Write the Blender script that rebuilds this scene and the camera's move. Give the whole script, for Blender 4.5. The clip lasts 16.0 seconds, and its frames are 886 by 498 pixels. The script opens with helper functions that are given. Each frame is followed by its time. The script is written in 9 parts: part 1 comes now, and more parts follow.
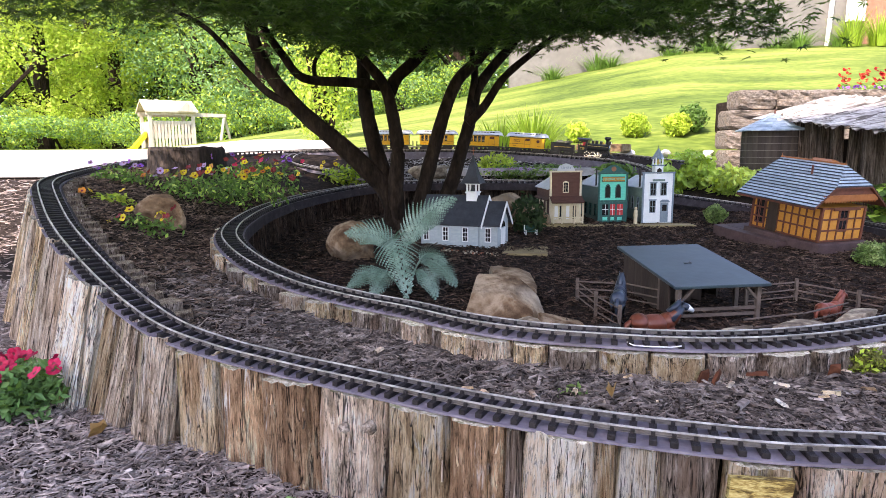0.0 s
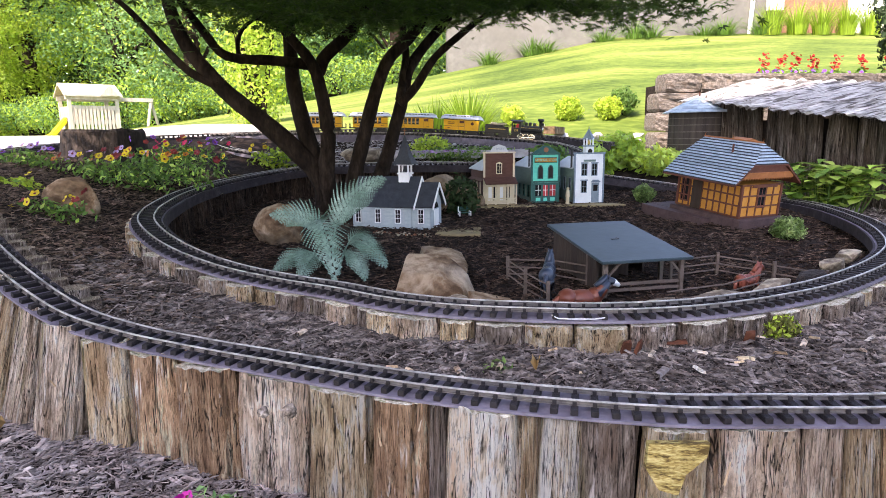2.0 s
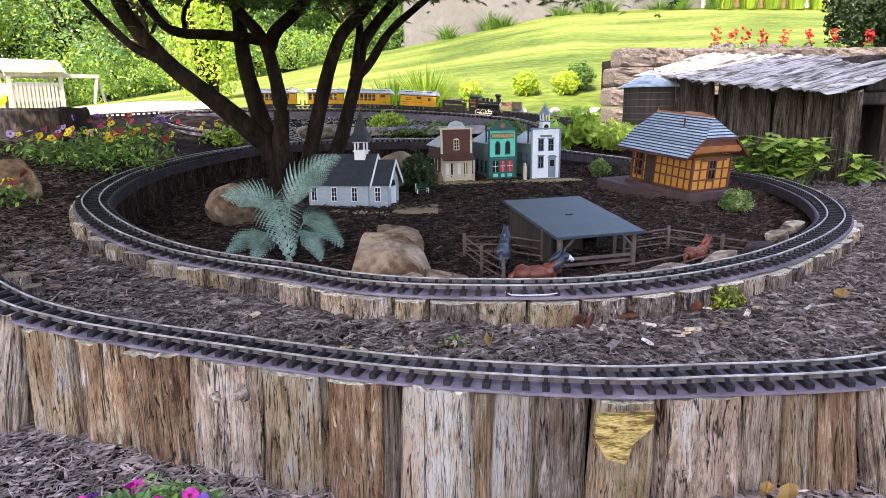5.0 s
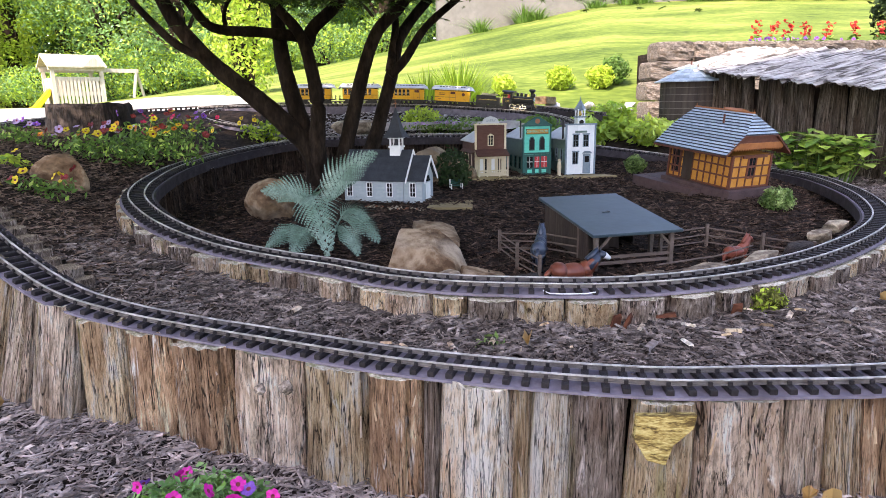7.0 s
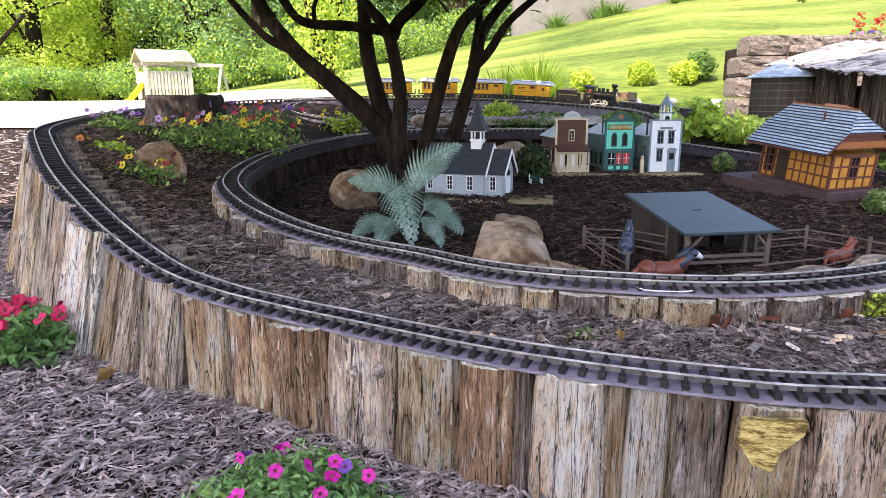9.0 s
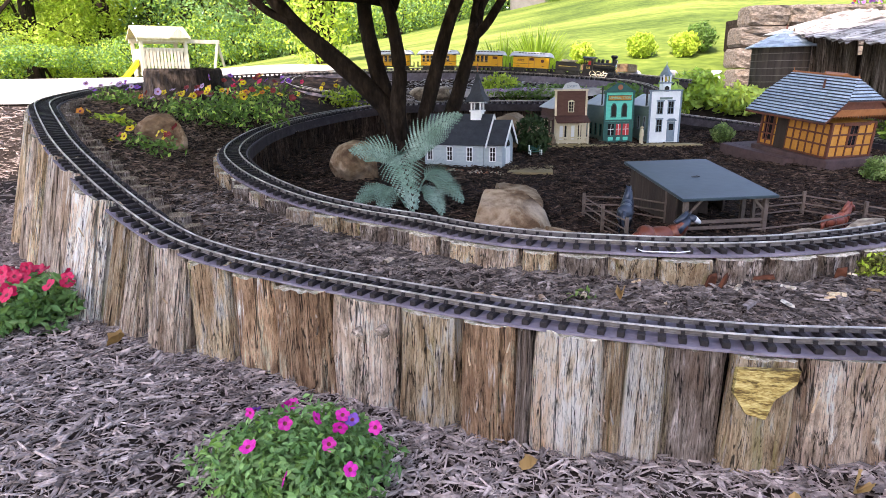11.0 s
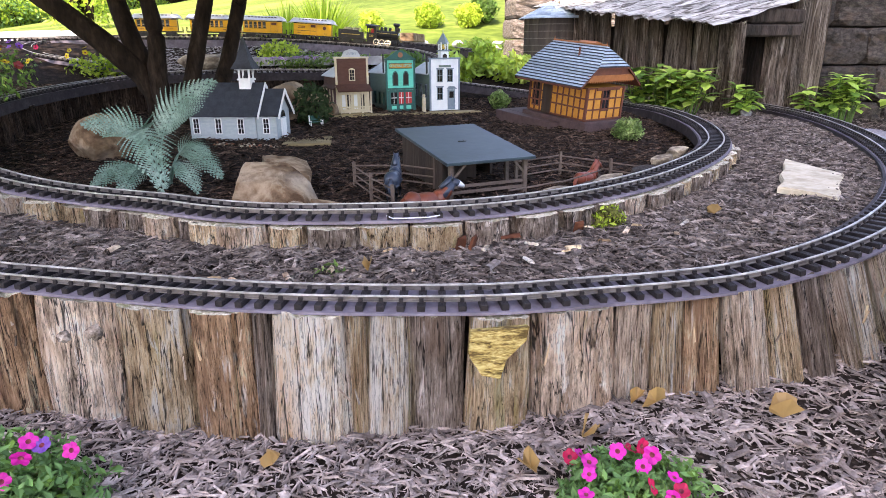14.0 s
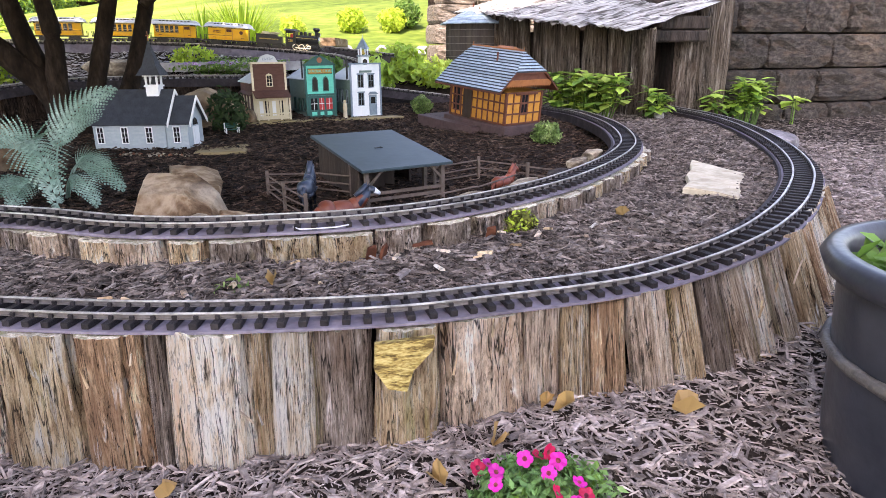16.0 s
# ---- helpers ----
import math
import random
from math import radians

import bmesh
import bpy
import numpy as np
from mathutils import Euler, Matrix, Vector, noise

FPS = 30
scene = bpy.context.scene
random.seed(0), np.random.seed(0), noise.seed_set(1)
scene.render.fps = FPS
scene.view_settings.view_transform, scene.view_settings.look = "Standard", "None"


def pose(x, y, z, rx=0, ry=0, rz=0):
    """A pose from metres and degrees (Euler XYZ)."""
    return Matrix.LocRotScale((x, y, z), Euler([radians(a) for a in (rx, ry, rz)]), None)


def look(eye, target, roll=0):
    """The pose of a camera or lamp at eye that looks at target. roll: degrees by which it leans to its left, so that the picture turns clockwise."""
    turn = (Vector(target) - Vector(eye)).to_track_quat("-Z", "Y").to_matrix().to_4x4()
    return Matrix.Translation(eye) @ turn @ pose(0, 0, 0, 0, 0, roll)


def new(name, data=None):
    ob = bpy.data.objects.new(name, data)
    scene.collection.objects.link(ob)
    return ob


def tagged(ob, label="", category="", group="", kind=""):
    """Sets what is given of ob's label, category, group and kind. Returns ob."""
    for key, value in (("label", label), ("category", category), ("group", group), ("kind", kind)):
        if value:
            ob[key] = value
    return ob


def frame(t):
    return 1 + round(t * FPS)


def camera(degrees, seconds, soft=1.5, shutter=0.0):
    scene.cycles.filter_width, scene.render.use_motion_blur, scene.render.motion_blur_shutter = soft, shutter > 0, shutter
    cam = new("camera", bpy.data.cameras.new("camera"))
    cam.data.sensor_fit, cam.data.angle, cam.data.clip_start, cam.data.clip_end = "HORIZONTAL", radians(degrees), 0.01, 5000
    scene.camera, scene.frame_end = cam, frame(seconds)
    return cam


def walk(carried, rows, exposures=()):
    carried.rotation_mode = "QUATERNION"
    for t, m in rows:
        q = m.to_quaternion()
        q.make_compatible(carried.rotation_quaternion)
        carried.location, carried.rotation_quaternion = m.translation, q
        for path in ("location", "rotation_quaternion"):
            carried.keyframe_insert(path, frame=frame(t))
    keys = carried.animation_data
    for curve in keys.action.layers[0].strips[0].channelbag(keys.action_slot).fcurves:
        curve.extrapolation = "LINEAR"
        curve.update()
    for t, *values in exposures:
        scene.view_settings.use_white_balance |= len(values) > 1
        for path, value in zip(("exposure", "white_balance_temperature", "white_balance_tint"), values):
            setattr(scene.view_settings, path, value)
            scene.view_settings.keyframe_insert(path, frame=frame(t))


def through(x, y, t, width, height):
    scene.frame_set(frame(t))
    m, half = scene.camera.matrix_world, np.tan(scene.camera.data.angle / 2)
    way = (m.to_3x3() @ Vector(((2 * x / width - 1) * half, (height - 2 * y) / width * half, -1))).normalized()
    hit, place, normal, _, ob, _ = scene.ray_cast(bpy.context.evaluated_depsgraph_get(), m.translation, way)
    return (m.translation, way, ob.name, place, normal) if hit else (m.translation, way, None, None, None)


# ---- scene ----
cam = camera(70.0, 16.0, soft=0.6)
PATH = [
    (0, (0.012, -0.022, 0.403), (0.014, 1.954, 0.091), -0.3),
    (0.5, (0.03, -0.016, 0.394), (0.079, 1.959, 0.082), -0.4),
    (1, (0.041, -0.016, 0.394), (0.141, 1.956, 0.076), -0.2),
    (1.5, (0.042, -0.009, 0.388), (0.199, 1.956, 0.053), 0.1),
    (2, (0.048, 0.002, 0.378), (0.232, 1.962, 0.024), -0.5),
    (2.5, (0.048, 0.01, 0.373), (0.272, 1.961, -0.004), -0.3),
    (3, (0.054, 0.009, 0.374), (0.308, 1.957, -0.006), -0.3),
    (3.5, (0.056, 0.012, 0.373), (0.33, 1.954, -0.016), 0.0),
    (4, (0.064, 0.013, 0.368), (0.344, 1.952, -0.034), -0.5),
    (6.3, (0.066, -0.011, 0.402), (0.372, 1.913, -0.052), -0.9),
    (6.5, (0.062, -0.004, 0.4), (0.34, 1.924, -0.055), -1.1),
    (7, (0.047, -0.004, 0.392), (0.253, 1.935, -0.055), -0.9),
    (7.5, (0.028, 0.001, 0.388), (0.171, 1.944, -0.065), -0.9),
    (8, (0.01, 0.003, 0.387), (0.092, 1.949, -0.066), -0.8),
    (8.5, (0.0, 0.002, 0.387), (0.026, 1.951, -0.06), -1.0),
    (9, (-0.001, -0.004, 0.382), (-0.003, 1.944, -0.074), -0.4),
    (9.2, (-0.005, -0.007, 0.381), (-0.018, 1.939, -0.079), -0.9),
    (11.3, (-0.006, -0.03, 0.359), (0.0, 1.895, -0.184), -0.7),
    (11.5, (0.0, -0.029, 0.36), (0.043, 1.892, -0.197), -0.7),
    (12, (0.033, -0.014, 0.349), (0.163, 1.897, -0.227), -1.0),
    (12.5, (0.067, -0.001, 0.344), (0.268, 1.902, -0.237), -2.2),
    (13, (0.095, 0.012, 0.337), (0.428, 1.895, -0.251), -1.7),
    (13.5, (0.12, 0.023, 0.332), (0.557, 1.878, -0.274), -1.5),
    (14, (0.133, 0.027, 0.334), (0.683, 1.852, -0.272), -0.4),
    (14.5, (0.139, 0.027, 0.344), (0.764, 1.829, -0.257), -0.6),
    (15, (0.155, 0.029, 0.338), (0.814, 1.819, -0.262), -0.6),
    (15.5, (0.167, 0.029, 0.334), (0.861, 1.806, -0.268), -0.4),
    (16, (0.182, 0.031, 0.335), (0.923, 1.791, -0.259), -0.4),
]
walk(cam, [(t, look(eye, target, roll)) for t, eye, target, roll in PATH], [(0, 2.15, 7400, 25.5), (9, 2.16, 7400, 25), (12, 2.22, 7400, 25.5), (14.5, 2.38, 7700, 25.5), (16, 2.42, 7850, 25.5)])

# ---------------------------------------------------------------- sky, sun, exposure
SUN_DIR = Vector((-0.48, -0.72, 1.0)).normalized()      # towards the sun
world = bpy.data.worlds.new("world")
scene.world = world
world.use_nodes = True
wn = world.node_tree
sky = wn.nodes.new("ShaderNodeTexSky")
sky.sky_type = 'NISHITA'
sky.sun_disc = False
sky.sun_elevation = math.asin(SUN_DIR.z)
sky.sun_rotation = math.atan2(SUN_DIR.x, SUN_DIR.y)
wn.links.new(sky.outputs[0], wn.nodes["Background"].inputs[0])
wn.nodes["Background"].inputs[1].default_value = 0.15
sun = new("sun", bpy.data.lights.new("sun", 'SUN'))
sun.data.energy, sun.data.angle, sun.data.color = 3.3, radians(0.53), (1.0, 0.95, 0.86)
sun.matrix_world = look(SUN_DIR * 30, (0, 0, 0))


# ---------------------------------------------------------------- materials
def material(name, cols, scale=8.0, rough=0.7, bump=0.3, metal=0.0, stretch=(1, 1, 1), fine=5.0, vary=0.0, coords='Object', spec=0.4, dist=0.01, stain=None, tints=None, crack=None, span=0.4, warp=0.0, amp=0.45):
    """Two scales of noise over a run of colours; vary shifts the brightness from piece to piece."""
    m = bpy.data.materials.new(name)
    m.use_nodes = True
    nt = m.node_tree
    b = nt.nodes["Principled BSDF"]
    L = nt.links.new
    tc = nt.nodes.new("ShaderNodeTexCoord")
    mp = nt.nodes.new("ShaderNodeMapping")
    mp.inputs["Scale"].default_value = stretch
    L(tc.outputs[coords], mp.inputs[0])
    vec = mp.outputs[0]
    info = nt.nodes.new("ShaderNodeObjectInfo")
    add = nt.nodes.new("ShaderNodeVectorMath")
    add.operation = 'ADD'
    mul = nt.nodes.new("ShaderNodeMath")
    mul.operation = 'MULTIPLY'
    mul.inputs[1].default_value = 37.0
    L(info.outputs["Random"], mul.inputs[0])
    L(vec, add.inputs[0])
    L(mul.outputs[0], add.inputs[1])
    vec = add.outputs[0]
    n1 = nt.nodes.new("ShaderNodeTexNoise")
    n1.inputs["Scale"].default_value, n1.inputs["Detail"].default_value, n1.inputs["Roughness"].default_value = scale, 6.0, 0.62
    L(vec, n1.inputs["Vector"])
    n1.inputs["Distortion"].default_value = warp
    n2 = nt.nodes.new("ShaderNodeTexNoise")
    n2.inputs["Scale"].default_value, n2.inputs["Detail"].default_value = scale * fine, 4.0
    L(vec, n2.inputs["Vector"])
    mix = nt.nodes.new("ShaderNodeMath")
    mix.operation = 'MULTIPLY_ADD'
    mix.inputs[1].default_value, mix.inputs[2].default_value = amp, -amp / 2
    L(n2.outputs[0], mix.inputs[0])
    tot = nt.nodes.new("ShaderNodeMath")
    tot.operation = 'ADD'
    L(n1.outputs[0], tot.inputs[0])
    L(mix.outputs[0], tot.inputs[1])
    r = nt.nodes.new("ShaderNodeValToRGB")
    els = r.color_ramp.elements
    while len(els) < len(cols):
        els.new(0.5)
    for k, c in enumerate(cols):
        els[k].position = 0.5 - span / 2 + span * k / max(1, len(cols) - 1)
        els[k].color = (*c, 1)
    L(tot.outputs[0], r.inputs[0])
    col = r.outputs[0]
    if stain:
        n3 = nt.nodes.new("ShaderNodeTexNoise")
        n3.inputs["Scale"].default_value = stain[1]
        L(vec, n3.inputs["Vector"])
        ms = nt.nodes.new("ShaderNodeMapRange")
        ms.inputs["From Min"].default_value, ms.inputs["From Max"].default_value = 0.52, 0.68
        ms.inputs["To Max"].default_value = stain[2]
        L(n3.outputs[0], ms.inputs["Value"])
        mx = nt.nodes.new("ShaderNodeMix")
        mx.data_type = 'RGBA'
        L(ms.outputs[0], mx.inputs[0])
        L(col, mx.inputs[6])
        mx.inputs[7].default_value = (*stain[0], 1)
        col = mx.outputs[2]
    if tints:
        tr_ = nt.nodes.new("ShaderNodeValToRGB")
        tr_.color_ramp.interpolation = 'CONSTANT'
        te = tr_.color_ramp.elements
        while len(te) < len(tints):
            te.new(0.5)
        for k, c in enumerate(tints):
            te[k].position = k / len(tints)
            te[k].color = (*c, 1)
        L(info.outputs["Random"], tr_.inputs[0])
        mt = nt.nodes.new("ShaderNodeMix")
        mt.data_type, mt.blend_type = 'RGBA', 'MULTIPLY'
        mt.inputs[0].default_value = 1.0
        L(col, mt.inputs[6])
        L(tr_.outputs[0], mt.inputs[7])
        col = mt.outputs[2]
    if crack:
        n4 = nt.nodes.new("ShaderNodeTexNoise")
        n4.inputs["Scale"].default_value, n4.inputs["Detail"].default_value = crack, 3.0
        L(vec, n4.inputs["Vector"])
        mc = nt.nodes.new("ShaderNodeMapRange")
        mc.inputs["From Min"].default_value, mc.inputs["From Max"].default_value = 0.34, 0.41
        mc.inputs["To Min"].default_value, mc.inputs["To Max"].default_value = 0.30, 1.0
        L(n4.outputs[0], mc.inputs["Value"])
        mk = nt.nodes.new("ShaderNodeMix")
        mk.data_type, mk.blend_type = 'RGBA', 'MULTIPLY'
        mk.inputs[0].default_value = 1.0
        L(col, mk.inputs[6])
        L(mc.outputs[0], mk.inputs[7])
        col = mk.outputs[2]
    if vary:
        hs = nt.nodes.new("ShaderNodeHueSaturation")
        mr = nt.nodes.new("ShaderNodeMapRange")
        mr.inputs["To Min"].default_value, mr.inputs["To Max"].default_value = 1 - vary, 1 + vary
        geo = nt.nodes.new("ShaderNodeNewGeometry")
        sm = nt.nodes.new("ShaderNodeMath")
        sm.operation = 'ADD'
        fr = nt.nodes.new("ShaderNodeMath")
        fr.operation = 'FRACT'
        L(info.outputs["Random"], sm.inputs[0])
        L(geo.outputs["Random Per Island"], sm.inputs[1])
        L(sm.outputs[0], fr.inputs[0])
        L(fr.outputs[0], mr.inputs["Value"])
        L(mr.outputs[0], hs.inputs["Value"])
        L(col, hs.inputs["Color"])
        col = hs.outputs[0]
    L(col, b.inputs["Base Color"])
    b.inputs["Roughness"].default_value, b.inputs["Metallic"].default_value = rough, metal
    b.inputs["Specular IOR Level"].default_value = spec
    if bump:
        bp = nt.nodes.new("ShaderNodeBump")
        bp.inputs["Strength"].default_value, bp.inputs["Distance"].default_value = bump, dist
        L(tot.outputs[0], bp.inputs["Height"])
        L(bp.outputs[0], b.inputs["Normal"])
    return m


def leafy(name, cols, vary=0.35, through=0.35, scale=3.0, rough=0.5):
    """Leaves: light passes through them in part."""
    m = material(name, cols, scale, rough, 0.1, vary=vary)
    nt = m.node_tree
    b = nt.nodes["Principled BSDF"]
    tr = nt.nodes.new("ShaderNodeBsdfTranslucent")
    ms = nt.nodes.new("ShaderNodeMixShader")
    ms.inputs[0].default_value = through
    out = nt.nodes["Material Output"]
    src = b.inputs["Base Color"].links[0].from_socket
    nt.links.new(src, tr.inputs[0])
    nt.links.new(b.outputs[0], ms.inputs[1])
    nt.links.new(tr.outputs[0], ms.inputs[2])
    nt.links.new(ms.outputs[0], out.inputs[0])
    return m


def glassy(name, col, rough=0.08):
    m = material(name, [col, tuple(c * 1.3 for c in col)], 3, rough, 0.0, spec=0.3)
    return m


def log_wood(name, cols, pale, damp_shade, lichen=0.5):
    """Weathered split wood: wavering fibres along z, thin dark checks, bleached flakes, damp stains, yellow-green algae."""
    m = bpy.data.materials.new(name)
    m.use_nodes = True
    nt = m.node_tree
    L = nt.links.new
    b = nt.nodes["Principled BSDF"]
    info = nt.nodes.new("ShaderNodeObjectInfo")
    tc = nt.nodes.new("ShaderNodeTexCoord")
    shift = nt.nodes.new("ShaderNodeMath")
    shift.operation = 'MULTIPLY'
    shift.inputs[1].default_value = 53.0
    L(info.outputs["Random"], shift.inputs[0])
    base = nt.nodes.new("ShaderNodeVectorMath")
    base.operation = 'ADD'
    L(tc.outputs["Object"], base.inputs[0])
    L(shift.outputs[0], base.inputs[1])

    def noise_of(stretch, scale, detail=5.0, rough=0.6, warp=0.0):
        mp = nt.nodes.new("ShaderNodeMapping")
        mp.inputs["Scale"].default_value = stretch
        L(base.outputs[0], mp.inputs[0])
        n = nt.nodes.new("ShaderNodeTexNoise")
        n.inputs["Scale"].default_value, n.inputs["Detail"].default_value = scale, detail
        n.inputs["Roughness"].default_value, n.inputs["Distortion"].default_value = rough, warp
        L(mp.outputs[0], n.inputs["Vector"])
        return n.outputs[0]

    def remap(v, a, c, lo=0.0, hi=1.0):
        r = nt.nodes.new("ShaderNodeMapRange")
        r.inputs["From Min"].default_value, r.inputs["From Max"].default_value = a, c
        r.inputs["To Min"].default_value, r.inputs["To Max"].default_value = lo, hi
        L(v, r.inputs["Value"])
        return r.outputs[0]

    def calc(op, x, y):
        n = nt.nodes.new("ShaderNodeMath")
        n.operation = op
        for k, v in enumerate((x, y)):
            if isinstance(v, (int, float)):
                n.inputs[k].default_value = v
            else:
                L(v, n.inputs[k])
        return n.outputs[0]

    def blend(f, x, y, kind='MIX'):
        n = nt.nodes.new("ShaderNodeMix")
        n.data_type, n.blend_type = 'RGBA', kind
        if isinstance(f, float):
            n.inputs[0].default_value = f
        else:
            L(f, n.inputs[0])
        L(x, n.inputs[6])
        if isinstance(y, tuple):
            n.inputs[7].default_value = (*y, 1)
        else:
            L(y, n.inputs[7])
        return n.outputs[2]

    fibre = noise_of((1, 1, 0.19), 12.0, 9.0, 0.74, 0.7)
    broad = noise_of((1, 1, 0.8), 2.6, 5.0, 0.65, 1.0)
    tone = calc('ADD', calc('MULTIPLY', fibre, 0.66), calc('MULTIPLY', broad, 0.60))
    ramp = nt.nodes.new("ShaderNodeValToRGB")
    els = ramp.color_ramp.elements
    while len(els) < len(cols):
        els.new(0.5)
    for k, c in enumerate(cols):
        els[k].position = 0.46 + 0.32 * k / (len(cols) - 1)
        els[k].color = (*c, 1)
    L(tone, ramp.inputs[0])
    col = ramp.outputs[0]
    # damp brown stains, then bleached flakes that follow the fibres
    col = blend(remap(noise_of((1, 1, 0.7), 1.7, 4.0, 0.65, 0.4), 0.50, 0.68, 0.0, 0.75), col, damp_shade)
    flake = calc('MULTIPLY', remap(noise_of((1, 1, 0.55), 2.6, 3.0, 0.6, 0.6), 0.54, 0.64), remap(noise_of((1, 1, 0.24), 10.0, 6.0, 0.7, 0.8), 0.49, 0.57))
    col = blend(flake, col, pale)
    col = blend(calc('MULTIPLY', remap(noise_of((1, 1, 0.16), 2.9, 2.0), 0.62, 0.68, 0.0, lichen), remap(fibre, 0.35, 0.6)), col, (0.30, 0.27, 0.035))
    # thin checks where two sides of a noise meet, wide splits here and there
    ridge = calc('ABSOLUTE', calc('SUBTRACT', noise_of((1, 1, 0.13), 4.5, 4.0, 0.6, 0.6), 0.5), 0.0)
    fine = calc('ABSOLUTE', calc('SUBTRACT', noise_of((1, 1, 0.22), 14.0, 3.0, 0.6, 0.7), 0.5), 0.0)
    check = calc('MULTIPLY', remap(ridge, 0.003, 0.016, 0.10, 1.0), remap(fine, 0.004, 0.026, 0.52, 1.0))
    pit = remap(noise_of((1, 1, 0.35), 22.0, 4.0, 0.7), 0.30, 0.42, 0.45, 1.0)
    check = calc('MULTIPLY', check, pit)
    grey = nt.nodes.new("ShaderNodeCombineColor")
    for k in range(3):
        L(check, grey.inputs[k])
    col = blend(1.0, col, grey.outputs[0], 'MULTIPLY')
    hs = nt.nodes.new("ShaderNodeHueSaturation")
    L(remap(info.outputs["Random"], 0.0, 1.0, 0.78, 1.22), hs.inputs["Value"])
    L(col, hs.inputs["Color"])
    L(hs.outputs[0], b.inputs["Base Color"])
    b.inputs["Roughness"].default_value, b.inputs["Specular IOR Level"].default_value = 0.95, 0.15
    bp = nt.nodes.new("ShaderNodeBump")
    bp.inputs["Strength"].default_value, bp.inputs["Distance"].default_value = 1.0, 0.05
    L(calc('ADD', calc('MULTIPLY', fibre, 0.9), calc('MULTIPLY', check, 0.35)), bp.inputs["Height"])
    L(bp.outputs[0], b.inputs["Normal"])
    return m


M_BARK_LOG = log_wood("weathered_log", [(0.136, 0.097, 0.07), (0.486, 0.36, 0.263), (0.856, 0.7, 0.554), (0.93, 0.88, 0.80)], (0.93, 0.88, 0.80), (0.427, 0.263, 0.156))
M_LOG_BROWN = log_wood("red_brown_log", [(0.107, 0.062, 0.037), (0.427, 0.253, 0.145), (0.739, 0.486, 0.301), (0.93, 0.894, 0.642)], (0.93, 0.88, 0.80), (0.33, 0.185, 0.107), 0.4)
M_LOG_PALE = log_wood("bleached_log", [(0.233, 0.175, 0.12), (0.836, 0.68, 0.505), (0.93, 0.88, 0.80), (0.93, 0.88, 0.80)], (0.93, 0.88, 0.80), (0.778, 0.486, 0.253), 0.8)
M_LOG_DARK = log_wood("dark_log", [(0.061, 0.046, 0.035), (0.217, 0.166, 0.132), (0.401, 0.322, 0.27), (0.766, 0.661, 0.574)], (0.87, 0.782, 0.731), (0.227, 0.148, 0.104), 0.3)
M_LOG_TAN = log_wood("tan_log", [(0.166, 0.107, 0.062), (0.622, 0.427, 0.253), (0.93, 0.739, 0.486), (0.93, 0.88, 0.80)], (0.93, 0.88, 0.80), (0.505, 0.301, 0.166), 0.7)
M_LOG_SHED = log_wood("shed_log", [(0.030, 0.022, 0.016), (0.125, 0.096, 0.073), (0.25, 0.20, 0.16), (0.46, 0.39, 0.33)], (0.55, 0.48, 0.41), (0.115, 0.076, 0.050), 0.0)
# bowl logs: the deep shade of the sunken bed is put into these colours
M_LOG_SHADED = log_wood("shaded_dark_log", [(0.014, 0.009, 0.006), (0.048, 0.030, 0.021), (0.090, 0.060, 0.044), (0.18, 0.125, 0.095)], (0.20, 0.14, 0.11), (0.075, 0.038, 0.022), 0.0)
M_LOG_TOP = material("cut_log_top", [(0.30, 0.25, 0.17), (0.56, 0.50, 0.38), (0.82, 0.78, 0.68)], 16, 0.9, 0.6, vary=0.3, stain=((0.15, 0.165, 0.045), 7, 0.7), span=0.3)
M_YELLOW_CUT = material("fresh_yellow_cut", [(0.10, 0.065, 0.022), (0.33, 0.24, 0.075), (0.52, 0.42, 0.17)], 34, 0.9, 0.7, stretch=(0.7, 1, 3.4), span=0.25, warp=0.5, spec=0.15)
M_MOSS = material("moss", [(0.06, 0.07, 0.01), (0.15, 0.16, 0.03)], 60, 0.95, 0.8)
M_SOIL = material("soil", [(0.012, 0.009, 0.007), (0.022, 0.016, 0.013), (0.045, 0.034, 0.028)], 40, 0.95, 0.9, dist=0.01, spec=0.1)
M_CHIP = material("mulch_chip", [(0.122, 0.097, 0.086), (0.268, 0.222, 0.202), (0.46, 0.395, 0.366)], 34, 0.95, 0.6, vary=0.60, span=0.46, spec=0.15)
# same mulch as M_CHIP, darkened to stand in for shade under the trees
M_CHIP_SHADED = material("shaded_mulch_chip", [(0.052, 0.041, 0.036), (0.130, 0.107, 0.095), (0.27, 0.232, 0.208)], 34, 0.95, 0.6, vary=0.74, span=0.44, spec=0.12)
M_CHIP_BROWN = material("brown_mulch_chip", [(0.052, 0.034, 0.025), (0.109, 0.077, 0.057), (0.218, 0.167, 0.132)], 30, 0.95, 0.5, vary=0.85, span=0.5, spec=0.15)
# brown village mulch, with the maple's shade put into its dark colours
M_CHIP_DEEP_SHADE = material("shaded_village_mulch_chip", [(0.016, 0.0095, 0.007), (0.045, 0.029, 0.021), (0.125, 0.088, 0.066)], 40, 0.95, 0.5, vary=0.85, span=0.36, spec=0.12)
M_LAWN = material("lawn", [(0.034, 0.066, 0.011), (0.098, 0.145, 0.025), (0.22, 0.255, 0.06)], 0.55, 0.95, 0.6, fine=34, dist=0.03, stretch=(0.45, 1, 1), span=0.34, amp=0.40, warp=0.8, spec=0.15)
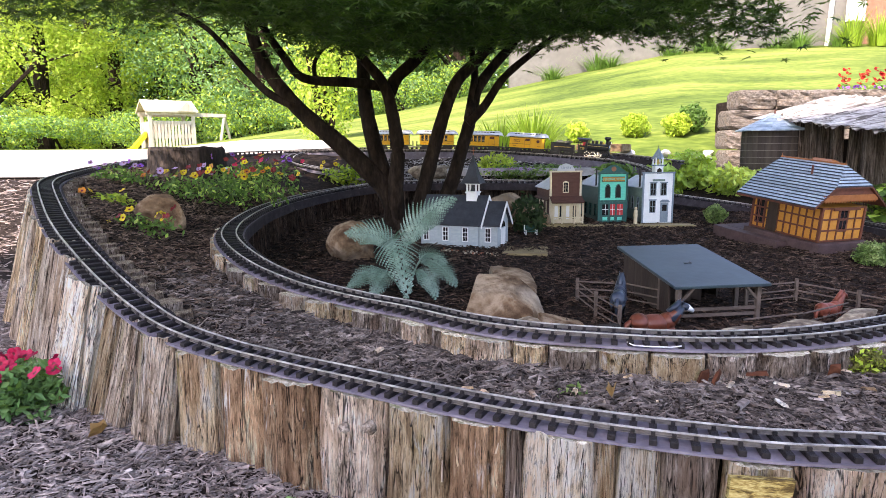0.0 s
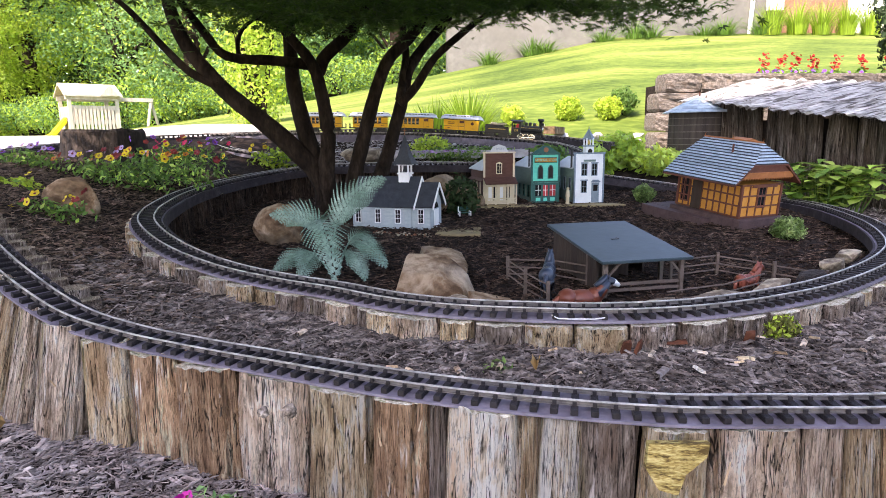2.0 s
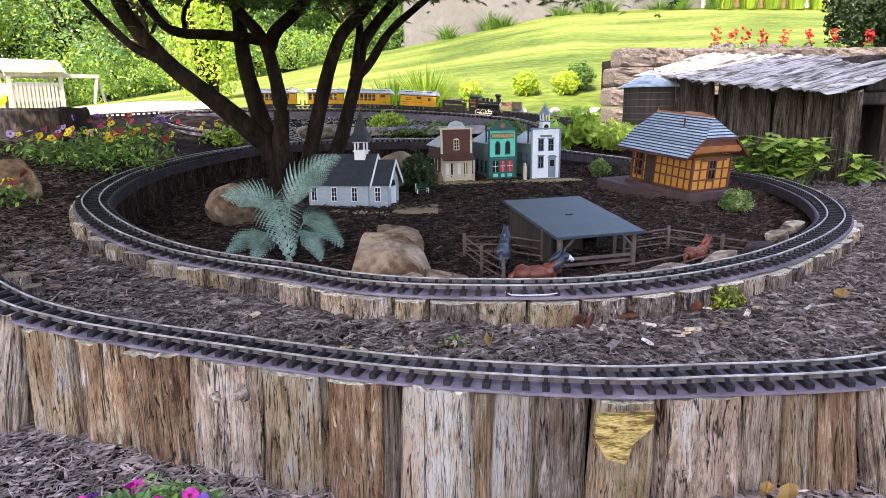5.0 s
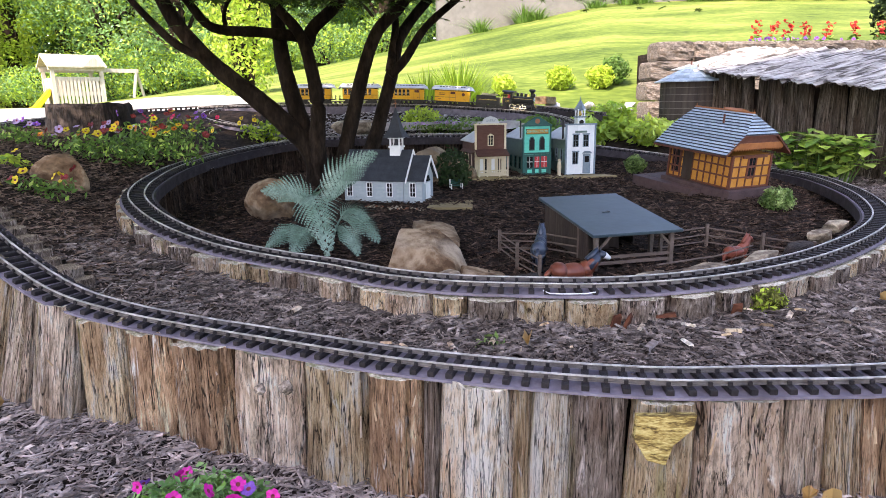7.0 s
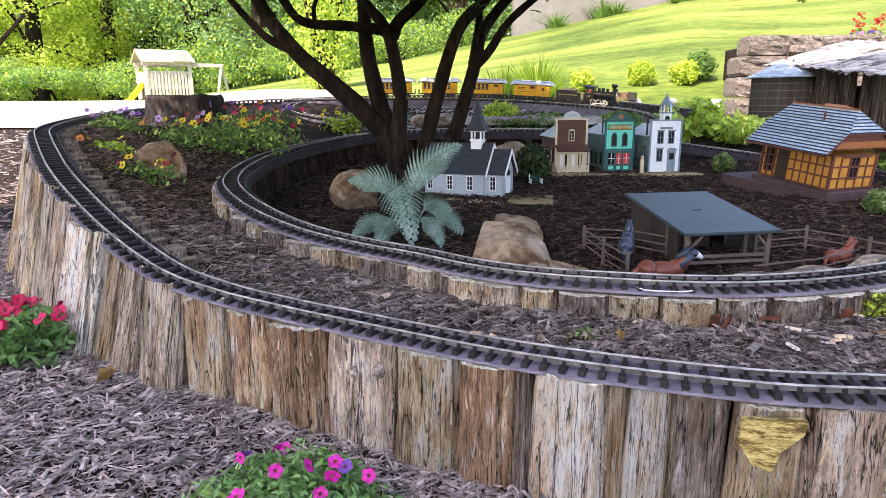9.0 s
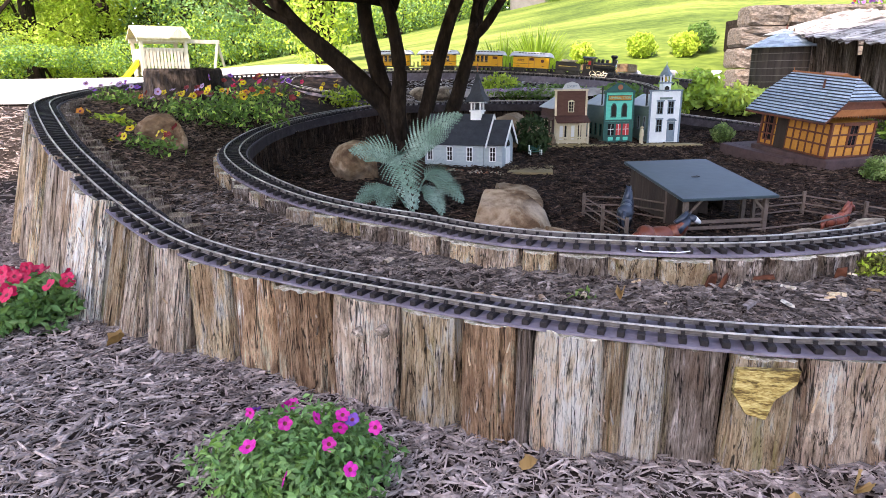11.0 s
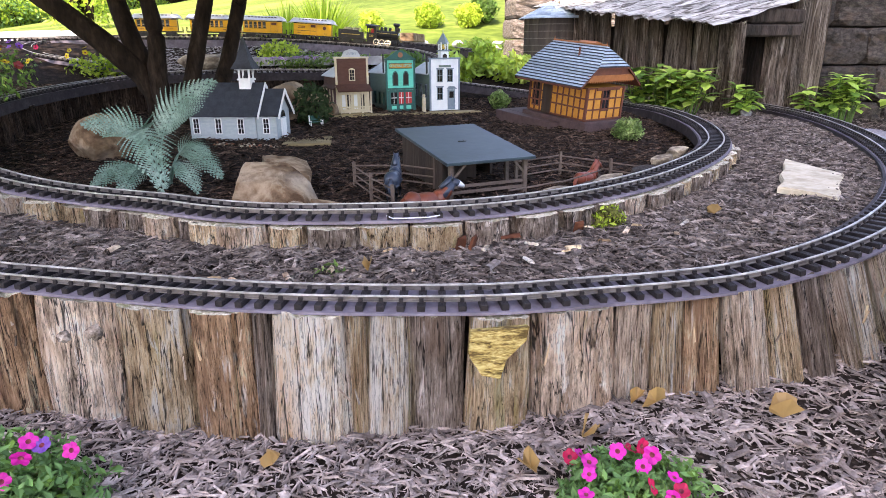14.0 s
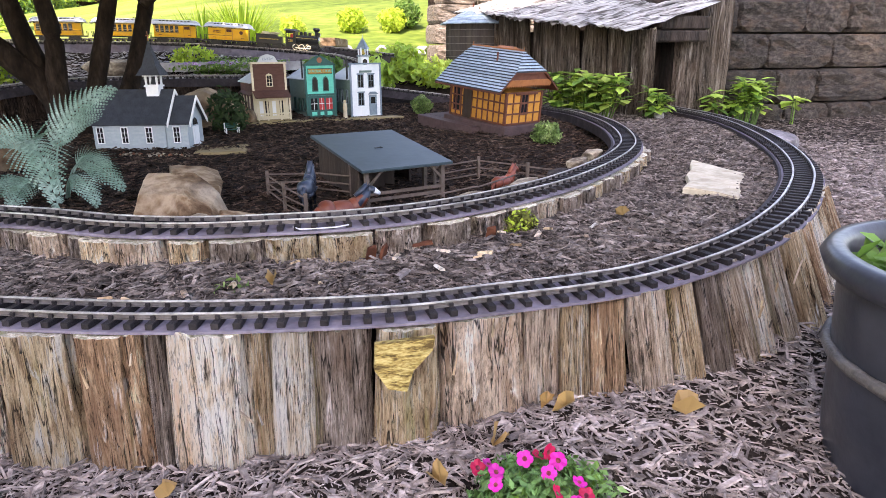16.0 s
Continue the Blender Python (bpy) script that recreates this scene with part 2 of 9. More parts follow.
M_DECK = material("grey_composite_board", [(0.098, 0.087, 0.11), (0.144, 0.129, 0.159), (0.201, 0.182, 0.218)], 20, 0.7, 0.15, vary=0.08, spec=0.25, stain=((0.069, 0.057, 0.057), 6, 0.5))
M_FASCIA = material("plum_grey_board", [(0.022, 0.018, 0.020), (0.036, 0.030, 0.034), (0.058, 0.050, 0.056)], 20, 0.75, 0.15, spec=0.2)
M_TIE = material("plastic_tie", [(0.012, 0.010, 0.011), (0.022, 0.019, 0.020)], 60, 0.6, 0.3, stretch=(1, 6, 1), vary=0.25, spec=0.25)
M_RAIL = material("polished_rail_head", [(0.24, 0.232, 0.22), (0.42, 0.405, 0.39), (0.62, 0.61, 0.59)], 26, 0.46, 0.1, metal=0.4, span=0.3)
M_RAIL_WEB = material("tarnished_rail_web", [(0.09, 0.08, 0.075), (0.19, 0.175, 0.165)], 30, 0.5, 0.1, metal=0.5)
M_BARK = material("maple_bark", [(0.007, 0.005, 0.0035), (0.020, 0.0135, 0.0095), (0.042, 0.030, 0.022)], 18, 0.95, 0.8, stretch=(1, 1, 0.35), dist=0.01, spec=0.12)
M_STONE = material("sandstone", [(0.085, 0.050, 0.028), (0.19, 0.124, 0.072), (0.36, 0.27, 0.18)], 8, 0.95, 1.0, stain=((0.40, 0.35, 0.28), 7, 0.45), dist=0.02, span=0.30, spec=0.12, warp=0.8)
M_EDGING = material("chipped_edging_stone", [(0.10, 0.075, 0.055), (0.23, 0.185, 0.135), (0.50, 0.43, 0.31)], 16, 0.9, 0.8, span=0.34, spec=0.15)
M_PALE_STONE = material("pale_flagstone", [(0.34, 0.285, 0.20), (0.48, 0.42, 0.31), (0.60, 0.54, 0.42)], 14, 0.85, 0.7)
M_GREY_STONE = material("grey_stone", [(0.26, 0.25, 0.26), (0.40, 0.39, 0.40), (0.55, 0.54, 0.55)], 10, 0.8, 0.6, vary=0.25)
M_LOOSE = material("mauve_grey_stone", [(0.12, 0.11, 0.118), (0.22, 0.205, 0.215), (0.36, 0.34, 0.345)], 14, 0.85, 0.7, span=0.35, spec=0.2)
M_BLOCK = material("rock_faced_block", [(0.070, 0.060, 0.050), (0.145, 0.125, 0.106), (0.25, 0.222, 0.195)], 12, 0.95, 1.0, vary=0.25, dist=0.015, stain=((0.19, 0.135, 0.09), 5, 0.4), span=0.3)
# copy of M_BLOCK for the right wall, with deep shade put into its colours
M_BLOCK_SHADED = material("shaded_rock_faced_block", [(0.018, 0.0145, 0.012), (0.043, 0.035, 0.029), (0.088, 0.073, 0.062)], 12, 0.92, 1.0, vary=0.22, dist=0.015, stain=((0.10, 0.062, 0.04), 5, 0.4), span=0.3)
M_SHAKE = material("weathered_shake", [(0.16, 0.145, 0.13), (0.48, 0.46, 0.43), (0.70, 0.68, 0.65), (0.86, 0.85, 0.83)], 26, 0.92, 1.0, stretch=(0.14, 1, 0.4), vary=0.15, dist=0.01, crack=30, span=0.24, warp=1.0)
M_YELLOW = material("yellow_car_paint", [(0.70, 0.34, 0.006), (0.76, 0.40, 0.012)], 12, 0.32, 0.03)
M_BLACK = material("black_engine_paint", [(0.009, 0.010, 0.011), (0.02, 0.021, 0.023)], 14, 0.38, 0.05)
M_SILVER_ROOF = material("silver_roof", [(0.55, 0.57, 0.60), (0.68, 0.70, 0.73)], 10, 0.45, 0.05)
M_STEEL = material("bright_steel", [(0.55, 0.54, 0.52), (0.70, 0.69, 0.67)], 20, 0.25, 0.05, metal=1)
M_GOLD = material("gold_lettering", [(0.50, 0.33, 0.05), (0.60, 0.42, 0.10)], 20, 0.5, 0.0)
M_BROWN = material("brown_paint", [(0.075, 0.030, 0.020), (0.115, 0.050, 0.034)], 30, 0.75, 0.25, stretch=(1, 1, 4))
M_CREAM = material("cream_paint", [(0.55, 0.47, 0.30), (0.66, 0.58, 0.42)], 30, 0.7, 0.1)
M_TEAL = material("turquoise_paint", [(0.055, 0.54, 0.41), (0.10, 0.66, 0.52)], 25, 0.6, 0.15, stretch=(1, 1, 4))
M_DKTEAL = material("dark_teal_paint", [(0.010, 0.075, 0.065), (0.018, 0.11, 0.095)], 25, 0.6, 0.1)
M_GREYGREEN = material("grey_green_siding", [(0.12, 0.19, 0.165), (0.17, 0.25, 0.22)], 25, 0.7, 0.2)
M_WHITE = material("white_paint", [(0.68, 0.73, 0.75), (0.80, 0.84, 0.85)], 25, 0.6, 0.12)
M_TRIMWHITE = material("white_trim", [(0.70, 0.71, 0.70), (0.80, 0.81, 0.80)], 25, 0.6, 0.05)
M_BLUEGREY = material("blue_grey_trim", [(0.14, 0.20, 0.25), (0.21, 0.28, 0.33)], 25, 0.6, 0.1)
M_CHURCH = material("grey_blue_siding", [(0.29, 0.345, 0.36), (0.38, 0.435, 0.45)], 25, 0.65, 0.15)
M_DKROOF = material("dark_slate_roof", [(0.018, 0.022, 0.028), (0.035, 0.042, 0.052)], 40, 0.7, 0.4)
M_TINROOF = material("pale_tin_roof", [(0.42, 0.45, 0.47), (0.55, 0.58, 0.60)], 20, 0.5, 0.1)
M_SHINGLE = material("blue_grey_shingle", [(0.17, 0.24, 0.30), (0.255, 0.335, 0.40), (0.35, 0.43, 0.50)], 30, 0.65, 0.3, vary=0.18)
M_ORANGE = material("amber_panel", [(0.42, 0.18, 0.022), (0.54, 0.255, 0.045)], 20, 0.6, 0.1)
M_RUST = material("rust_brown_trim", [(0.085, 0.024, 0.014), (0.14, 0.042, 0.023)], 25, 0.6, 0.15)
M_RIDGE = material("orange_ridge", [(0.25, 0.085, 0.022), (0.36, 0.13, 0.04)], 25, 0.6, 0.1)
M_PLINTH = material("plum_brown_plinth", [(0.055, 0.032, 0.03), (0.09, 0.055, 0.052)], 25, 0.7, 0.15)
M_BARNROOF = material("blue_green_roof", [(0.022, 0.040, 0.049), (0.038, 0.062, 0.073)], 8, 0.45, 0.1)
M_DKWOOD = material("dark_stained_wood", [(0.022, 0.014, 0.01), (0.05, 0.033, 0.024)], 20, 0.8, 0.4, stretch=(1, 1, 0.2))
M_FENCE = material("grey_brown_rail", [(0.075, 0.055, 0.042), (0.14, 0.105, 0.085)], 25, 0.85, 0.3)
M_PLANK = material("yellowed_plank", [(0.20, 0.15, 0.07), (0.36, 0.28, 0.14)], 20, 0.8, 0.4, stretch=(0.2, 1, 1))
M_GLASS = glassy("dark_window_glass", (0.012, 0.012, 0.014), 0.18)
M_RED = material("red_curtain", [(0.42, 0.03, 0.035), (0.55, 0.06, 0.06)], 30, 0.8, 0.1)
M_TANK = material("tank_stave", [(0.026, 0.021, 0.018), (0.062, 0.050, 0.042)], 18, 0.85, 0.5, stretch=(1, 1, 0.1), vary=0.25)
M_HOOP = material("iron_hoop", [(0.09, 0.082, 0.074), (0.17, 0.155, 0.14)], 20, 0.6, 0.1, metal=0.3)
M_HORSE_BROWN = material("bay_glaze", [(0.13, 0.035, 0.02), (0.21, 0.065, 0.035)], 14, 0.35, 0.05)
M_HORSE_DARK = material("blue_black_glaze", [(0.018, 0.026, 0.042), (0.035, 0.05, 0.075)], 14, 0.35, 0.05)
M_HORSE_RED = material("chestnut_glaze", [(0.15, 0.038, 0.022), (0.22, 0.06, 0.036)], 14, 0.4, 0.05)
M_POT = material("dark_glazed_pot", [(0.018, 0.02, 0.026), (0.04, 0.042, 0.05)], 9, 0.28, 0.15, stain=((0.10, 0.085, 0.075), 4, 0.4))
M_KNOT = material("pale_knot_wood", [(0.07, 0.052, 0.038), (0.26, 0.21, 0.17), (0.50, 0.44, 0.38)], 40, 0.85, 0.6, span=0.3)
M_POT_BAND = material("pot_band", [(0.05, 0.045, 0.042), (0.13, 0.115, 0.10)], 40, 0.5, 0.4)
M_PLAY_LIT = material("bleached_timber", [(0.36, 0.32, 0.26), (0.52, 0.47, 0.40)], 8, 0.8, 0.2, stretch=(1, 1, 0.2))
M_SLIDE = material("yellow_slide", [(0.62, 0.42, 0.01), (0.70, 0.50, 0.02)], 6, 0.4, 0.0)
M_HOUSE = material("house_foundation", [(0.105, 0.105, 0.096), (0.165, 0.162, 0.15)], 2, 0.9, 0.4, stain=((0.13, 0.125, 0.11), 0.8, 0.5))
M_BRICK = material("brick", [(0.22, 0.11, 0.07), (0.34, 0.18, 0.12)], 12, 0.85, 0.4, vary=0.2)
M_PIPE = material("white_pipe", [(0.66, 0.66, 0.64), (0.75, 0.75, 0.73)], 6, 0.5, 0.0)
M_STUMP = material("stump_wood", [(0.008, 0.0055, 0.004), (0.022, 0.015, 0.0115), (0.055, 0.040, 0.032)], 14, 0.9, 1.0, stretch=(1, 1, 0.25), span=0.3, dist=0.02)
M_CLIP = material("grey_wire", [(0.50, 0.52, 0.55), (0.6, 0.62, 0.66)], 20, 0.4, 0.0)
M_PALE_CONCRETE = material("pale_concrete", [(0.30, 0.285, 0.255), (0.42, 0.40, 0.37)], 1.2, 0.9, 0.2, fine=18)
M_SHARD = material("rusty_bark_shard", [(0.055, 0.020, 0.012), (0.13, 0.048, 0.026)], 20, 0.9, 0.5, spec=0.15)
M_TERRA = material("terracotta", [(0.24, 0.09, 0.045), (0.34, 0.14, 0.075)], 20, 0.85, 0.3)

L_MAPLE = leafy("maple_leaf", [(0.022, 0.055, 0.008), (0.045, 0.10, 0.012), (0.08, 0.15, 0.018)], 0.45, 0.40)
L_WOOD = leafy("woodland_leaf", [(0.19, 0.32, 0.035), (0.32, 0.48, 0.06), (0.46, 0.60, 0.11)], 0.45, 0.5)
L_WOOD_DK = leafy("dark_woodland_leaf", [(0.08, 0.18, 0.06), (0.15, 0.30, 0.10), (0.26, 0.42, 0.17)], 0.45, 0.45)
L_LIME = leafy("lime_leaf", [(0.24, 0.38, 0.03), (0.40, 0.54, 0.06), (0.55, 0.66, 0.11)], 0.3, 0.45)
L_MID = leafy("garden_leaf", [(0.055, 0.13, 0.02), (0.10, 0.21, 0.035), (0.17, 0.30, 0.055)], 0.4, 0.3)
L_BOX = leafy("box_leaf", [(0.06, 0.13, 0.03), (0.15, 0.25, 0.065), (0.38, 0.48, 0.19)], 0.45, 0.25, scale=12)
L_FERN = leafy("silvery_fern", [(0.07, 0.145, 0.10), (0.15, 0.25, 0.195), (0.27, 0.39, 0.32)], 0.25, 0.2, scale=9)
L_PACHY = leafy("pachysandra_leaf", [(0.26, 0.42, 0.06), (0.38, 0.56, 0.10), (0.52, 0.68, 0.17)], 0.3, 0.35)
L_CALI = leafy("calibrachoa_leaf", [(0.07, 0.17, 0.05), (0.13, 0.27, 0.08), (0.24, 0.40, 0.13)], 0.35, 0.25)
L_GRASS = leafy("grass_blade", [(0.20, 0.34, 0.03), (0.32, 0.46, 0.05)], 0.35, 0.45)
L_YEW = leafy("dark_conifer", [(0.010, 0.026, 0.007), (0.030, 0.062, 0.015)], 0.4, 0.10, rough=0.8)
P_THROAT = leafy("flower_throat", [(0.16, 0.012, 0.05), (0.26, 0.05, 0.05)], 0.2, 0.2)
P_MAG = leafy("magenta_petal", [(0.56, 0.01, 0.27), (0.70, 0.03, 0.38)], 0.15, 0.3)
P_RED = leafy("crimson_petal", [(0.45, 0.006, 0.05), (0.60, 0.015, 0.09)], 0.15, 0.3)
P_YEL = leafy("yellow_petal", [(0.62, 0.46, 0.01), (0.72, 0.58, 0.03)], 0.15, 0.3)
P_PUR = leafy("purple_petal", [(0.17, 0.05, 0.38), (0.27, 0.11, 0.50)], 0.2, 0.3)
P_LILAC = leafy("lilac_petal", [(0.36, 0.24, 0.46), (0.48, 0.36, 0.58)], 0.2, 0.3)
P_MAROON = leafy("maroon_petal", [(0.16, 0.012, 0.018), (0.26, 0.04, 0.03)], 0.2, 0.3)
P_ORA = leafy("orange_petal", [(0.55, 0.17, 0.015), (0.62, 0.26, 0.02)], 0.2, 0.3)
P_SAL = leafy("scarlet_petal", [(0.30, 0.006, 0.003), (0.42, 0.012, 0.005)], 0.2, 0.2, rough=0.8)
L_DEAD = leafy("dry_leaf", [(0.26, 0.15, 0.05), (0.42, 0.28, 0.11)], 0.25, 0.2)


# ---------------------------------------------------------------- mesh helpers
def mesh_of(name, bm, mats, smooth=False):
    me = bpy.data.meshes.new(name)
    bm.to_mesh(me)
    bm.free()
    for m in mats if isinstance(mats, (list, tuple)) else [mats]:
        me.materials.append(m)
    if smooth:
        for p in me.polygons:
            p.use_smooth = True
    return me


def part(name, bm, mat, parent, label="", smooth=False):
    ob = new(name, mesh_of(name, bm, mat, smooth) if isinstance(bm, bmesh.types.BMesh) else bm)
    ob.parent = parent
    if label:
        ob["label"] = label
    return ob


def thing(name, label, category, m=Matrix(), group="", kind=""):
    ob = new(name)
    ob.empty_display_size = 0.02
    ob.matrix_world = m
    return tagged(ob, label, category, group, kind)


def solo(name, bm, mat, label, category, m=Matrix(), group="", kind="", smooth=False):
    ob = new(name, mesh_of(name, bm, mat, smooth) if isinstance(bm, bmesh.types.BMesh) else bm)
    ob.matrix_world = m
    return tagged(ob, label, category, group, kind)


def box(bm, lo, hi, m=Matrix(), bevel=0.0):
    lo, hi = Vector(lo), Vector(hi)
    vs = bmesh.ops.create_cube(bm, size=1.0)["verts"]
    for v in vs:
        v.co = m @ Vector([lo[k] + (v.co[k] + 0.5) * (hi[k] - lo[k]) for k in range(3)])
    if bevel:
        es = list({e for v in vs for e in v.link_edges})
        bmesh.ops.bevel(bm, geom=es, offset=bevel, segments=1, affect='EDGES')
    return bm


def boxes(*specs, bevel=0.0):
    bm = bmesh.new()
    for lo, hi in specs:
        box(bm, lo, hi, bevel=bevel)
    return bm


def cyl(bm, p0, p1, r0, r1=None, n=12, caps=True):
    p0, p1 = Vector(p0), Vector(p1)
    d = p1 - p0
    q = d.to_track_quat('Z', 'Y').to_matrix().to_4x4()
    bmesh.ops.create_cone(bm, cap_ends=caps, segments=n, radius1=r0, radius2=r0 if r1 is None else max(r1, 1e-5), depth=d.length, matrix=Matrix.Translation((p0 + p1) / 2) @ q)
    return bm


def prism(bm, pts, z0, z1, m=Matrix()):
    """A flat outline (x, y) raised from z0 to z1."""
    a = [bm.verts.new(m @ Vector((x, y, z0))) for x, y in pts]
    b = [bm.verts.new(m @ Vector((x, y, z1))) for x, y in pts]
    n = len(pts)
    bm.faces.new(a[::-1])
    bm.faces.new(b)
    for k in range(n):
        bm.faces.new((a[k], a[(k + 1) % n], b[(k + 1) % n], b[k]))
    return bm


YZ = Matrix(((0, 0, 1, 0), (1, 0, 0, 0), (0, 1, 0, 0), (0, 0, 0, 1)))      # outline in y, z; raised along x
XZ = Matrix(((1, 0, 0, 0), (0, 0, 1, 0), (0, 1, 0, 0), (0, 0, 0, 1)))      # outline in x, z; raised along y


def spline(pts, closed=False, step=0.02):
    """A smooth line through the points, at even steps."""
    P = [Vector(p) for p in pts]
    n = len(P)
    out = []
    for k in range(n if closed else n - 1):
        if closed:
            a, b, c, d = P[(k - 1) % n], P[k], P[(k + 1) % n], P[(k + 2) % n]
        else:
            b, c = P[k], P[k + 1]
            a = P[k - 1] if k else b * 2 - c
            d = P[k + 2] if k + 2 < n else c * 2 - b
        m = 24
        for j in range(m):
            u = j / m
            out.append(0.5 * ((2 * b) + (c - a) * u + (2 * a - 5 * b + 4 * c - d) * u * u + (3 * b - a - 3 * c + d) * u ** 3))
    if not closed:
        out.append(P[-1])
    else:
        out.append(out[0].copy())
    run = [0.0]
    for p, q in zip(out, out[1:]):
        run.append(run[-1] + (q - p).length)
    N = max(2, round(run[-1] / step))
    s = np.linspace(0, run[-1], N + 1)
    arr = np.array([tuple(p) for p in out])
    return np.stack([np.interp(s, run, arr[:, k]) for k in range(3)], 1), run[-1]


def at_run(line, length, s):
    """The place and the direction at the run s of a line of even steps."""
    u = min(max(s / length, 0), 1) * (len(line) - 1)
    k = min(int(u), len(line) - 2)
    p = line[k] + (line[k + 1] - line[k]) * (u - k)
    lo, hi = max(k - 1, 0), min(k + 2, len(line) - 1)
    d = Vector(line[hi] - line[lo]).normalized()
    return Vector(p), d


def sweep(bm, line, profile, closed=False, second=()):
    """A profile (sideways, up) carried along a line."""
    rings = []
    n = len(line) - (1 if closed else 0)
    for k in range(n):
        a = line[(k - 1) % n if closed else max(k - 1, 0)]
        b = line[(k + 1) % n if closed else min(k + 1, len(line) - 1)]
        d = Vector(b - a)
        side = Vector((d.y, -d.x, 0)).normalized()
        rings.append([bm.verts.new(Vector(line[k]) + side * u + Vector((0, 0, w))) for u, w in profile])
    m = len(profile)
    for k in range(n if closed else n - 1):
        r, q = rings[k], rings[(k + 1) % n]
        for j in range(m):
            bm.faces.new((r[j], r[(j + 1) % m], q[(j + 1) % m], q[j])).material_index = 1 if j in second else 0
    if not closed:
        bm.faces.new(rings[0][::-1])
        bm.faces.new(rings[-1])
    bmesh.ops.recalc_face_normals(bm, faces=bm.faces)
    return bm


def tube(bm, pts, radii, n=10, closed_end=True):
    """A limb through the points, with its thickness at each."""
    pts = [Vector(p) for p in pts]
    rings = []
    for k, p in enumerate(pts):
        d = (pts[min(k + 1, len(pts) - 1)] - pts[max(k - 1, 0)]).normalized()
        q = d.to_track_quat('Z', 'Y')
        rings.append([bm.verts.new(p + q @ Vector((math.cos(6.2832 * j / n) * radii[k], math.sin(6.2832 * j / n) * radii[k], 0))) for j in range(n)])
    for r, q in zip(rings, rings[1:]):
        for j in range(n):
            bm.faces.new((r[j], r[(j + 1) % n], q[(j + 1) % n], q[j]))
    bm.faces.new(rings[-1])
    bm.faces.new(rings[0][::-1])
    return bm


def cloud(name, verts, faces, mats, idx=None):
    """A mesh from arrays that were worked out."""
    me = bpy.data.meshes.new(name)
    me.from_pydata([tuple(v) for v in verts], [], [tuple(f) for f in faces])
    for m in mats if isinstance(mats, (list, tuple)) else [mats]:
        me.materials.append(m)
    if idx is not None:
        me.polygons.foreach_set("material_index", np.asarray(idx, dtype=np.int32))
    me.update()
    return me


def spread(shape_v, shape_f, places, sizes, normals=None, rng=None, flat=0.0):
    """Many copies of a small shape at places, turned at random (or about normals), joined."""
    rng = rng or np.random.RandomState(1)
    n = len(places)
    sv = np.asarray(shape_v, float)
    if normals is None:
        z = rng.normal(size=(n, 3))
        z[:, 2] = np.abs(z[:, 2]) + flat
    else:
        z = np.asarray(normals, float)
    z /= np.linalg.norm(z, axis=1)[:, None]
    x = np.cross(z, rng.normal(size=(n, 3)))
    x /= np.linalg.norm(x, axis=1)[:, None]
    y = np.cross(z, x)
    s = np.asarray(sizes, float).reshape(n, -1)
    if s.shape[1] == 1:
        s = np.repeat(s, 3, 1)
    V = (np.asarray(places)[:, None, :] + sv[None, :, 0, None] * s[:, None, 0, None] * x[:, None, :]
         + sv[None, :, 1, None] * s[:, None, 1, None] * y[:, None, :] + sv[None, :, 2, None] * s[:, None, 2, None] * z[:, None, :]).reshape(-1, 3)
    k = len(sv)
    F = [tuple(i * k + j for j in f) for i in range(n) for f in shape_f]
    return V, F


LEAF_V = [(0, -0.5, 0), (0.22, -0.1, 0.05), (0, 0.5, -0.03), (-0.22, -0.1, 0.05)]
LEAF_F = [(0, 1, 2), (0, 2, 3)]
STAR_V, STAR_F = [(0, 0, 0)], []
for k in range(7):
    a0 = -2.2 + 4.4 * k / 6 + 1.5708
    r0 = 0.52 * (1 - 0.45 * abs(k - 3) / 3)
    STAR_V += [(0.16 * math.cos(a0 - 0.32), 0.16 * math.sin(a0 - 0.32), 0.01), (r0 * math.cos(a0), r0 * math.sin(a0), -0.05), (0.16 * math.cos(a0 + 0.32), 0.16 * math.sin(a0 + 0.32), 0.01)]
    STAR_F += [(0, 1 + 3 * k, 2 + 3 * k), (0, 2 + 3 * k, 3 + 3 * k)]
CHIP_V = [(-0.5, -0.5, 0), (0.5, -0.35, 0), (0.45, 0.5, 0), (-0.4, 0.4, 0), (-0.42, -0.4, 1), (0.4, -0.3, 0.8), (0.4, 0.35, 1), (-0.35, 0.3, 0.9)]
CHIP_F = [(4, 5, 6, 7), (0, 1, 5, 4), (2, 3, 7, 6)]

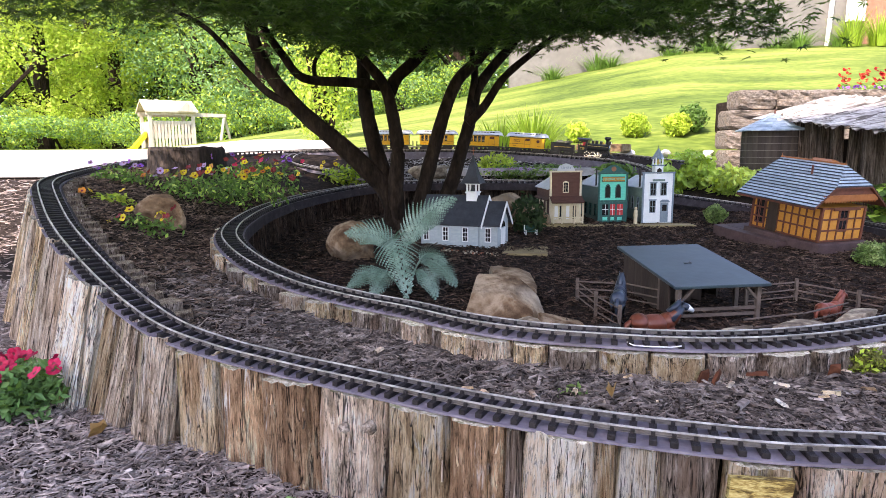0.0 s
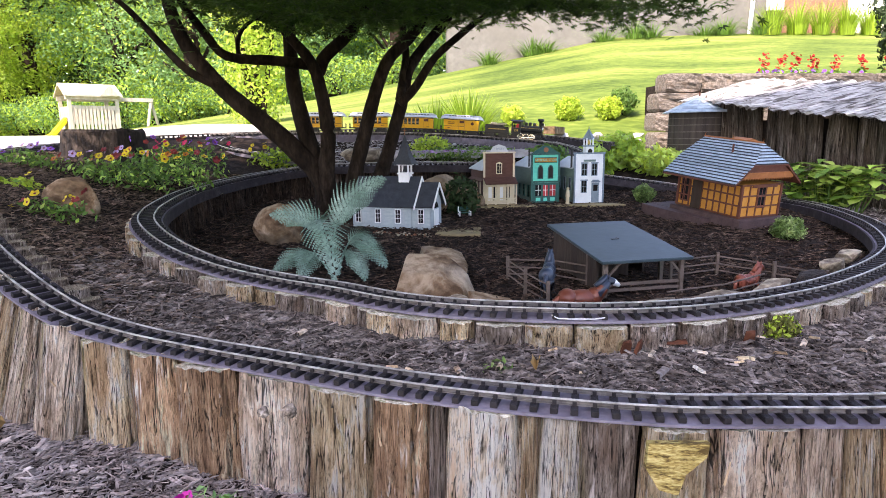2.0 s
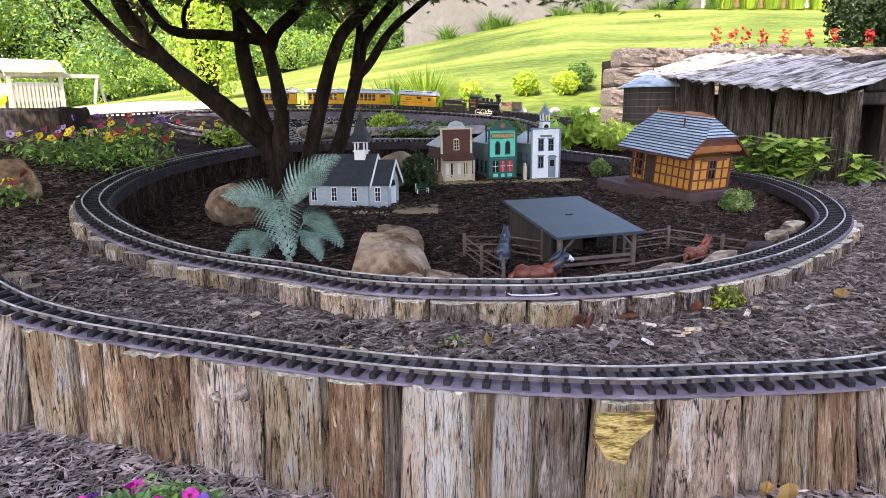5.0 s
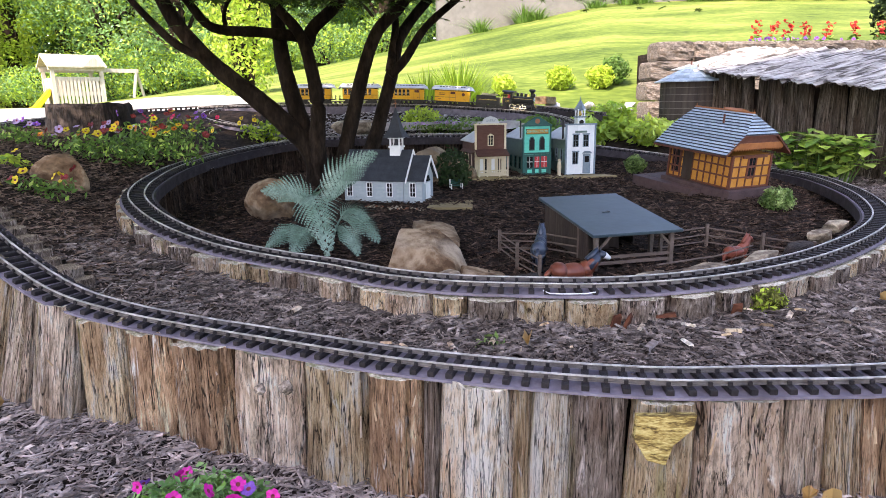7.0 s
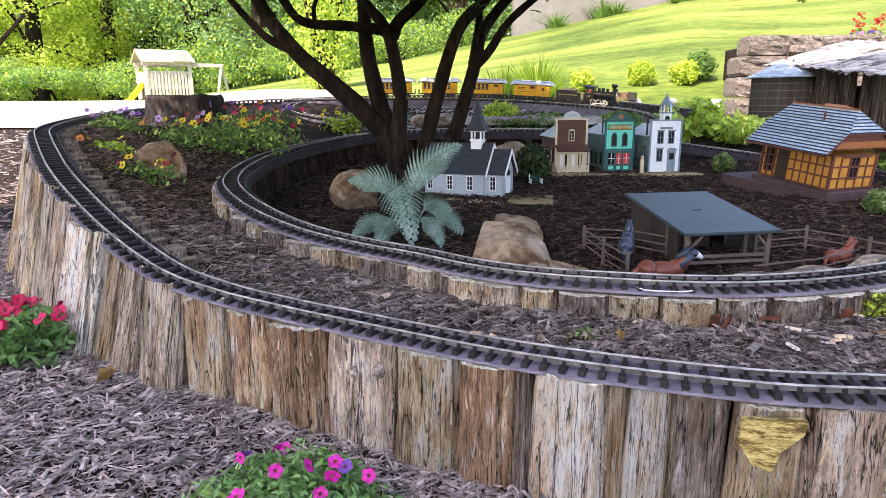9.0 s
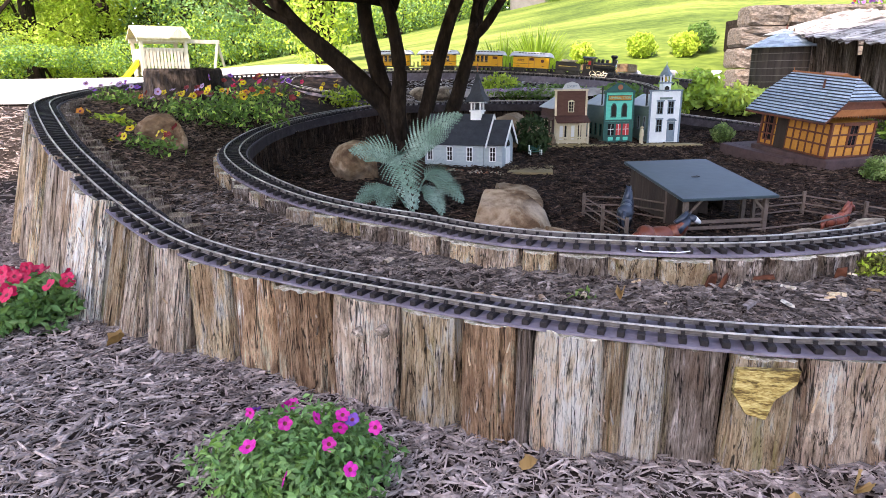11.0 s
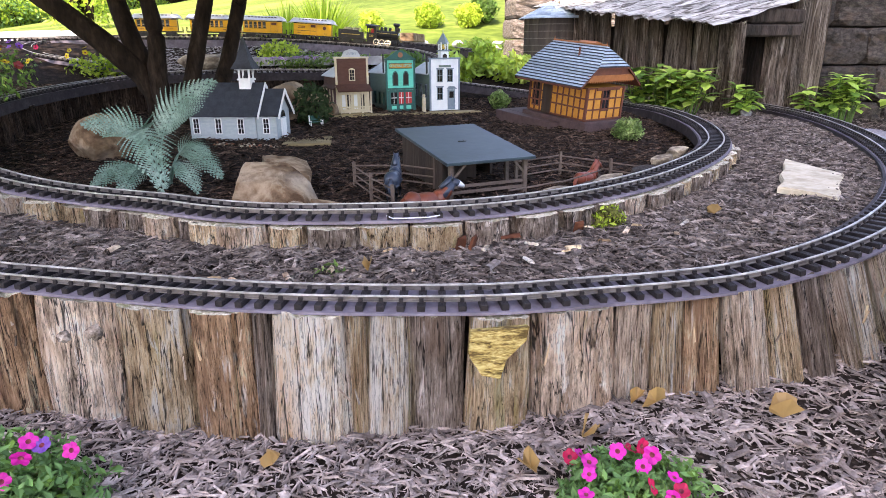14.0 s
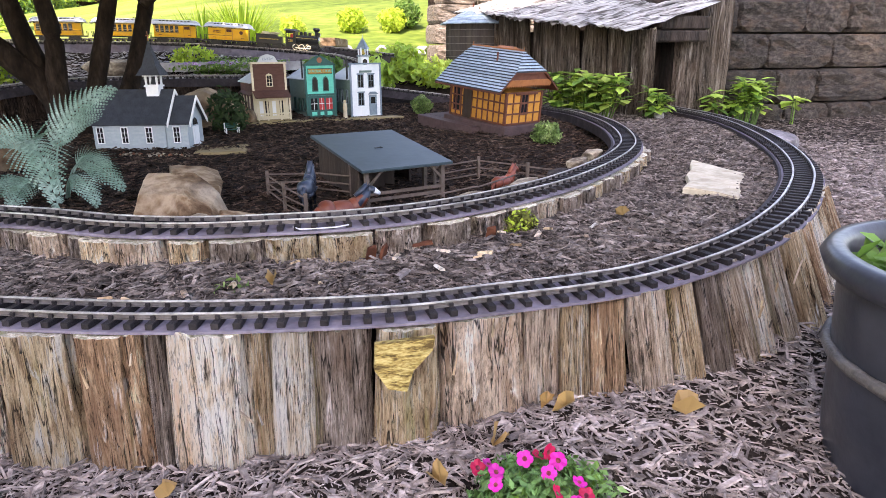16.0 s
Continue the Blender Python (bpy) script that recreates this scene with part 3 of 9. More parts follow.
# ---------------------------------------------------------------- lines of the railway
OUTER = [(2.72, 3.15, 0.06), (2.6, 2.75, 0.06), (2.475, 2.33, 0.06), (2.315, 2.0, 0.06), (2.1, 1.675, 0.06), (1.9, 1.42, 0.06), (1.734, 1.235, 0.058), (1.587, 1.098, 0.056), (1.438, 0.985, 0.053),
         (1.301, 0.895, 0.05), (1.198, 0.841, 0.045), (1.099, 0.801, 0.038), (0.98, 0.776, 0.026), (0.845, 0.774, 0.010), (0.74, 0.787, 0.003), (0.607, 0.808, 0.0), (0.419, 0.836, 0.0), (0.121, 0.943, 0.0), (-0.19, 1.114, 0.0), (-0.312, 1.161, 0.01),
         (-0.435, 1.195, 0.03), (-0.565, 1.25, 0.06), (-0.73, 1.37, 0.12), (-0.915, 1.56, 0.18), (-1.03, 1.70, 0.21), (-1.12, 1.82, 0.235), (-1.33, 2.13, 0.275),
         (-1.45, 2.33, 0.295), (-1.56, 2.6, 0.308), (-1.66, 3.0, 0.326), (-1.70, 3.35, 0.342), (-1.64, 3.62, 0.358), (-1.40, 3.98, 0.385), (-1.19, 4.1, 0.397),
         (-0.666, 4.2, 0.414), (-0.107, 4.22, 0.423), (0.435, 4.15, 0.416), (0.96, 4.0, 0.385), (1.2, 3.87, 0.36), (1.42, 3.7, 0.33)]
INNER = [(0.067, 1.269, 0.057), (-0.053, 1.376, 0.057), (-0.185, 1.466, 0.06), (-0.327, 1.548, 0.075), (-0.454, 1.64, 0.1), (-0.567, 1.786, 0.12), (-0.653, 1.939, 0.14),
         (-0.701, 2.103, 0.15), (-0.722, 2.272, 0.16), (-0.737, 2.54, 0.17), (-0.715, 2.812, 0.18), (-0.655, 3.08, 0.19), (-0.54, 3.3, 0.205), (-0.36, 3.41, 0.225),
         (-0.2, 3.43, 0.235), (0.157, 3.42, 0.24), (0.525, 3.42, 0.235), (0.86, 3.42, 0.225), (1.1, 3.44, 0.19), (1.29, 3.45, 0.155), (1.585, 3.43, 0.114),
         (1.75, 3.37, 0.09), (1.89, 3.22, 0.08), (1.95, 3.0, 0.07), (1.955, 2.77, 0.07), (1.935, 2.55, 0.07), (1.859, 2.309, 0.07), (1.749, 2.051, 0.07),
         (1.623, 1.821, 0.066), (1.49, 1.64, 0.06), (1.289, 1.46, 0.057), (1.03, 1.283, 0.057), (0.834, 1.192, 0.057), (0.686, 1.147, 0.057), (0.56, 1.13, 0.057), (0.45, 1.134, 0.057),
         (0.344, 1.155, 0.057), (0.197, 1.197, 0.057)]
SIDING = [(-1.0, 4.1, 0.40), (-0.5, 4.03, 0.405), (0.0, 4.0, 0.402), (0.415, 3.95, 0.388), (0.914, 3.8, 0.349), (1.13, 3.64, 0.315), (1.25, 3.5, 0.25)]
LINK = [(-0.62, 4.16, 0.412), (-0.86, 4.06, 0.39), (-0.93, 3.94, 0.36), (-0.84, 3.80, 0.325), (-0.66, 3.68, 0.295), (-0.42, 3.56, 0.265), (-0.2, 3.47, 0.245)]
outer, outer_len = spline(OUTER)
inner, inner_len = spline(INNER, True)
siding, siding_len = spline(SIDING)
link, link_len = spline(LINK)


# ---------------------------------------------------------------- ground
def inside(poly, X, Y):
    res = np.zeros(X.shape, bool)
    n = len(poly)
    for i in range(n):
        x0, y0, x1, y1 = poly[i][0], poly[i][1], poly[(i + 1) % n][0], poly[(i + 1) % n][1]
        if y0 == y1:
            continue
        c = ((y0 > Y) != (y1 > Y)) & (X < (x1 - x0) * (Y - y0) / (y1 - y0) + x0)
        res ^= c
    return res


OUT_POLY = [tuple(p) for p in outer[::4]] + [(2.0, 4.6), (3.3, 4.6), (3.3, 3.2)]
IN_POLY = [tuple(p) for p in inner[::4]]
_in = inner[::6].copy()
_in[:, 2] -= np.where(_in[:, 1] < 2.9, 0.034, 0.0)
_src = np.concatenate([outer[::6], _in])


def smooth(a, b, v):
    u = np.clip((np.asarray(v, float) - a) / (b - a), 0, 1)
    return u * u * (3 - 2 * u)


def hill(X, Y):
    """The lawn: nearly level to the left, a bank that climbs to the right."""
    u = X / np.maximum(Y, 1.0)
    top = np.interp(u, [-2, -0.45, -0.31, -0.075, 0.37, 0.64, 2], [0.05, 0.08, 0.30, 0.80, 2.02, 2.15, 2.15])
    run = np.clip((Y - 4.4) / 9.6, 0, None)
    return 0.36 + top * np.minimum(run, 1.15)


def terrain(X, Y):
    X, Y = np.asarray(X, float), np.asarray(Y, float)
    shp = X.shape
    X, Y = X.ravel(), Y.ravel()
    foot = np.interp(X, [-1.2, -0.9, -0.6, -0.4, -0.2, 0.1, 0.3, 0.5, 0.65, 0.85, 1.0, 1.15, 1.6, 2.6], [-0.13, -0.14, -0.165, -0.20, -0.226, -0.226, -0.213, -0.197, -0.175, -0.155, -0.135, -0.11, -0.10, -0.085])
    near = smooth(0.40, 0.70, Y - 0.25 * np.clip(np.abs(X - 0.5) - 0.3, 0, 1))
    low = -0.225 * (1 - near) + foot * near
    back = smooth(2.0, 6.5, Y)
    out = low * (1 - back) + hill(X, Y) * back
    out = np.where(Y > 6.5, hill(X, Y), out)
    # between the tracks: the bed follows the tracks
    bed = np.zeros(len(X))
    w = np.zeros(len(X))
    for sx, sy, sz in _src:
        d = 1.0 / ((X - sx) ** 2 + (Y - sy) ** 2 + 0.004) ** 1.5
        bed += d * (sz - 0.035)
        w += d
    bed /= w
    vill = -0.05 + 0.06 * (Y - 1.5)
    isout = inside(OUT_POLY, X, Y)
    isin = inside(IN_POLY, X, Y)
    behind = (Y > 3.4) & (X > -0.9) & (X < 3.4) & ~isin
    z = np.where(isin, vill, np.where(isout, bed, out))
    bank = np.clip(0.15 + (Y - 3.45) * 0.32, 0.12, 0.38)
    z = np.where(isout & (X > 1.2) & (Y > 3.0), np.minimum(z, np.maximum(0.06, bank - 0.1)), z)
    return z.reshape(shp)


def ground_z(x, y):
    return float(terrain(np.array([x]), np.array([y]))[0])


def axis_steps(spans):
    out = []
    for a, b, s in spans:
        out += list(np.arange(a, b - 1e-6, s))
    return np.array(out + [spans[-1][1]])


gx = axis_steps([(-400, -60, 34), (-60, -12, 4), (-12, -6, 0.5), (-6, -3, 0.2), (-3, -2, 0.1), (-2, 3.4, 0.03), (3.4, 5, 0.1), (5, 16, 0.6), (16, 60, 4), (60, 400, 34)])
gy = axis_steps([(-60, -6, 6), (-6, -0.5, 0.25), (-0.5, 0.5, 0.1), (0.5, 4.7, 0.03), (4.7, 7, 0.1), (7, 20, 0.5), (20, 60, 4), (60, 600, 40)])
GX, GY = np.meshgrid(gx, gy)
GZ = terrain(GX, GY)
lump = np.array([noise.noise(Vector((x * 3.1, y * 3.1, 0))) * 0.008 + noise.noise(Vector((x * 11, y * 11, 4))) * 0.004 if abs(x) < 5 and -1 < y < 6 else 0.0 for x, y in zip(GX.ravel(), GY.ravel())]).reshape(GX.shape)
GZ = GZ + lump
nx, ny = len(gx), len(gy)
gv = np.stack([GX.ravel(), GY.ravel(), GZ.ravel()], 1)
gf, gi = [], []
cx, cy = (gx[:-1] + gx[1:]) / 2, (gy[:-1] + gy[1:]) / 2
CX, CY = np.meshgrid(cx, cy)
soil_zone = (inside(OUT_POLY, CX, CY) | ((CY < 2.2 - 1.5 * np.clip(CX, -1.8, 0) + 1.2 * (CX > 1.6)) & (CX > -4.4 + 0.3 * np.sin(CY * 2.1)) & (CX < 7)))
for j in range(ny - 1):
    for i in range(nx - 1):
        a = j * nx + i
        gf.append((a, a + 1, a + nx + 1, a + nx))
        gi.append(0 if soil_zone[j, i] else 1)
ground_me = cloud("ground", gv, gf, [M_SOIL, M_LAWN], gi)
for p in ground_me.polygons:
    p.use_smooth = True
ground = tagged(new("ground", ground_me), "dark mulched garden soil running out into a mown green lawn", "ground", kind="structure")


# pale drive beyond the bed
pgx, pgy = np.linspace(-16, 0.2, 60), np.linspace(4.75, 10.4, 40)
PX, PY = np.meshgrid(pgx, pgy)
PX = -16 + (PX + 16) * (15.7 - 0.52 * (PY - 4.75)) / 16.2
pv = np.stack([PX.ravel(), PY.ravel(), terrain(PX, PY).ravel() + 0.014], 1)
pf = [(j * 60 + i, j * 60 + i + 1, (j + 1) * 60 + i + 1, (j + 1) * 60 + i) for j in range(39) for i in range(59)]
tagged(new("pavement", cloud("pavement", pv, pf, M_PALE_CONCRETE)), "pale sunlit concrete drive beside the lawn", "drive", kind="structure")


# ---------------------------------------------------------------- tracks
def rail_profile(u):
    return [(u - 0.0035, 0.0), (u + 0.0035, 0.0), (u + 0.0035, 0.0012), (u + 0.0009, 0.002), (u + 0.0009, 0.006), (u + 0.0019, 0.0068), (u + 0.0019, 0.0086),
            (u - 0.0019, 0.0086), (u - 0.0019, 0.0068), (u - 0.0009, 0.006), (u - 0.0009, 0.002), (u - 0.0035, 0.0012)]


GAUGE, PITCH = 0.045, 0.0285
tie_bm = bmesh.new()
box(tie_bm, (-0.0056, -0.0415, -0.0175), (0.0056, 0.0415, -0.0085), bevel=0.0008)
for sy in (-1, 1):
    for off in (-0.0040, 0.0040):
        box(tie_bm, (-0.0030, sy * GAUGE / 2 + off - 0.0016, -0.0087), (0.0030, sy * GAUGE / 2 + off + 0.0016, -0.0028))
TIE = mesh_of("tie", tie_bm, M_TIE)


def lay_track(name, label, line, length, closed, single, lo=0.0, hi=None, deck=0.047, thick=0.015, fascia=False):
    """Rails, ties and the board below them, along a line that is the rail's top."""
    tr = thing(name, label, "railway track", kind="structure")
    low = line - np.array([0, 0, 0.0086])
    for sgn in (-1, 1):
        part("rail", sweep(bmesh.new(), low, rail_profile(sgn * GAUGE / 2), closed, (5, 6, 7)), [M_RAIL_WEB, M_RAIL], tr)
    dk = line - np.array([0, 0, 0.0178])
    part("deck_board", sweep(bmesh.new(), dk, [(-deck, -thick), (deck, -thick), (deck, 0), (-deck, 0)], closed), M_DECK, tr, "purplish grey composite board under the track")
    if fascia:
        part("fascia", sweep(bmesh.new(), dk, [(deck, -0.036), (deck + 0.006, -0.036), (deck + 0.006, 0.001), (deck, 0.001)], closed), M_FASCIA, tr, "plum-grey board edging the inside of the loop")
    n = int(length / PITCH)
    rest_v, rest_f = [], []
    tv = np.array([tuple(v.co) for v in TIE.vertices])
    tf = [tuple(p.vertices) for p in TIE.polygons]
    made = 0
    for k in range(n):
        s = (k + 0.5) * length / n
        p, d = at_run(line, length, s)
        m = Matrix.Translation(p) @ Matrix.Rotation(math.atan2(d.y, d.x), 4, 'Z') @ Matrix.Rotation(-math.asin(d.z), 4, 'Y')
        if single and lo <= s <= (hi or length) and made < 300:
            ob = new("tie", TIE)
            ob.parent = tr
            ob.matrix_basis = m
            made += 1
        else:
            M = np.array(m)
            rest_f += [tuple(i + len(rest_v) * len(tv) for i in f) for f in tf]
            rest_v.append(tv @ M[:3, :3].T + M[:3, 3])
    if rest_v:
        ob = new("far_ties", cloud("far_ties", np.concatenate(rest_v), rest_f, M_TIE))
        ob.parent = tr
        ob["kind"] = "stuff"
    return tr


lay_track("outer_track", "garden railway track on a grey board, climbing round the bed", outer, outer_len, False, True, 0.6, deck=0.046, thick=0.004, fascia=True)
lay_track("inner_track", "garden railway loop on a grey board around the village", inner, inner_len, True, True, thick=0.005, fascia=True)
lay_track("siding_track", "upper garden railway track on a thick board", siding, siding_len, False, False, thick=0.055)
lay_track("link_track", "short curved garden railway track linking two levels", link, link_len, False, False)


# ---------------------------------------------------------------- palisades of upright logs
def log_mesh(seed, n=72, rings=18, wood=None, top=None):
    """An upright split log, one metre tall and one metre wide: flattened face, fibrous grooved sides, flakes that stand off, a worn top."""
    rng = np.random.RandomState(seed)
    bm = bmesh.new()
    groove = [(rng.uniform(0, 6.28), rng.uniform(0.015, 0.05), rng.uniform(0.10, 0.30), rng.uniform(-0.3, 0.3)) for _ in range(7)]
    rows = []
    lean = rng.uniform(-0.05, 0.05)
    for k in range(rings):
        z = k / (rings - 1)
        ring = []
        for j in range(n):
            a = 6.2832 * j / n
            ca, sa = math.cos(a), math.sin(a)
            r = 0.5 / (abs(ca) ** 2.9 + abs(sa) ** 2.9) ** (1 / 2.9)
            r *= 1 + 0.10 * noise.noise(Vector((ca * 1.3 + seed, sa * 1.3, z * 0.9))) + 0.032 * noise.noise(Vector((ca * 7 + seed * 3, sa * 7, z * 1.3))) + 0.03 * noise.noise(Vector((ca * 17 + seed, sa * 17, z * 2)))
            slab = noise.noise(Vector((ca * 4.5 + seed * 7, sa * 4.5, z * 0.8 + seed)))
            r += 0.022 * (1 if slab > 0.12 else (-1 if slab < -0.22 else 0))
            for ga, gw, gd, tw in groove:
                da = abs((a - ga - tw * z + 3.1416) % 6.2832 - 3.1416)
                if da < gw * 2:
                    r -= 0.5 * gd * (1 - da / (gw * 2)) * max(0, 0.55 + 0.9 * noise.noise(Vector((ga * 5, z * 2.2, seed))))
            r *= 1 + 0.05 * (1 - z)
            ring.append(bm.verts.new((r * ca + lean * (z - 0.5), r * sa * 0.72, z + (0.03 * noise.noise(Vector((ca * 3, sa * 3, seed))) if k == rings - 1 else 0))))
        rows.append(ring)
    for r, q in zip(rows, rows[1:]):
        for j in range(n):
            f = bm.faces.new((r[j], r[(j + 1) % n], q[(j + 1) % n], q[j]))
    c = bm.verts.new((0, 0, 0.99))
    for j in range(n):
        f = bm.faces.new((rows[-1][j], rows[-1][(j + 1) % n], c))
        f.material_index = 1
    return mesh_of("log", bm, [wood, top or M_LOG_TOP])


KINDS = {"grey": M_BARK_LOG, "brown": M_LOG_BROWN, "pale": M_LOG_PALE, "dark": M_LOG_DARK, "tan": M_LOG_TAN, "damp_shade": M_LOG_SHADED, "shed": M_LOG_SHED}
LOGS = {kind: [log_mesh(5 * k + q, wood=wood) for q in range(5)] for k, (kind, wood) in enumerate(KINDS.items())}
LOGS["edge"] = [log_mesh(60 + q, wood=M_LOG_DARK, top=M_EDGING) for q in range(5)]
rng = np.random.RandomState(5)
USUAL = ["grey", "grey", "grey", "tan", "tan", "pale", "brown", "dark"]


def palisade(name, label, line, length, s0, s1, side, width, bottom, drop=0.030, lean=0.0, inset=0.022, known=(), usual=USUAL):
    """Logs side by side along a stretch of a track, just outside its board; known: (run, kind) of the logs one can tell apart."""
    wall = thing(name, label, "log retaining wall", kind="structure")
    s = s0
    ends = {}
    for a, b in zip(known, known[1:]):
        ends[a[0]] = (b[0] - a[0], b[1])
    starts = sorted(ends)
    while s < s1:
        kind = usual[rng.randint(len(usual))]
        w = width * rng.uniform(0.75, 1.3)
        if starts and s in ends:
            w, kind = ends[s]
        elif starts:
            nxt = [q for q in starts if q > s]
            if nxt and s + w > nxt[0] - 0.03:
                w = nxt[0] - s
        p, d = at_run(line, length, s + w / 2)
        nrm = Vector((d.y, -d.x, 0)).normalized() * side
        base = p + nrm * (inset + rng.uniform(-0.008, 0.008))
        out_by = lean(s) if callable(lean) else lean
        zb = bottom(base.x + nrm.x * 0.05, base.y + nrm.y * 0.05) - 0.04
        zt = p.z - drop + rng.uniform(-0.004, 0.0)
        h = max(zt - zb, 0.04)
        pool = LOGS[kind]
        ob = new("log", pool[rng.randint(len(pool))])
        ob.parent = wall
        tilt = -out_by + rng.uniform(-0.03, 0.02)
        axis = Vector((-nrm.y, nrm.x, 0))
        m = Matrix.Translation((base.x, base.y, zt)) @ Matrix.Rotation(tilt, 4, axis) @ Matrix.Rotation(rng.uniform(-0.025, 0.025) * (1 + 8 * max(0.0, out_by - 0.1)), 4, nrm)
        m = m @ Matrix.Translation((0, 0, -h)) @ Matrix.Rotation(math.atan2(d.y, d.x), 4, 'Z') @ Matrix.Rotation(rng.choice([0, 3.14159]) + rng.uniform(-0.06, 0.06), 4, 'Z')
        ob.matrix_basis = m @ Matrix.Diagonal((w * (0.96 - 0.30 * max(0.0, out_by - 0.1)), min(max(w, 0.07), 0.11) * rng.uniform(0.88, 1.04), h, 1))
        s = s + w
        if starts:
            near = [q for q in starts + [known[-1][0]] if abs(q - s) < 1e-6]
            s = near[0] if near else s
    return wall
def run_near(line, length, x, y):
    k = int(np.argmin((line[:, 0] - x) ** 2 + (line[:, 1] - y) ** 2))
    return k * length / (len(line) - 1)


low_ground = lambda x, y: ground_z(x + 0.08, y - 0.12)
FRONT_LOGS = [(2.94, ""), (3.00, "grey"), (3.055, "pale"), (3.10, "grey"), (3.155, "dark"), (3.21, "tan"), (3.275, "grey"), (3.335, "brown"), (3.381, "tan"), (3.44, "grey"), (3.57, "grey"), (3.66, "tan"),
              (3.74, "dark"), (3.80, "pale"), (3.825, "tan"), (3.94, "pale"), (3.965, "dark"), (4.06, "brown"), (4.18, "tan"), (4.335, "grey"), (4.46, "brown"), (4.565, "brown"), (4.66, "tan")]
LEFT_LOGS = [(4.66, ""), (4.76, "grey"), (4.84, "grey"), (4.90, "tan"), (5.10, "pale"), (5.24, "grey"), (5.40, "grey")]
wall_outer = palisade("wall_outer", "weathered upright logs holding up the raised railway bed", outer, outer_len, run_near(outer, outer_len, 1.62, 1.14), 4.658, -1, 0.075, low_ground, drop=0.0235, inset=0.018, lean=lambda s: 0.05 + 0.33 * float(smooth(3.45, 3.0, s)), known=FRONT_LOGS)
wall_left = palisade("wall_outer_left", "tall weathered upright logs below the climbing track", outer, outer_len, 4.66, run_near(outer, outer_len, -1.64, 3.2), -1, 0.12, lambda x, y: ground_z(x - 0.18, y - 0.08), drop=0.0235, inset=0.018, lean=0.22, known=LEFT_LOGS, usual=["grey", "grey", "tan", "pale"])
palisade("wall_bed_edge", "short log ends edging the raised bed beside the track", outer, outer_len, 4.75, 7.0, 1, 0.055, lambda x, y: ground_z(x, y) - 0.03, drop=0.018, inset=0.068, usual=["edge"])


def lump(name, label, m, size, mat, parent, seed, freq=2.5, amp=0.35, sub=3):
    """A gnarled swelling on a log."""
    bm = bmesh.new()
    bmesh.ops.create_icosphere(bm, subdivisions=sub, radius=0.5)
    for v in bm.verts:
        v.co *= 1 + amp * noise.noise(v.co * freq + Vector((seed, 0, 0))) + amp * 0.5 * noise.noise(v.co * freq * 2.7 + Vector((0, seed, 0)))
        v.co = Vector([v.co[k] * size[k] for k in range(3)])
    ob = part(name, bm, mat, parent, label, smooth=True)
    ob.matrix_basis = m
    return ob


for x, y, z, q in ((-0.158, 1.003, -0.068, 0.018), (-0.112, 0.985, -0.060, 0.022)):
    lump("branch_knob", "pale sawn branch knob", pose(x, y, z, 60, 0, -28), (q, q * 0.9, q * 0.9), M_KNOT, wall_outer, 5 + q * 100, freq=4.0, amp=0.5)
lump("moss_patch", "yellow-green moss on the logs", pose(-0.675, 1.235, -0.165, 0, 8, -40), (0.045, 0.02, 0.09), M_MOSS, wall_left, 11, amp=0.3)
cut = part("cut_face", prism(bmesh.new(), [(-0.046, -0.004), (0.05, 0.0), (0.045, -0.022), (0.012, -0.052), (0.0, -0.085), (-0.03, -0.078), (-0.05, -0.045)], -0.02, 0.0, XZ), M_YELLOW_CUT, wall_outer, "slanting yellow sawn face on a log")
cut.matrix_basis = pose(0.430, 0.760, -0.026, -12, 0, -12) @ Matrix.Scale(0.82, 4)
# splinters of loose fibre hanging on the fronts of the logs
r20 = np.random.RandomState(14)
for k in range(30):
    s_ = r20.uniform(2.85, 5.2)
    p_, d_ = at_run(outer, outer_len, s_)
    n_ = Vector((-d_.y, d_.x, 0)).normalized()
    dz = r20.uniform(0.045, 0.15)
    q_ = p_ + n_ * (0.060 + (0.05 + 0.17 * (s_ > 4.66) + 0.2 * (s_ < 3.1)) * dz) + Vector((0, 0, -dz))
    hh = r20.uniform(0.012, 0.042)
    sp = part("splinter", prism(bmesh.new(), [(-0.0013, 0), (0.0013, 0.001), (0.0006, hh), (-0.0004, hh * 0.96)], -0.0015, 0.001, XZ), M_BARK_LOG if r20.rand() < 0.5 else M_LOG_TAN, wall_outer if s_ < 4.62 else wall_left)
    sp.matrix_basis = Matrix.Translation(q_) @ Matrix.Rotation(math.atan2(d_.y, d_.x) + math.pi, 4, 'Z') @ Matrix.Rotation(r20.uniform(-0.2, 0.35), 4, 'X') @ Matrix.Rotation(r20.normal(0, 0.25), 4, 'Y')
palisade("wall_inner", "short weathered log stubs edging the inner track", inner, inner_len, 0.0, run_near(inner, inner_len, -0.72, 2.45), -1, 0.075, lambda x, y: ground_z(x, y) - 0.02, drop=0.0245, inset=0.036, usual=["grey", "tan", "dark", "dark", "tan"])
palisade("wall_inner_right", "short weathered log stubs edging the inner loop", inner, inner_len, run_near(inner, inner_len, 1.56, 1.73), inner_len, -1, 0.075, lambda x, y: ground_z(x, y) - 0.02, drop=0.0245, inset=0.036, usual=["grey", "tan", "dark", "dark", "tan"])
# these logs are coloured dark in place of the bowl's shade
palisade("wall_bowl", "dark shaded logs lining the sunken village bed", inner, inner_len, run_near(inner, inner_len, -0.6, 1.85), run_near(inner, inner_len, 0.9, 3.42), 1, 0.09, lambda x, y: -0.05 + 0.06 * (y - 1.5), drop=0.046, inset=0.010, usual=["damp_shade"])


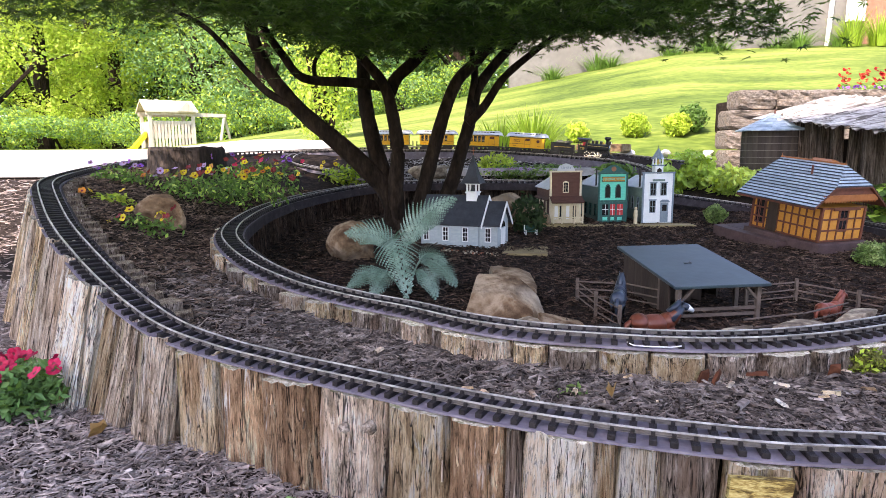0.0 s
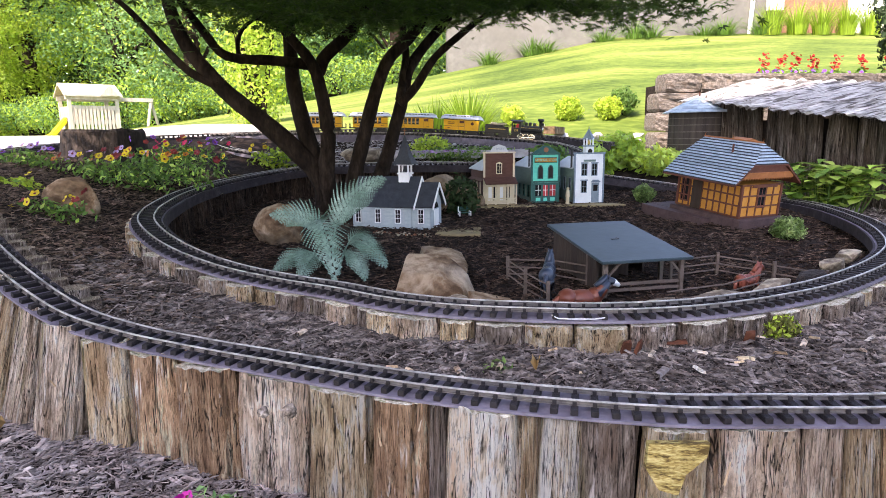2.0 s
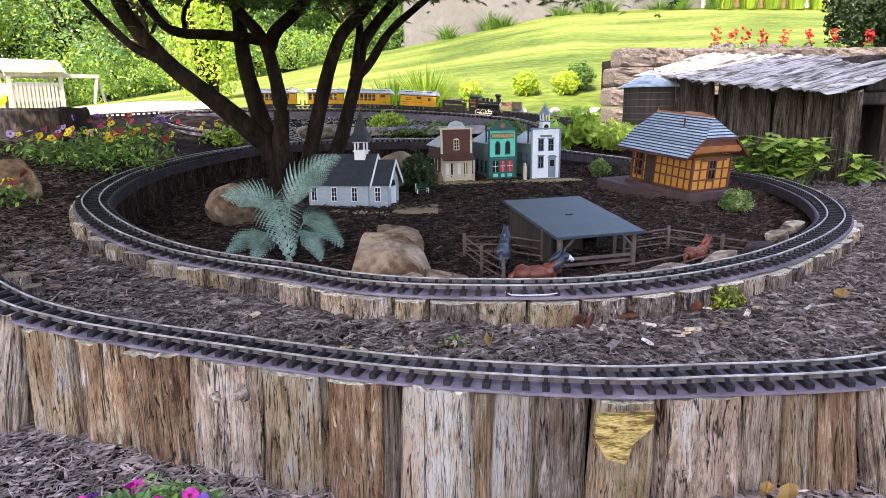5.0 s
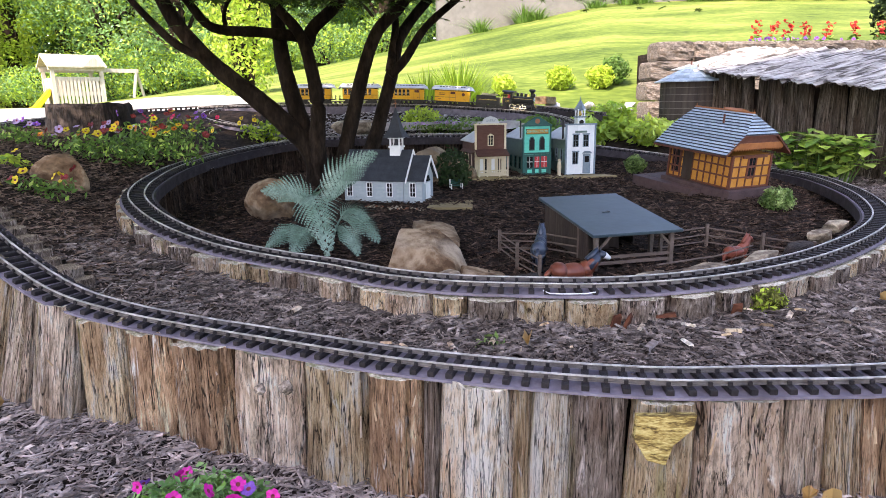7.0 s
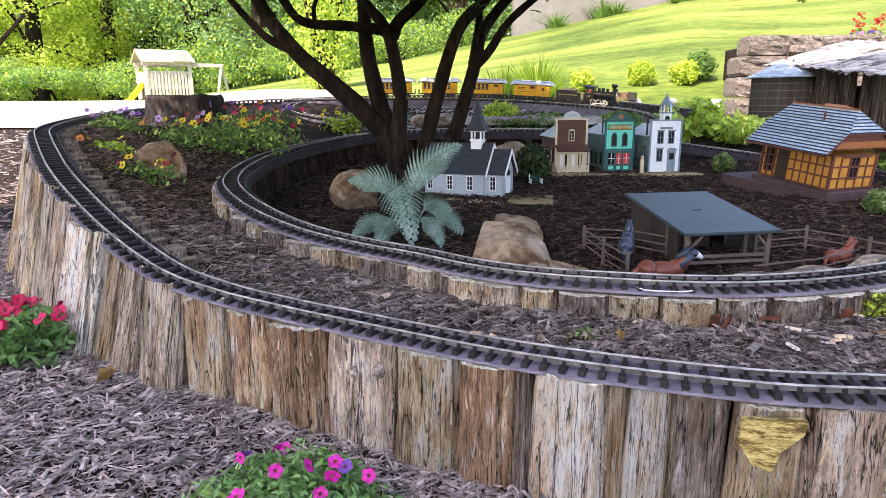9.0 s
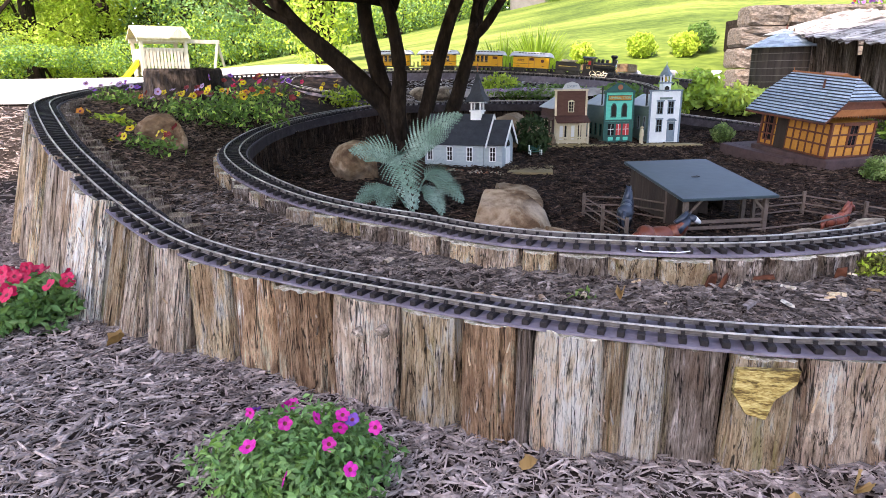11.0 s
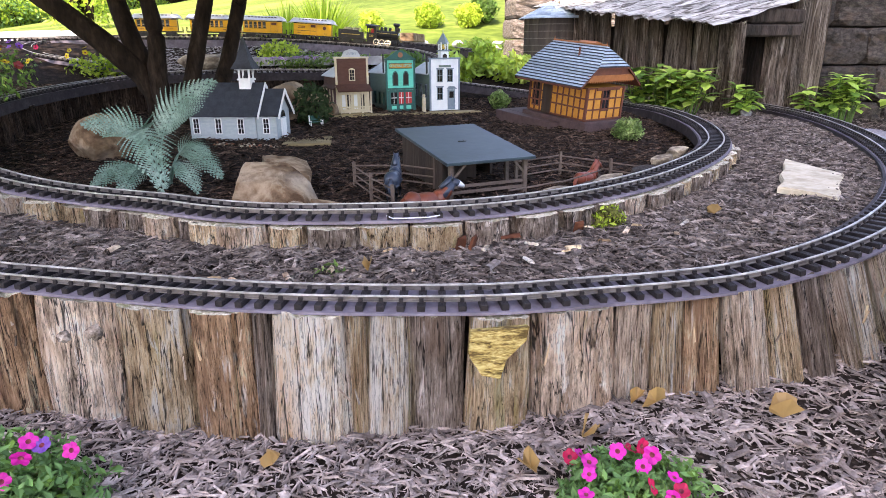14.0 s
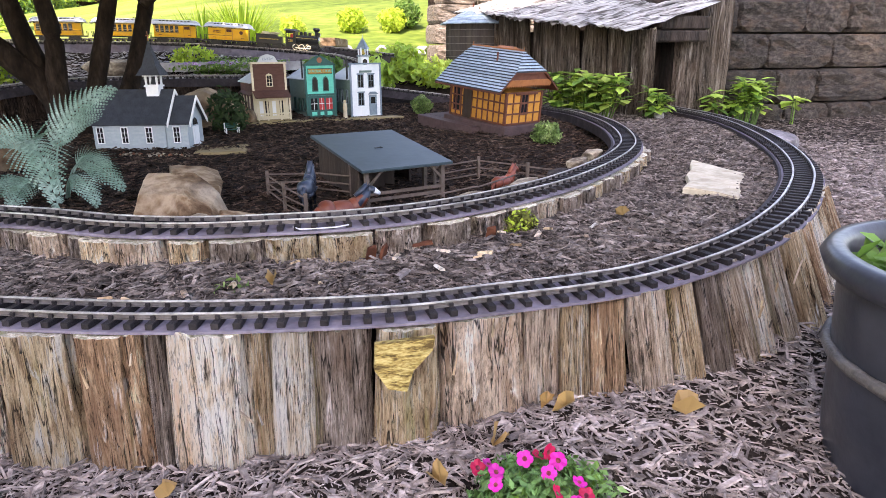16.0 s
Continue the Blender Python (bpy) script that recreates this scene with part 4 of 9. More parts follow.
# ---------------------------------------------------------------- mulch
def scatter_chips(name, label, count, zone, mat, lo, hi, seed, lift=0.004):
    """Shreds of bark: mostly thin fibres, some broader chips lying over one another."""
    r = np.random.RandomState(seed)
    pts = zone(r, count)
    z = terrain(pts[:, 0], pts[:, 1]) + np.array([noise.noise(Vector((x * 3.1, y * 3.1, 0))) * 0.008 + noise.noise(Vector((x * 11, y * 11, 4))) * 0.004 for x, y in pts])
    P = np.column_stack([pts, z + lift * r.uniform(-0.4, 1.7, len(pts))])
    ln = (lo + (hi - lo) * r.rand(len(P)) ** 1.6) * r.uniform(0.6, 1.5, len(P))
    wide = np.where(r.rand(len(P)) < 0.20, r.uniform(0.18, 0.38, len(P)), r.uniform(0.03, 0.11, len(P)))
    S = np.column_stack([ln, np.clip(ln * wide, 0.0011, 0.011), r.uniform(0.0012, 0.0036, len(P)) * (ln / 0.04) ** 0.5])
    N = np.column_stack([r.normal(0, 0.22, (len(P), 2)), np.ones(len(P))])
    V, F = spread(CHIP_V, CHIP_F, P, S, N, r)
    return tagged(new(name, cloud(name, V, F, mat)), label, "mulch", kind="stuff")


def thin_out(r, p, x0, x1, y0, y1, soft):
    """Keep points inside a stretch, fewer and fewer past its edge."""
    dx = np.maximum(np.maximum(x0 - p[:, 0], p[:, 0] - x1), 0)
    dy = np.maximum(np.maximum(y0 - p[:, 1], p[:, 1] - y1), 0)
    return p[r.rand(len(p)) < np.exp(-(dx ** 2 + dy ** 2) / soft ** 2)]


def zone_front(r, n):
    p = np.column_stack([r.uniform(-3.0, 3.6, n * 3), r.uniform(-0.9, 2.5, n * 3)])
    p = thin_out(r, p, -1.9, 2.3, 0.45, 2.2, 0.5)
    return p[~inside(OUT_POLY, p[:, 0], p[:, 1])][:n]


def zone_bed(r, n):
    p = np.column_stack([r.uniform(-0.75, 2.6, n * 4), r.uniform(0.75, 3.2, n * 4)])
    ok = inside(OUT_POLY, p[:, 0], p[:, 1]) & ~inside(IN_POLY, p[:, 0], p[:, 1]) & (r.rand(n * 4) < np.clip((p[:, 0] + 0.75) / 0.5, 0, 1))
    return p[ok][:n]


def zone_bed_left(r, n):
    p = np.column_stack([r.uniform(-1.7, -0.25, n * 4), r.uniform(1.1, 3.4, n * 4)])
    ok = inside(OUT_POLY, p[:, 0], p[:, 1]) & ~inside(IN_POLY, p[:, 0], p[:, 1]) & (r.rand(n * 4) > np.clip((p[:, 0] + 0.75) / 0.5, 0, 1))
    return p[ok][:n]


def zone_village(r, n):
    p = np.column_stack([r.uniform(-0.75, 2.0, n * 3), r.uniform(1.1, 3.45, n * 3)])
    return p[inside(IN_POLY, p[:, 0], p[:, 1])][:n]


def zone_left(r, n):
    p = thin_out(r, np.column_stack([r.uniform(-5.5, -1.5, n * 4), r.uniform(0.2, 4.7, n * 4)]), -3.2, -1.5, 1.4, 4.7, 0.9)
    return p[~inside(OUT_POLY, p[:, 0], p[:, 1])][:n]


def zone_right(r, n):
    p = thin_out(r, np.column_stack([r.uniform(1.6, 5.6, n * 4), r.uniform(-0.3, 2.75, n * 4)]), 1.6, 4.2, 0.7, 2.75, 0.6)
    return p[~inside(OUT_POLY, p[:, 0], p[:, 1])][:n]


scatter_chips("front_mulch", "greyish shredded bark mulch in front of the log wall", 240000, zone_front, M_CHIP, 0.006, 0.038, 1)
scatter_chips("bed_mulch", "greyish shredded bark mulch between the two tracks", 105000, zone_bed, M_CHIP_SHADED, 0.006, 0.036, 2)
scatter_chips("flower_bed_mulch", "dark brown shredded bark mulch among the flowers", 18000, zone_bed_left, M_CHIP_BROWN, 0.010, 0.036, 7)
scatter_chips("village_mulch", "brown shredded bark mulch of the village ground, coloured dark for shade", 42000, zone_village, M_CHIP_DEEP_SHADE, 0.010, 0.042, 3)


def zone_ledge(r, n):
    p = np.column_stack([r.uniform(-0.55, 1.15, n * 3), r.uniform(3.52, 3.95, n * 3)])
    return p[inside(OUT_POLY, p[:, 0], p[:, 1]) & ~inside(IN_POLY, p[:, 0], p[:, 1])][:n]


scatter_chips("ledge_gravel", "pale crushed stone between the two back tracks", 5200, zone_ledge, M_GREY_STONE, 0.010, 0.034, 8, lift=0.006)
scatter_chips("left_mulch", "greyish bark mulch beyond the tall log wall", 9000, zone_left, M_CHIP, 0.03, 0.07, 6)
# side strip uses the shade-darkened chips too
scatter_chips("side_mulch", "greyish shredded bark mulch beside the block wall", 26000, zone_right, M_CHIP_SHADED, 0.010, 0.040, 4)


# ---------------------------------------------------------------- model buildings
def window(parent, x0, x1, z0, z1, y, frame_mat, bars=(1, 1), out=-1, m=Matrix(), arched=False):
    """A small sash window on a wall in the plane y, facing -y (through m)."""
    w = new("window")
    w.parent = parent
    w.matrix_basis = m
    t = min(x1 - x0, z1 - z0) * 0.13
    bm = bmesh.new()
    for a, b in (((x0 - t, y - 0.004, z0 - t), (x0, y, z1 + t)), ((x1, y - 0.004, z0 - t), (x1 + t, y, z1 + t)), ((x0, y - 0.004, z1), (x1, y, z1 + t)), ((x0 - t * 0.4, y - 0.006, z0 - t), (x1 + t * 0.4, y, z0))):
        box(bm, a, b)
    for k in range(1, bars[0] + 1):
        xm = x0 + (x1 - x0) * k / (bars[0] + 1)
        box(bm, (xm - t * 0.25, y - 0.003, z0), (xm + t * 0.25, y, z1))
    for k in range(1, bars[1] + 1):
        zm = z0 + (z1 - z0) * k / (bars[1] + 1)
        box(bm, (x0, y - 0.003, zm - t * 0.25), (x1, y, zm + t * 0.25))
    if arched:
        prism(bm, [(x0 - t, z1 + t), (x1 + t, z1 + t), ((x0 + x1) / 2, z1 + t * 3.2)], y - 0.004, y, XZ)
    part("window_frame", bm, frame_mat, w)
    part("pane", boxes(((x0, y - 0.0015, z0), (x1, y, z1))), M_GLASS, w)
    return w


def clapboards(parent, mat, x0, x1, z0, z1, y, step=0.008, depth=0.0015, m=Matrix()):
    """Lapped boards on a wall that faces -y, each a part."""
    z = z0
    while z < z1 - 1e-4:
        zz = min(z + step, z1)
        bm = bmesh.new()
        vs = [bm.verts.new(m @ Vector(c)) for c in ((x0, y - depth, z), (x1, y - depth, z), (x1, y, zz), (x0, y, zz), (x0, y + 0.001, z), (x1, y + 0.001, z))]
        bm.faces.new((vs[0], vs[1], vs[2], vs[3]))
        bm.faces.new((vs[4], vs[5], vs[1], vs[0]))
        part("board", bm, mat, parent)
        z = zz


SIDE_L = Matrix.Rotation(-math.pi / 2, 4, 'Z')      # a wall facing -y turned to face -x


def store_body(st, w, d, h, hside, front, side, roof):
    """False-fronted shop: front wall, lower body behind it, pitched roof. Origin: middle of the front's foot."""
    part("front_wall", boxes(((-w / 2, 0, 0), (w / 2, 0.010, h)), bevel=0.001), front, st)
    bm = boxes(((-w / 2 + 0.004, 0.010, 0), (w / 2 - 0.004, d, hside)))
    part("body", bm, side, st)
    clapboards(st, side, -d, -0.012, 0.0, hside, -w / 2 + 0.003, m=SIDE_L)
    bm = bmesh.new()
    ridge = hside + w * 0.30
    t = 0.004
    prism(bm, [(-w / 2 - 0.008, hside - 0.004), (0, ridge), (w / 2 + 0.008, hside - 0.004), (w / 2 + 0.008, hside - 0.004 + t), (0, ridge + t), (-w / 2 - 0.008, hside - 0.004 + t)], 0.0105, d + 0.008, XZ)
    part("roof", bm, roof, st)
    bm = bmesh.new()
    prism(bm, [(-w / 2 + 0.004, hside), (0, ridge - 0.001), (w / 2 - 0.004, hside)], d - 0.004, d, XZ)
    part("back_gable", bm, side, st)


def text_part(s, size, mat, parent, m, name="lettering", label=""):
    cu = bpy.data.curves.new(name, 'FONT')
    cu.body, cu.size, cu.extrude, cu.align_x, cu.align_y = s, size, 0.0006, 'CENTER', 'CENTER'
    tmp = bpy.data.objects.new(name, cu)
    me = bpy.data.meshes.new_from_object(tmp)
    bpy.data.objects.remove(tmp)
    me.materials.append(mat)
    ob = new(name, me)
    ob.parent = parent
    ob.matrix_basis = m
    if label:
        ob["label"] = label
    return ob


FACE_FRONT = Matrix.Rotation(math.pi / 2, 4, 'X')     # text plane turned to face -y


def brown_store(m):
    st = thing("brown_store", "brown two-storey false-front model shop with cream porch", "model building", m)
    w, h = 0.150, 0.245
    store_body(st, w, 0.26, h, 0.165, M_BROWN, M_BROWN, M_TINROOF)
    bm = boxes(((-w / 2 - 0.003, -0.003, 0), (-w / 2 + 0.006, 0.004, h + 0.006)), ((w / 2 - 0.006, -0.003, 0), (w / 2 + 0.003, 0.004, h + 0.006)), ((-w / 2 - 0.006, -0.008, h), (w / 2 + 0.006, 0.012, h + 0.007)))
    part("corner_trim", bm, M_CREAM, st)
    ped = part("pediment", prism(bmesh.new(), [(-0.045, h + 0.007), (0.045, h + 0.007), (0.03, h + 0.032), (0, h + 0.042), (-0.03, h + 0.032)], -0.002, 0.006, XZ), M_TINROOF, st, "grey scalloped sign board")
    text_part("LIVERY", 0.016, M_BLUEGREY, st, Matrix.Translation((0, -0.003, h + 0.020)) @ FACE_FRONT)
    window(st, -0.011, 0.011, 0.150, 0.195, 0, M_CREAM, (1, 2), arched=True)
    part("awning", prism(bmesh.new(), [(-0.055, 0.100), (0.001, 0.128), (0.001, 0.133), (-0.057, 0.104)], -w / 2 - 0.004, w / 2 + 0.004, YZ), M_BROWN, st)
    part("shop_wall", boxes(((-w / 2 + 0.006, -0.002, 0.0), (w / 2 - 0.006, 0.0, 0.10))), M_CREAM, st)
    for x in (-0.045, -0.02, 0.012, 0.045):
        part("porch_door", boxes(((x - 0.008, -0.004, 0.02), (x + 0.008, -0.002, 0.085))), M_GLASS if x in (-0.02, 0.045) else M_TRIMWHITE, st)
    for x in (-0.071, -0.03, 0.03, 0.071):
        part("porch_post", boxes(((x - 0.003, -0.055, 0.0), (x + 0.003, -0.049, 0.104))), M_CREAM, st)
    for a, b in ((-0.071, -0.03), (-0.03, 0.03), (0.03, 0.071)):
        part("railing", boxes(((a, -0.0535, 0.030), (b, -0.0505, 0.036)), ((a, -0.0535, 0.008), (b, -0.0505, 0.014)), *[((a + (b - a) * k / 6 - 0.001, -0.053, 0.012), (a + (b - a) * k / 6 + 0.001, -0.051, 0.032)) for k in range(1, 6)]), M_CREAM, st)
    part("porch_floor", boxes(((-w / 2, -0.058, -0.012), (w / 2, 0, 0.004))), M_PLANK, st)
    for k in range(4):
        part("side_post", boxes(((-w / 2 - 0.012, 0.03 + k * 0.06, 0), (-w / 2 - 0.008, 0.036 + k * 0.06, 0.11))), M_CREAM, st)
    part("side_awning", prism(bmesh.new(), [(-w / 2 - 0.014, 0.108), (-w / 2 + 0.001, 0.12), (-w / 2 + 0.001, 0.124), (-w / 2 - 0.015, 0.112)], 0.0, 0.25, XZ), M_BROWN, st)
    return st


def teal_store(m):
    st = thing("general_store", "turquoise two-storey model shop with an orange signboard", "model building", m)
    w, h = 0.142, 0.238
    store_body(st, w, 0.27, h, 0.175, M_TEAL, M_GREYGREEN, M_TINROOF)
    part("corner_trim", boxes(((-w / 2 - 0.002, -0.003, 0), (-w / 2 + 0.006, 0.004, h)), ((w / 2 - 0.006, -0.003, 0), (w / 2 + 0.002, 0.004, h)), ((-w / 2 - 0.004, -0.006, 0.100), (w / 2 + 0.004, 0, 0.108)), ((-w / 2 - 0.004, -0.008, h - 0.004), (w / 2 + 0.004, 0.012, h + 0.003))), M_DKTEAL, st)
    part("pediment", prism(bmesh.new(), [(-w / 2, h + 0.003), (w / 2, h + 0.003), (0.012, h + 0.040), (-0.012, h + 0.040)], -0.003, 0.008, XZ), M_DKTEAL, st)
    bm = bmesh.new()
    cyl(bm, (0, -0.006, h + 0.020), (0, -0.003, h + 0.020), 0.012, n=18)
    part("medallion", bm, M_TERRA, st, "round orange medallion")
    part("signboard", boxes(((-0.058, -0.006, 0.196), (0.058, -0.001, 0.222)), bevel=0.001), M_DKTEAL, st)
    part("sign_face", boxes(((-0.055, -0.008, 0.199), (0.055, -0.005, 0.219))), M_ORANGE, st)
    text_part("GENERAL STORE", 0.0155, M_TEAL, st, Matrix.Translation((0, -0.0085, 0.209)) @ FACE_FRONT)
    for x in (-0.026, 0.026):
        pts = [(x - 0.014, 0.118), (x + 0.014, 0.118), (x + 0.014, 0.168), (x + 0.008, 0.182), (x, 0.186), (x - 0.008, 0.182), (x - 0.014, 0.168)]
        win = new("window")
        win.parent = st
        part("window_frame", prism(bmesh.new(), pts, -0.003, 0.001, XZ), M_DKTEAL, win)
        part("pane", prism(bmesh.new(), [(x + (a - x) * 0.72, 0.15 + (b - 0.15) * 0.84) for a, b in pts], -0.0042, -0.0028, XZ), M_GLASS, win)
    part("shop_front", boxes(((-w / 2 + 0.006, -0.004, 0.0), (w / 2 - 0.006, 0.0, 0.099))), M_DKTEAL, st)
    for x0, x1, mt in ((-0.052, -0.022, M_GLASS), (-0.012, 0.012, M_RED), (0.022, 0.052, M_RED)):
        part("shop_window", boxes(((x0, -0.0055, 0.035), (x1, -0.004, 0.088))), mt, st)
        part("glazing_bar", boxes(((x0, -0.0062, 0.062), (x1, -0.0055, 0.0645)), (((x0 + x1) / 2 - 0.001, -0.0062, 0.035), ((x0 + x1) / 2 + 0.001, -0.0055, 0.088))), M_TRIMWHITE, st)
        part("panel", boxes(((x0 + 0.003, -0.0055, 0.010), (x1 - 0.003, -0.004, 0.026))), M_TEAL, st)
    for k in range(3):
        window(st, -0.05 - k * 0.07, -0.03 - k * 0.07, 0.03, 0.085, -w / 2 + 0.001, M_DKTEAL, (0, 1), m=SIDE_L)
    part("flue", cyl(bmesh.new(), (-0.074, 0.03, 0.17), (-0.074, 0.03, 0.262), 0.004, n=8), M_BLACK, st)
    return st


def white_store(m):
    st = thing("white_firehouse", "white two-storey model building with a belfry", "model building", m)
    w, h = 0.152, 0.240
    store_body(st, w, 0.27, h, 0.17, M_WHITE, M_GREYGREEN, M_TINROOF)
    part("corner_trim", boxes(((-w / 2 - 0.002, -0.003, 0), (-w / 2 + 0.006, 0.004, h)), ((w / 2 - 0.006, -0.003, 0), (w / 2 + 0.002, 0.004, h)), ((-w / 2 - 0.004, -0.006, h - 0.003), (w / 2 + 0.004, 0.012, h + 0.004))), M_BLUEGREY, st)
    for x, z in ((-0.026, 0.135), (0.026, 0.135), (-0.026, 0.052)):
        window(st, x - 0.012, x + 0.012, z, z + 0.055, 0, M_BLUEGREY, (1, 1))
        part("window_hood", boxes(((x - 0.018, -0.007, z + 0.057), (x + 0.018, 0, z + 0.062))), M_BLUEGREY, st)
    part("door", boxes(((0.014, -0.004, 0.004), (0.052, 0, 0.098))), M_BLUEGREY, st)
    part("door_glass", boxes(((0.022, -0.0055, 0.058), (0.044, -0.004, 0.088))), M_GLASS, st)
    part("door_hood", prism(bmesh.new(), [(0.008, 0.100), (0.058, 0.100), (0.045, 0.112), (0.021, 0.112)], -0.012, 0, XZ), M_BLUEGREY, st)
    part("sign", boxes(((-0.03, -0.005, 0.200), (0.03, -0.001, 0.210))), M_GREYGREEN, st)
    part("tower", boxes(((-0.020, -0.002, 0.206), (0.020, 0.038, 0.272)), bevel=0.001), M_WHITE, st)
    part("tower_opening", prism(bmesh.new(), [(-0.011, 0.236), (0.011, 0.236), (0.011, 0.255), (0, 0.263), (-0.011, 0.255)], -0.004, -0.002, XZ), M_GLASS, st)
    part("tower_cornice", boxes(((-0.024, -0.006, 0.272), (0.024, 0.042, 0.278))), M_BLUEGREY, st)
    for x in (-0.016, 0.016):
        for y in (0.002, 0.034):
            part("belfry_post", boxes(((x - 0.003, y - 0.003, 0.278), (x + 0.003, y + 0.003, 0.312))), M_WHITE, st)
    part("bell", cyl(bmesh.new(), (0, 0.018, 0.282), (0, 0.018, 0.302), 0.010, 0.004, n=12), M_GOLD, st)
    part("belfry_roof", cyl(bmesh.new(), (0, 0.018, 0.306), (0, 0.018, 0.358), 0.034, 0.001, n=4), M_BLUEGREY, st)
    part("finial", cyl(bmesh.new(), (0, 0.018, 0.354), (0, 0.018, 0.370), 0.0014, n=6), M_BLUEGREY, st)
    for k in range(3):
        window(st, -0.06 - k * 0.07, -0.04 - k * 0.07, 0.06, 0.12, -w / 2 + 0.001, M_BLUEGREY, (0, 1), m=SIDE_L)
    part("flue", cyl(bmesh.new(), (-0.080, 0.03, 0.17), (-0.080, 0.03, 0.262), 0.005, n=8), M_BLACK, st)
    return st


brown_store(pose(0.605, 3.02, 0.046, 0, 0, 6))
teal_store(pose(0.840, 3.05, 0.046, 0, 0, 6))
white_store(pose(1.048, 3.015, 0.046, 0, 0, 5))
solo("boardwalk_plank", boxes(((-0.36, -0.055, -0.02), (0.36, 0.02, 0.0)), bevel=0.003), M_PLANK, "weathered yellowish plank under the three shops", "plank", pose(0.845, 2.985, 0.045, 0, 0, -1))


def figure(m):
    bm = bmesh.new()
    cyl(bm, (0, 0, 0), (0, 0, 0.035), 0.010, 0.008, n=10)
    cyl(bm, (0, 0, 0.035), (0, 0, 0.066), 0.011, 0.008, n=10)
    bmesh.ops.create_uvsphere(bm, u_segments=10, v_segments=8, radius=0.0075, matrix=Matrix.Translation((0, 0, 0.074)))
    return solo("figurine", bm, M_CREAM, "small pale painted figurine standing by the shops", "figurine", m)


figure(pose(0.935, 2.985, 0.045))


def church(m):
    """Origin at the near front corner; the nave runs to -x, the door end faces +x."""
    ch = thing("church", "pale blue-grey model church with dark roof and steeple", "model building", m)
    nave_l, nave_w, hw = 0.25, 0.185, 0.115
    ves_l, ves_w = 0.075, 0.15
    y0 = 0.012
    part("base", boxes(((-nave_l - ves_l - 0.004, -0.006, -0.03), (0.002, nave_w + 0.006, 0.014))), M_BLUEGREY, ch)
    part("nave", boxes(((-nave_l - ves_l, 0, 0.01), (-ves_l, nave_w, hw))), M_CHURCH, ch)
    clapboards(ch, M_CHURCH, -nave_l - ves_l, -ves_l, 0.014, hw, 0)
    part("vestibule", boxes(((-ves_l, y0, 0.01), (0, y0 + ves_w, hw))), M_CHURCH, ch)
    clapboards(ch, M_CHURCH, -ves_l, 0, 0.014, hw, y0)
    ym = nave_w / 2
    yv = y0 + ves_w / 2

    def roof(x0, x1, yc, half, z0, z1, over, name, lab):
        t = 0.005
        o = half + 0.014
        zl = z0 - 0.014 * (z1 - z0) / half
        part(name, prism(bmesh.new(), [(yc - o, zl), (yc, z1), (yc + o, zl), (yc + o, zl + t), (yc, z1 + t), (yc - o, zl + t)], x0, x1 + over, YZ), M_DKROOF, ch, lab)
        part("gable", prism(bmesh.new(), [(yc - half, z0), (yc, z1 - 0.002), (yc + half, z0)], x1 - 0.004, x1, YZ), M_CHURCH, ch)
        b = 0.007
        part("barge_board", prism(bmesh.new(), [(yc - o, zl - b), (yc, z1 - b), (yc, z1 + t + 0.001), (yc - o, zl + t + 0.001)], x1 + over, x1 + over + 0.004, YZ), M_TRIMWHITE, ch)
        part("barge_board", prism(bmesh.new(), [(yc + o, zl - b), (yc + o, zl + t + 0.001), (yc, z1 + t + 0.001), (yc, z1 - b)], x1 + over, x1 + over + 0.004, YZ), M_TRIMWHITE, ch)

    roof(-nave_l - ves_l - 0.012, -ves_l, ym, nave_w / 2, hw, hw + 0.098, 0.014, "nave_roof", "dark slate nave roof")
    roof(-ves_l, 0.0, yv, ves_w / 2, hw, hw + 0.076, 0.014, "vestibule_roof", "dark slate porch roof")
    for x in (-0.30, -0.215, -0.13):
        window(ch, x - 0.010, x + 0.010, 0.040, 0.092, -0.002, M_TRIMWHITE, (1, 2))
    window(ch, -0.048, -0.028, 0.040, 0.092, y0 - 0.002, M_TRIMWHITE, (1, 2))
    FACE_X = Matrix.Rotation(math.pi / 2, 4, 'Z')
    part("door", boxes(((0.0, yv - 0.026, 0.014), (0.004, yv + 0.026, 0.088))), M_TRIMWHITE, ch)
    part("transom", prism(bmesh.new(), [(yv - 0.022, 0.094), (yv + 0.022, 0.094), (yv + 0.012, 0.112), (yv, 0.118), (yv - 0.012, 0.112)], 0.0, 0.004, YZ), M_GLASS, ch)
    part("step", boxes(((0.0, yv - 0.04, -0.02), (0.045, yv + 0.04, 0.010))), M_BLUEGREY, ch)
    tx, s = -0.130, 0.022
    part("steeple_base", boxes(((tx - s, ym - s, hw + 0.045), (tx + s, ym + s, hw + 0.115))), M_TRIMWHITE, ch)
    part("steeple_rail", boxes(((tx - s - 0.004, ym - s - 0.004, hw + 0.112), (tx + s + 0.004, ym + s + 0.004, hw + 0.118))), M_TRIMWHITE, ch)
    for dx in (-1, 1):
        for dy in (-1, 1):
            part("belfry_post", boxes(((tx + dx * (s - 0.003) - 0.003, ym + dy * (s - 0.003) - 0.003, hw + 0.118), (tx + dx * (s - 0.003) + 0.003, ym + dy * (s - 0.003) + 0.003, hw + 0.148))), M_TRIMWHITE, ch)
    part("bell", cyl(bmesh.new(), (tx, ym, hw + 0.12), (tx, ym, hw + 0.142), 0.012, 0.005, n=12), M_BLACK, ch)
    part("belfry_top", boxes(((tx - s - 0.005, ym - s - 0.005, hw + 0.148), (tx + s + 0.005, ym + s + 0.005, hw + 0.154))), M_TRIMWHITE, ch)
    bm = bmesh.new()
    rows = []
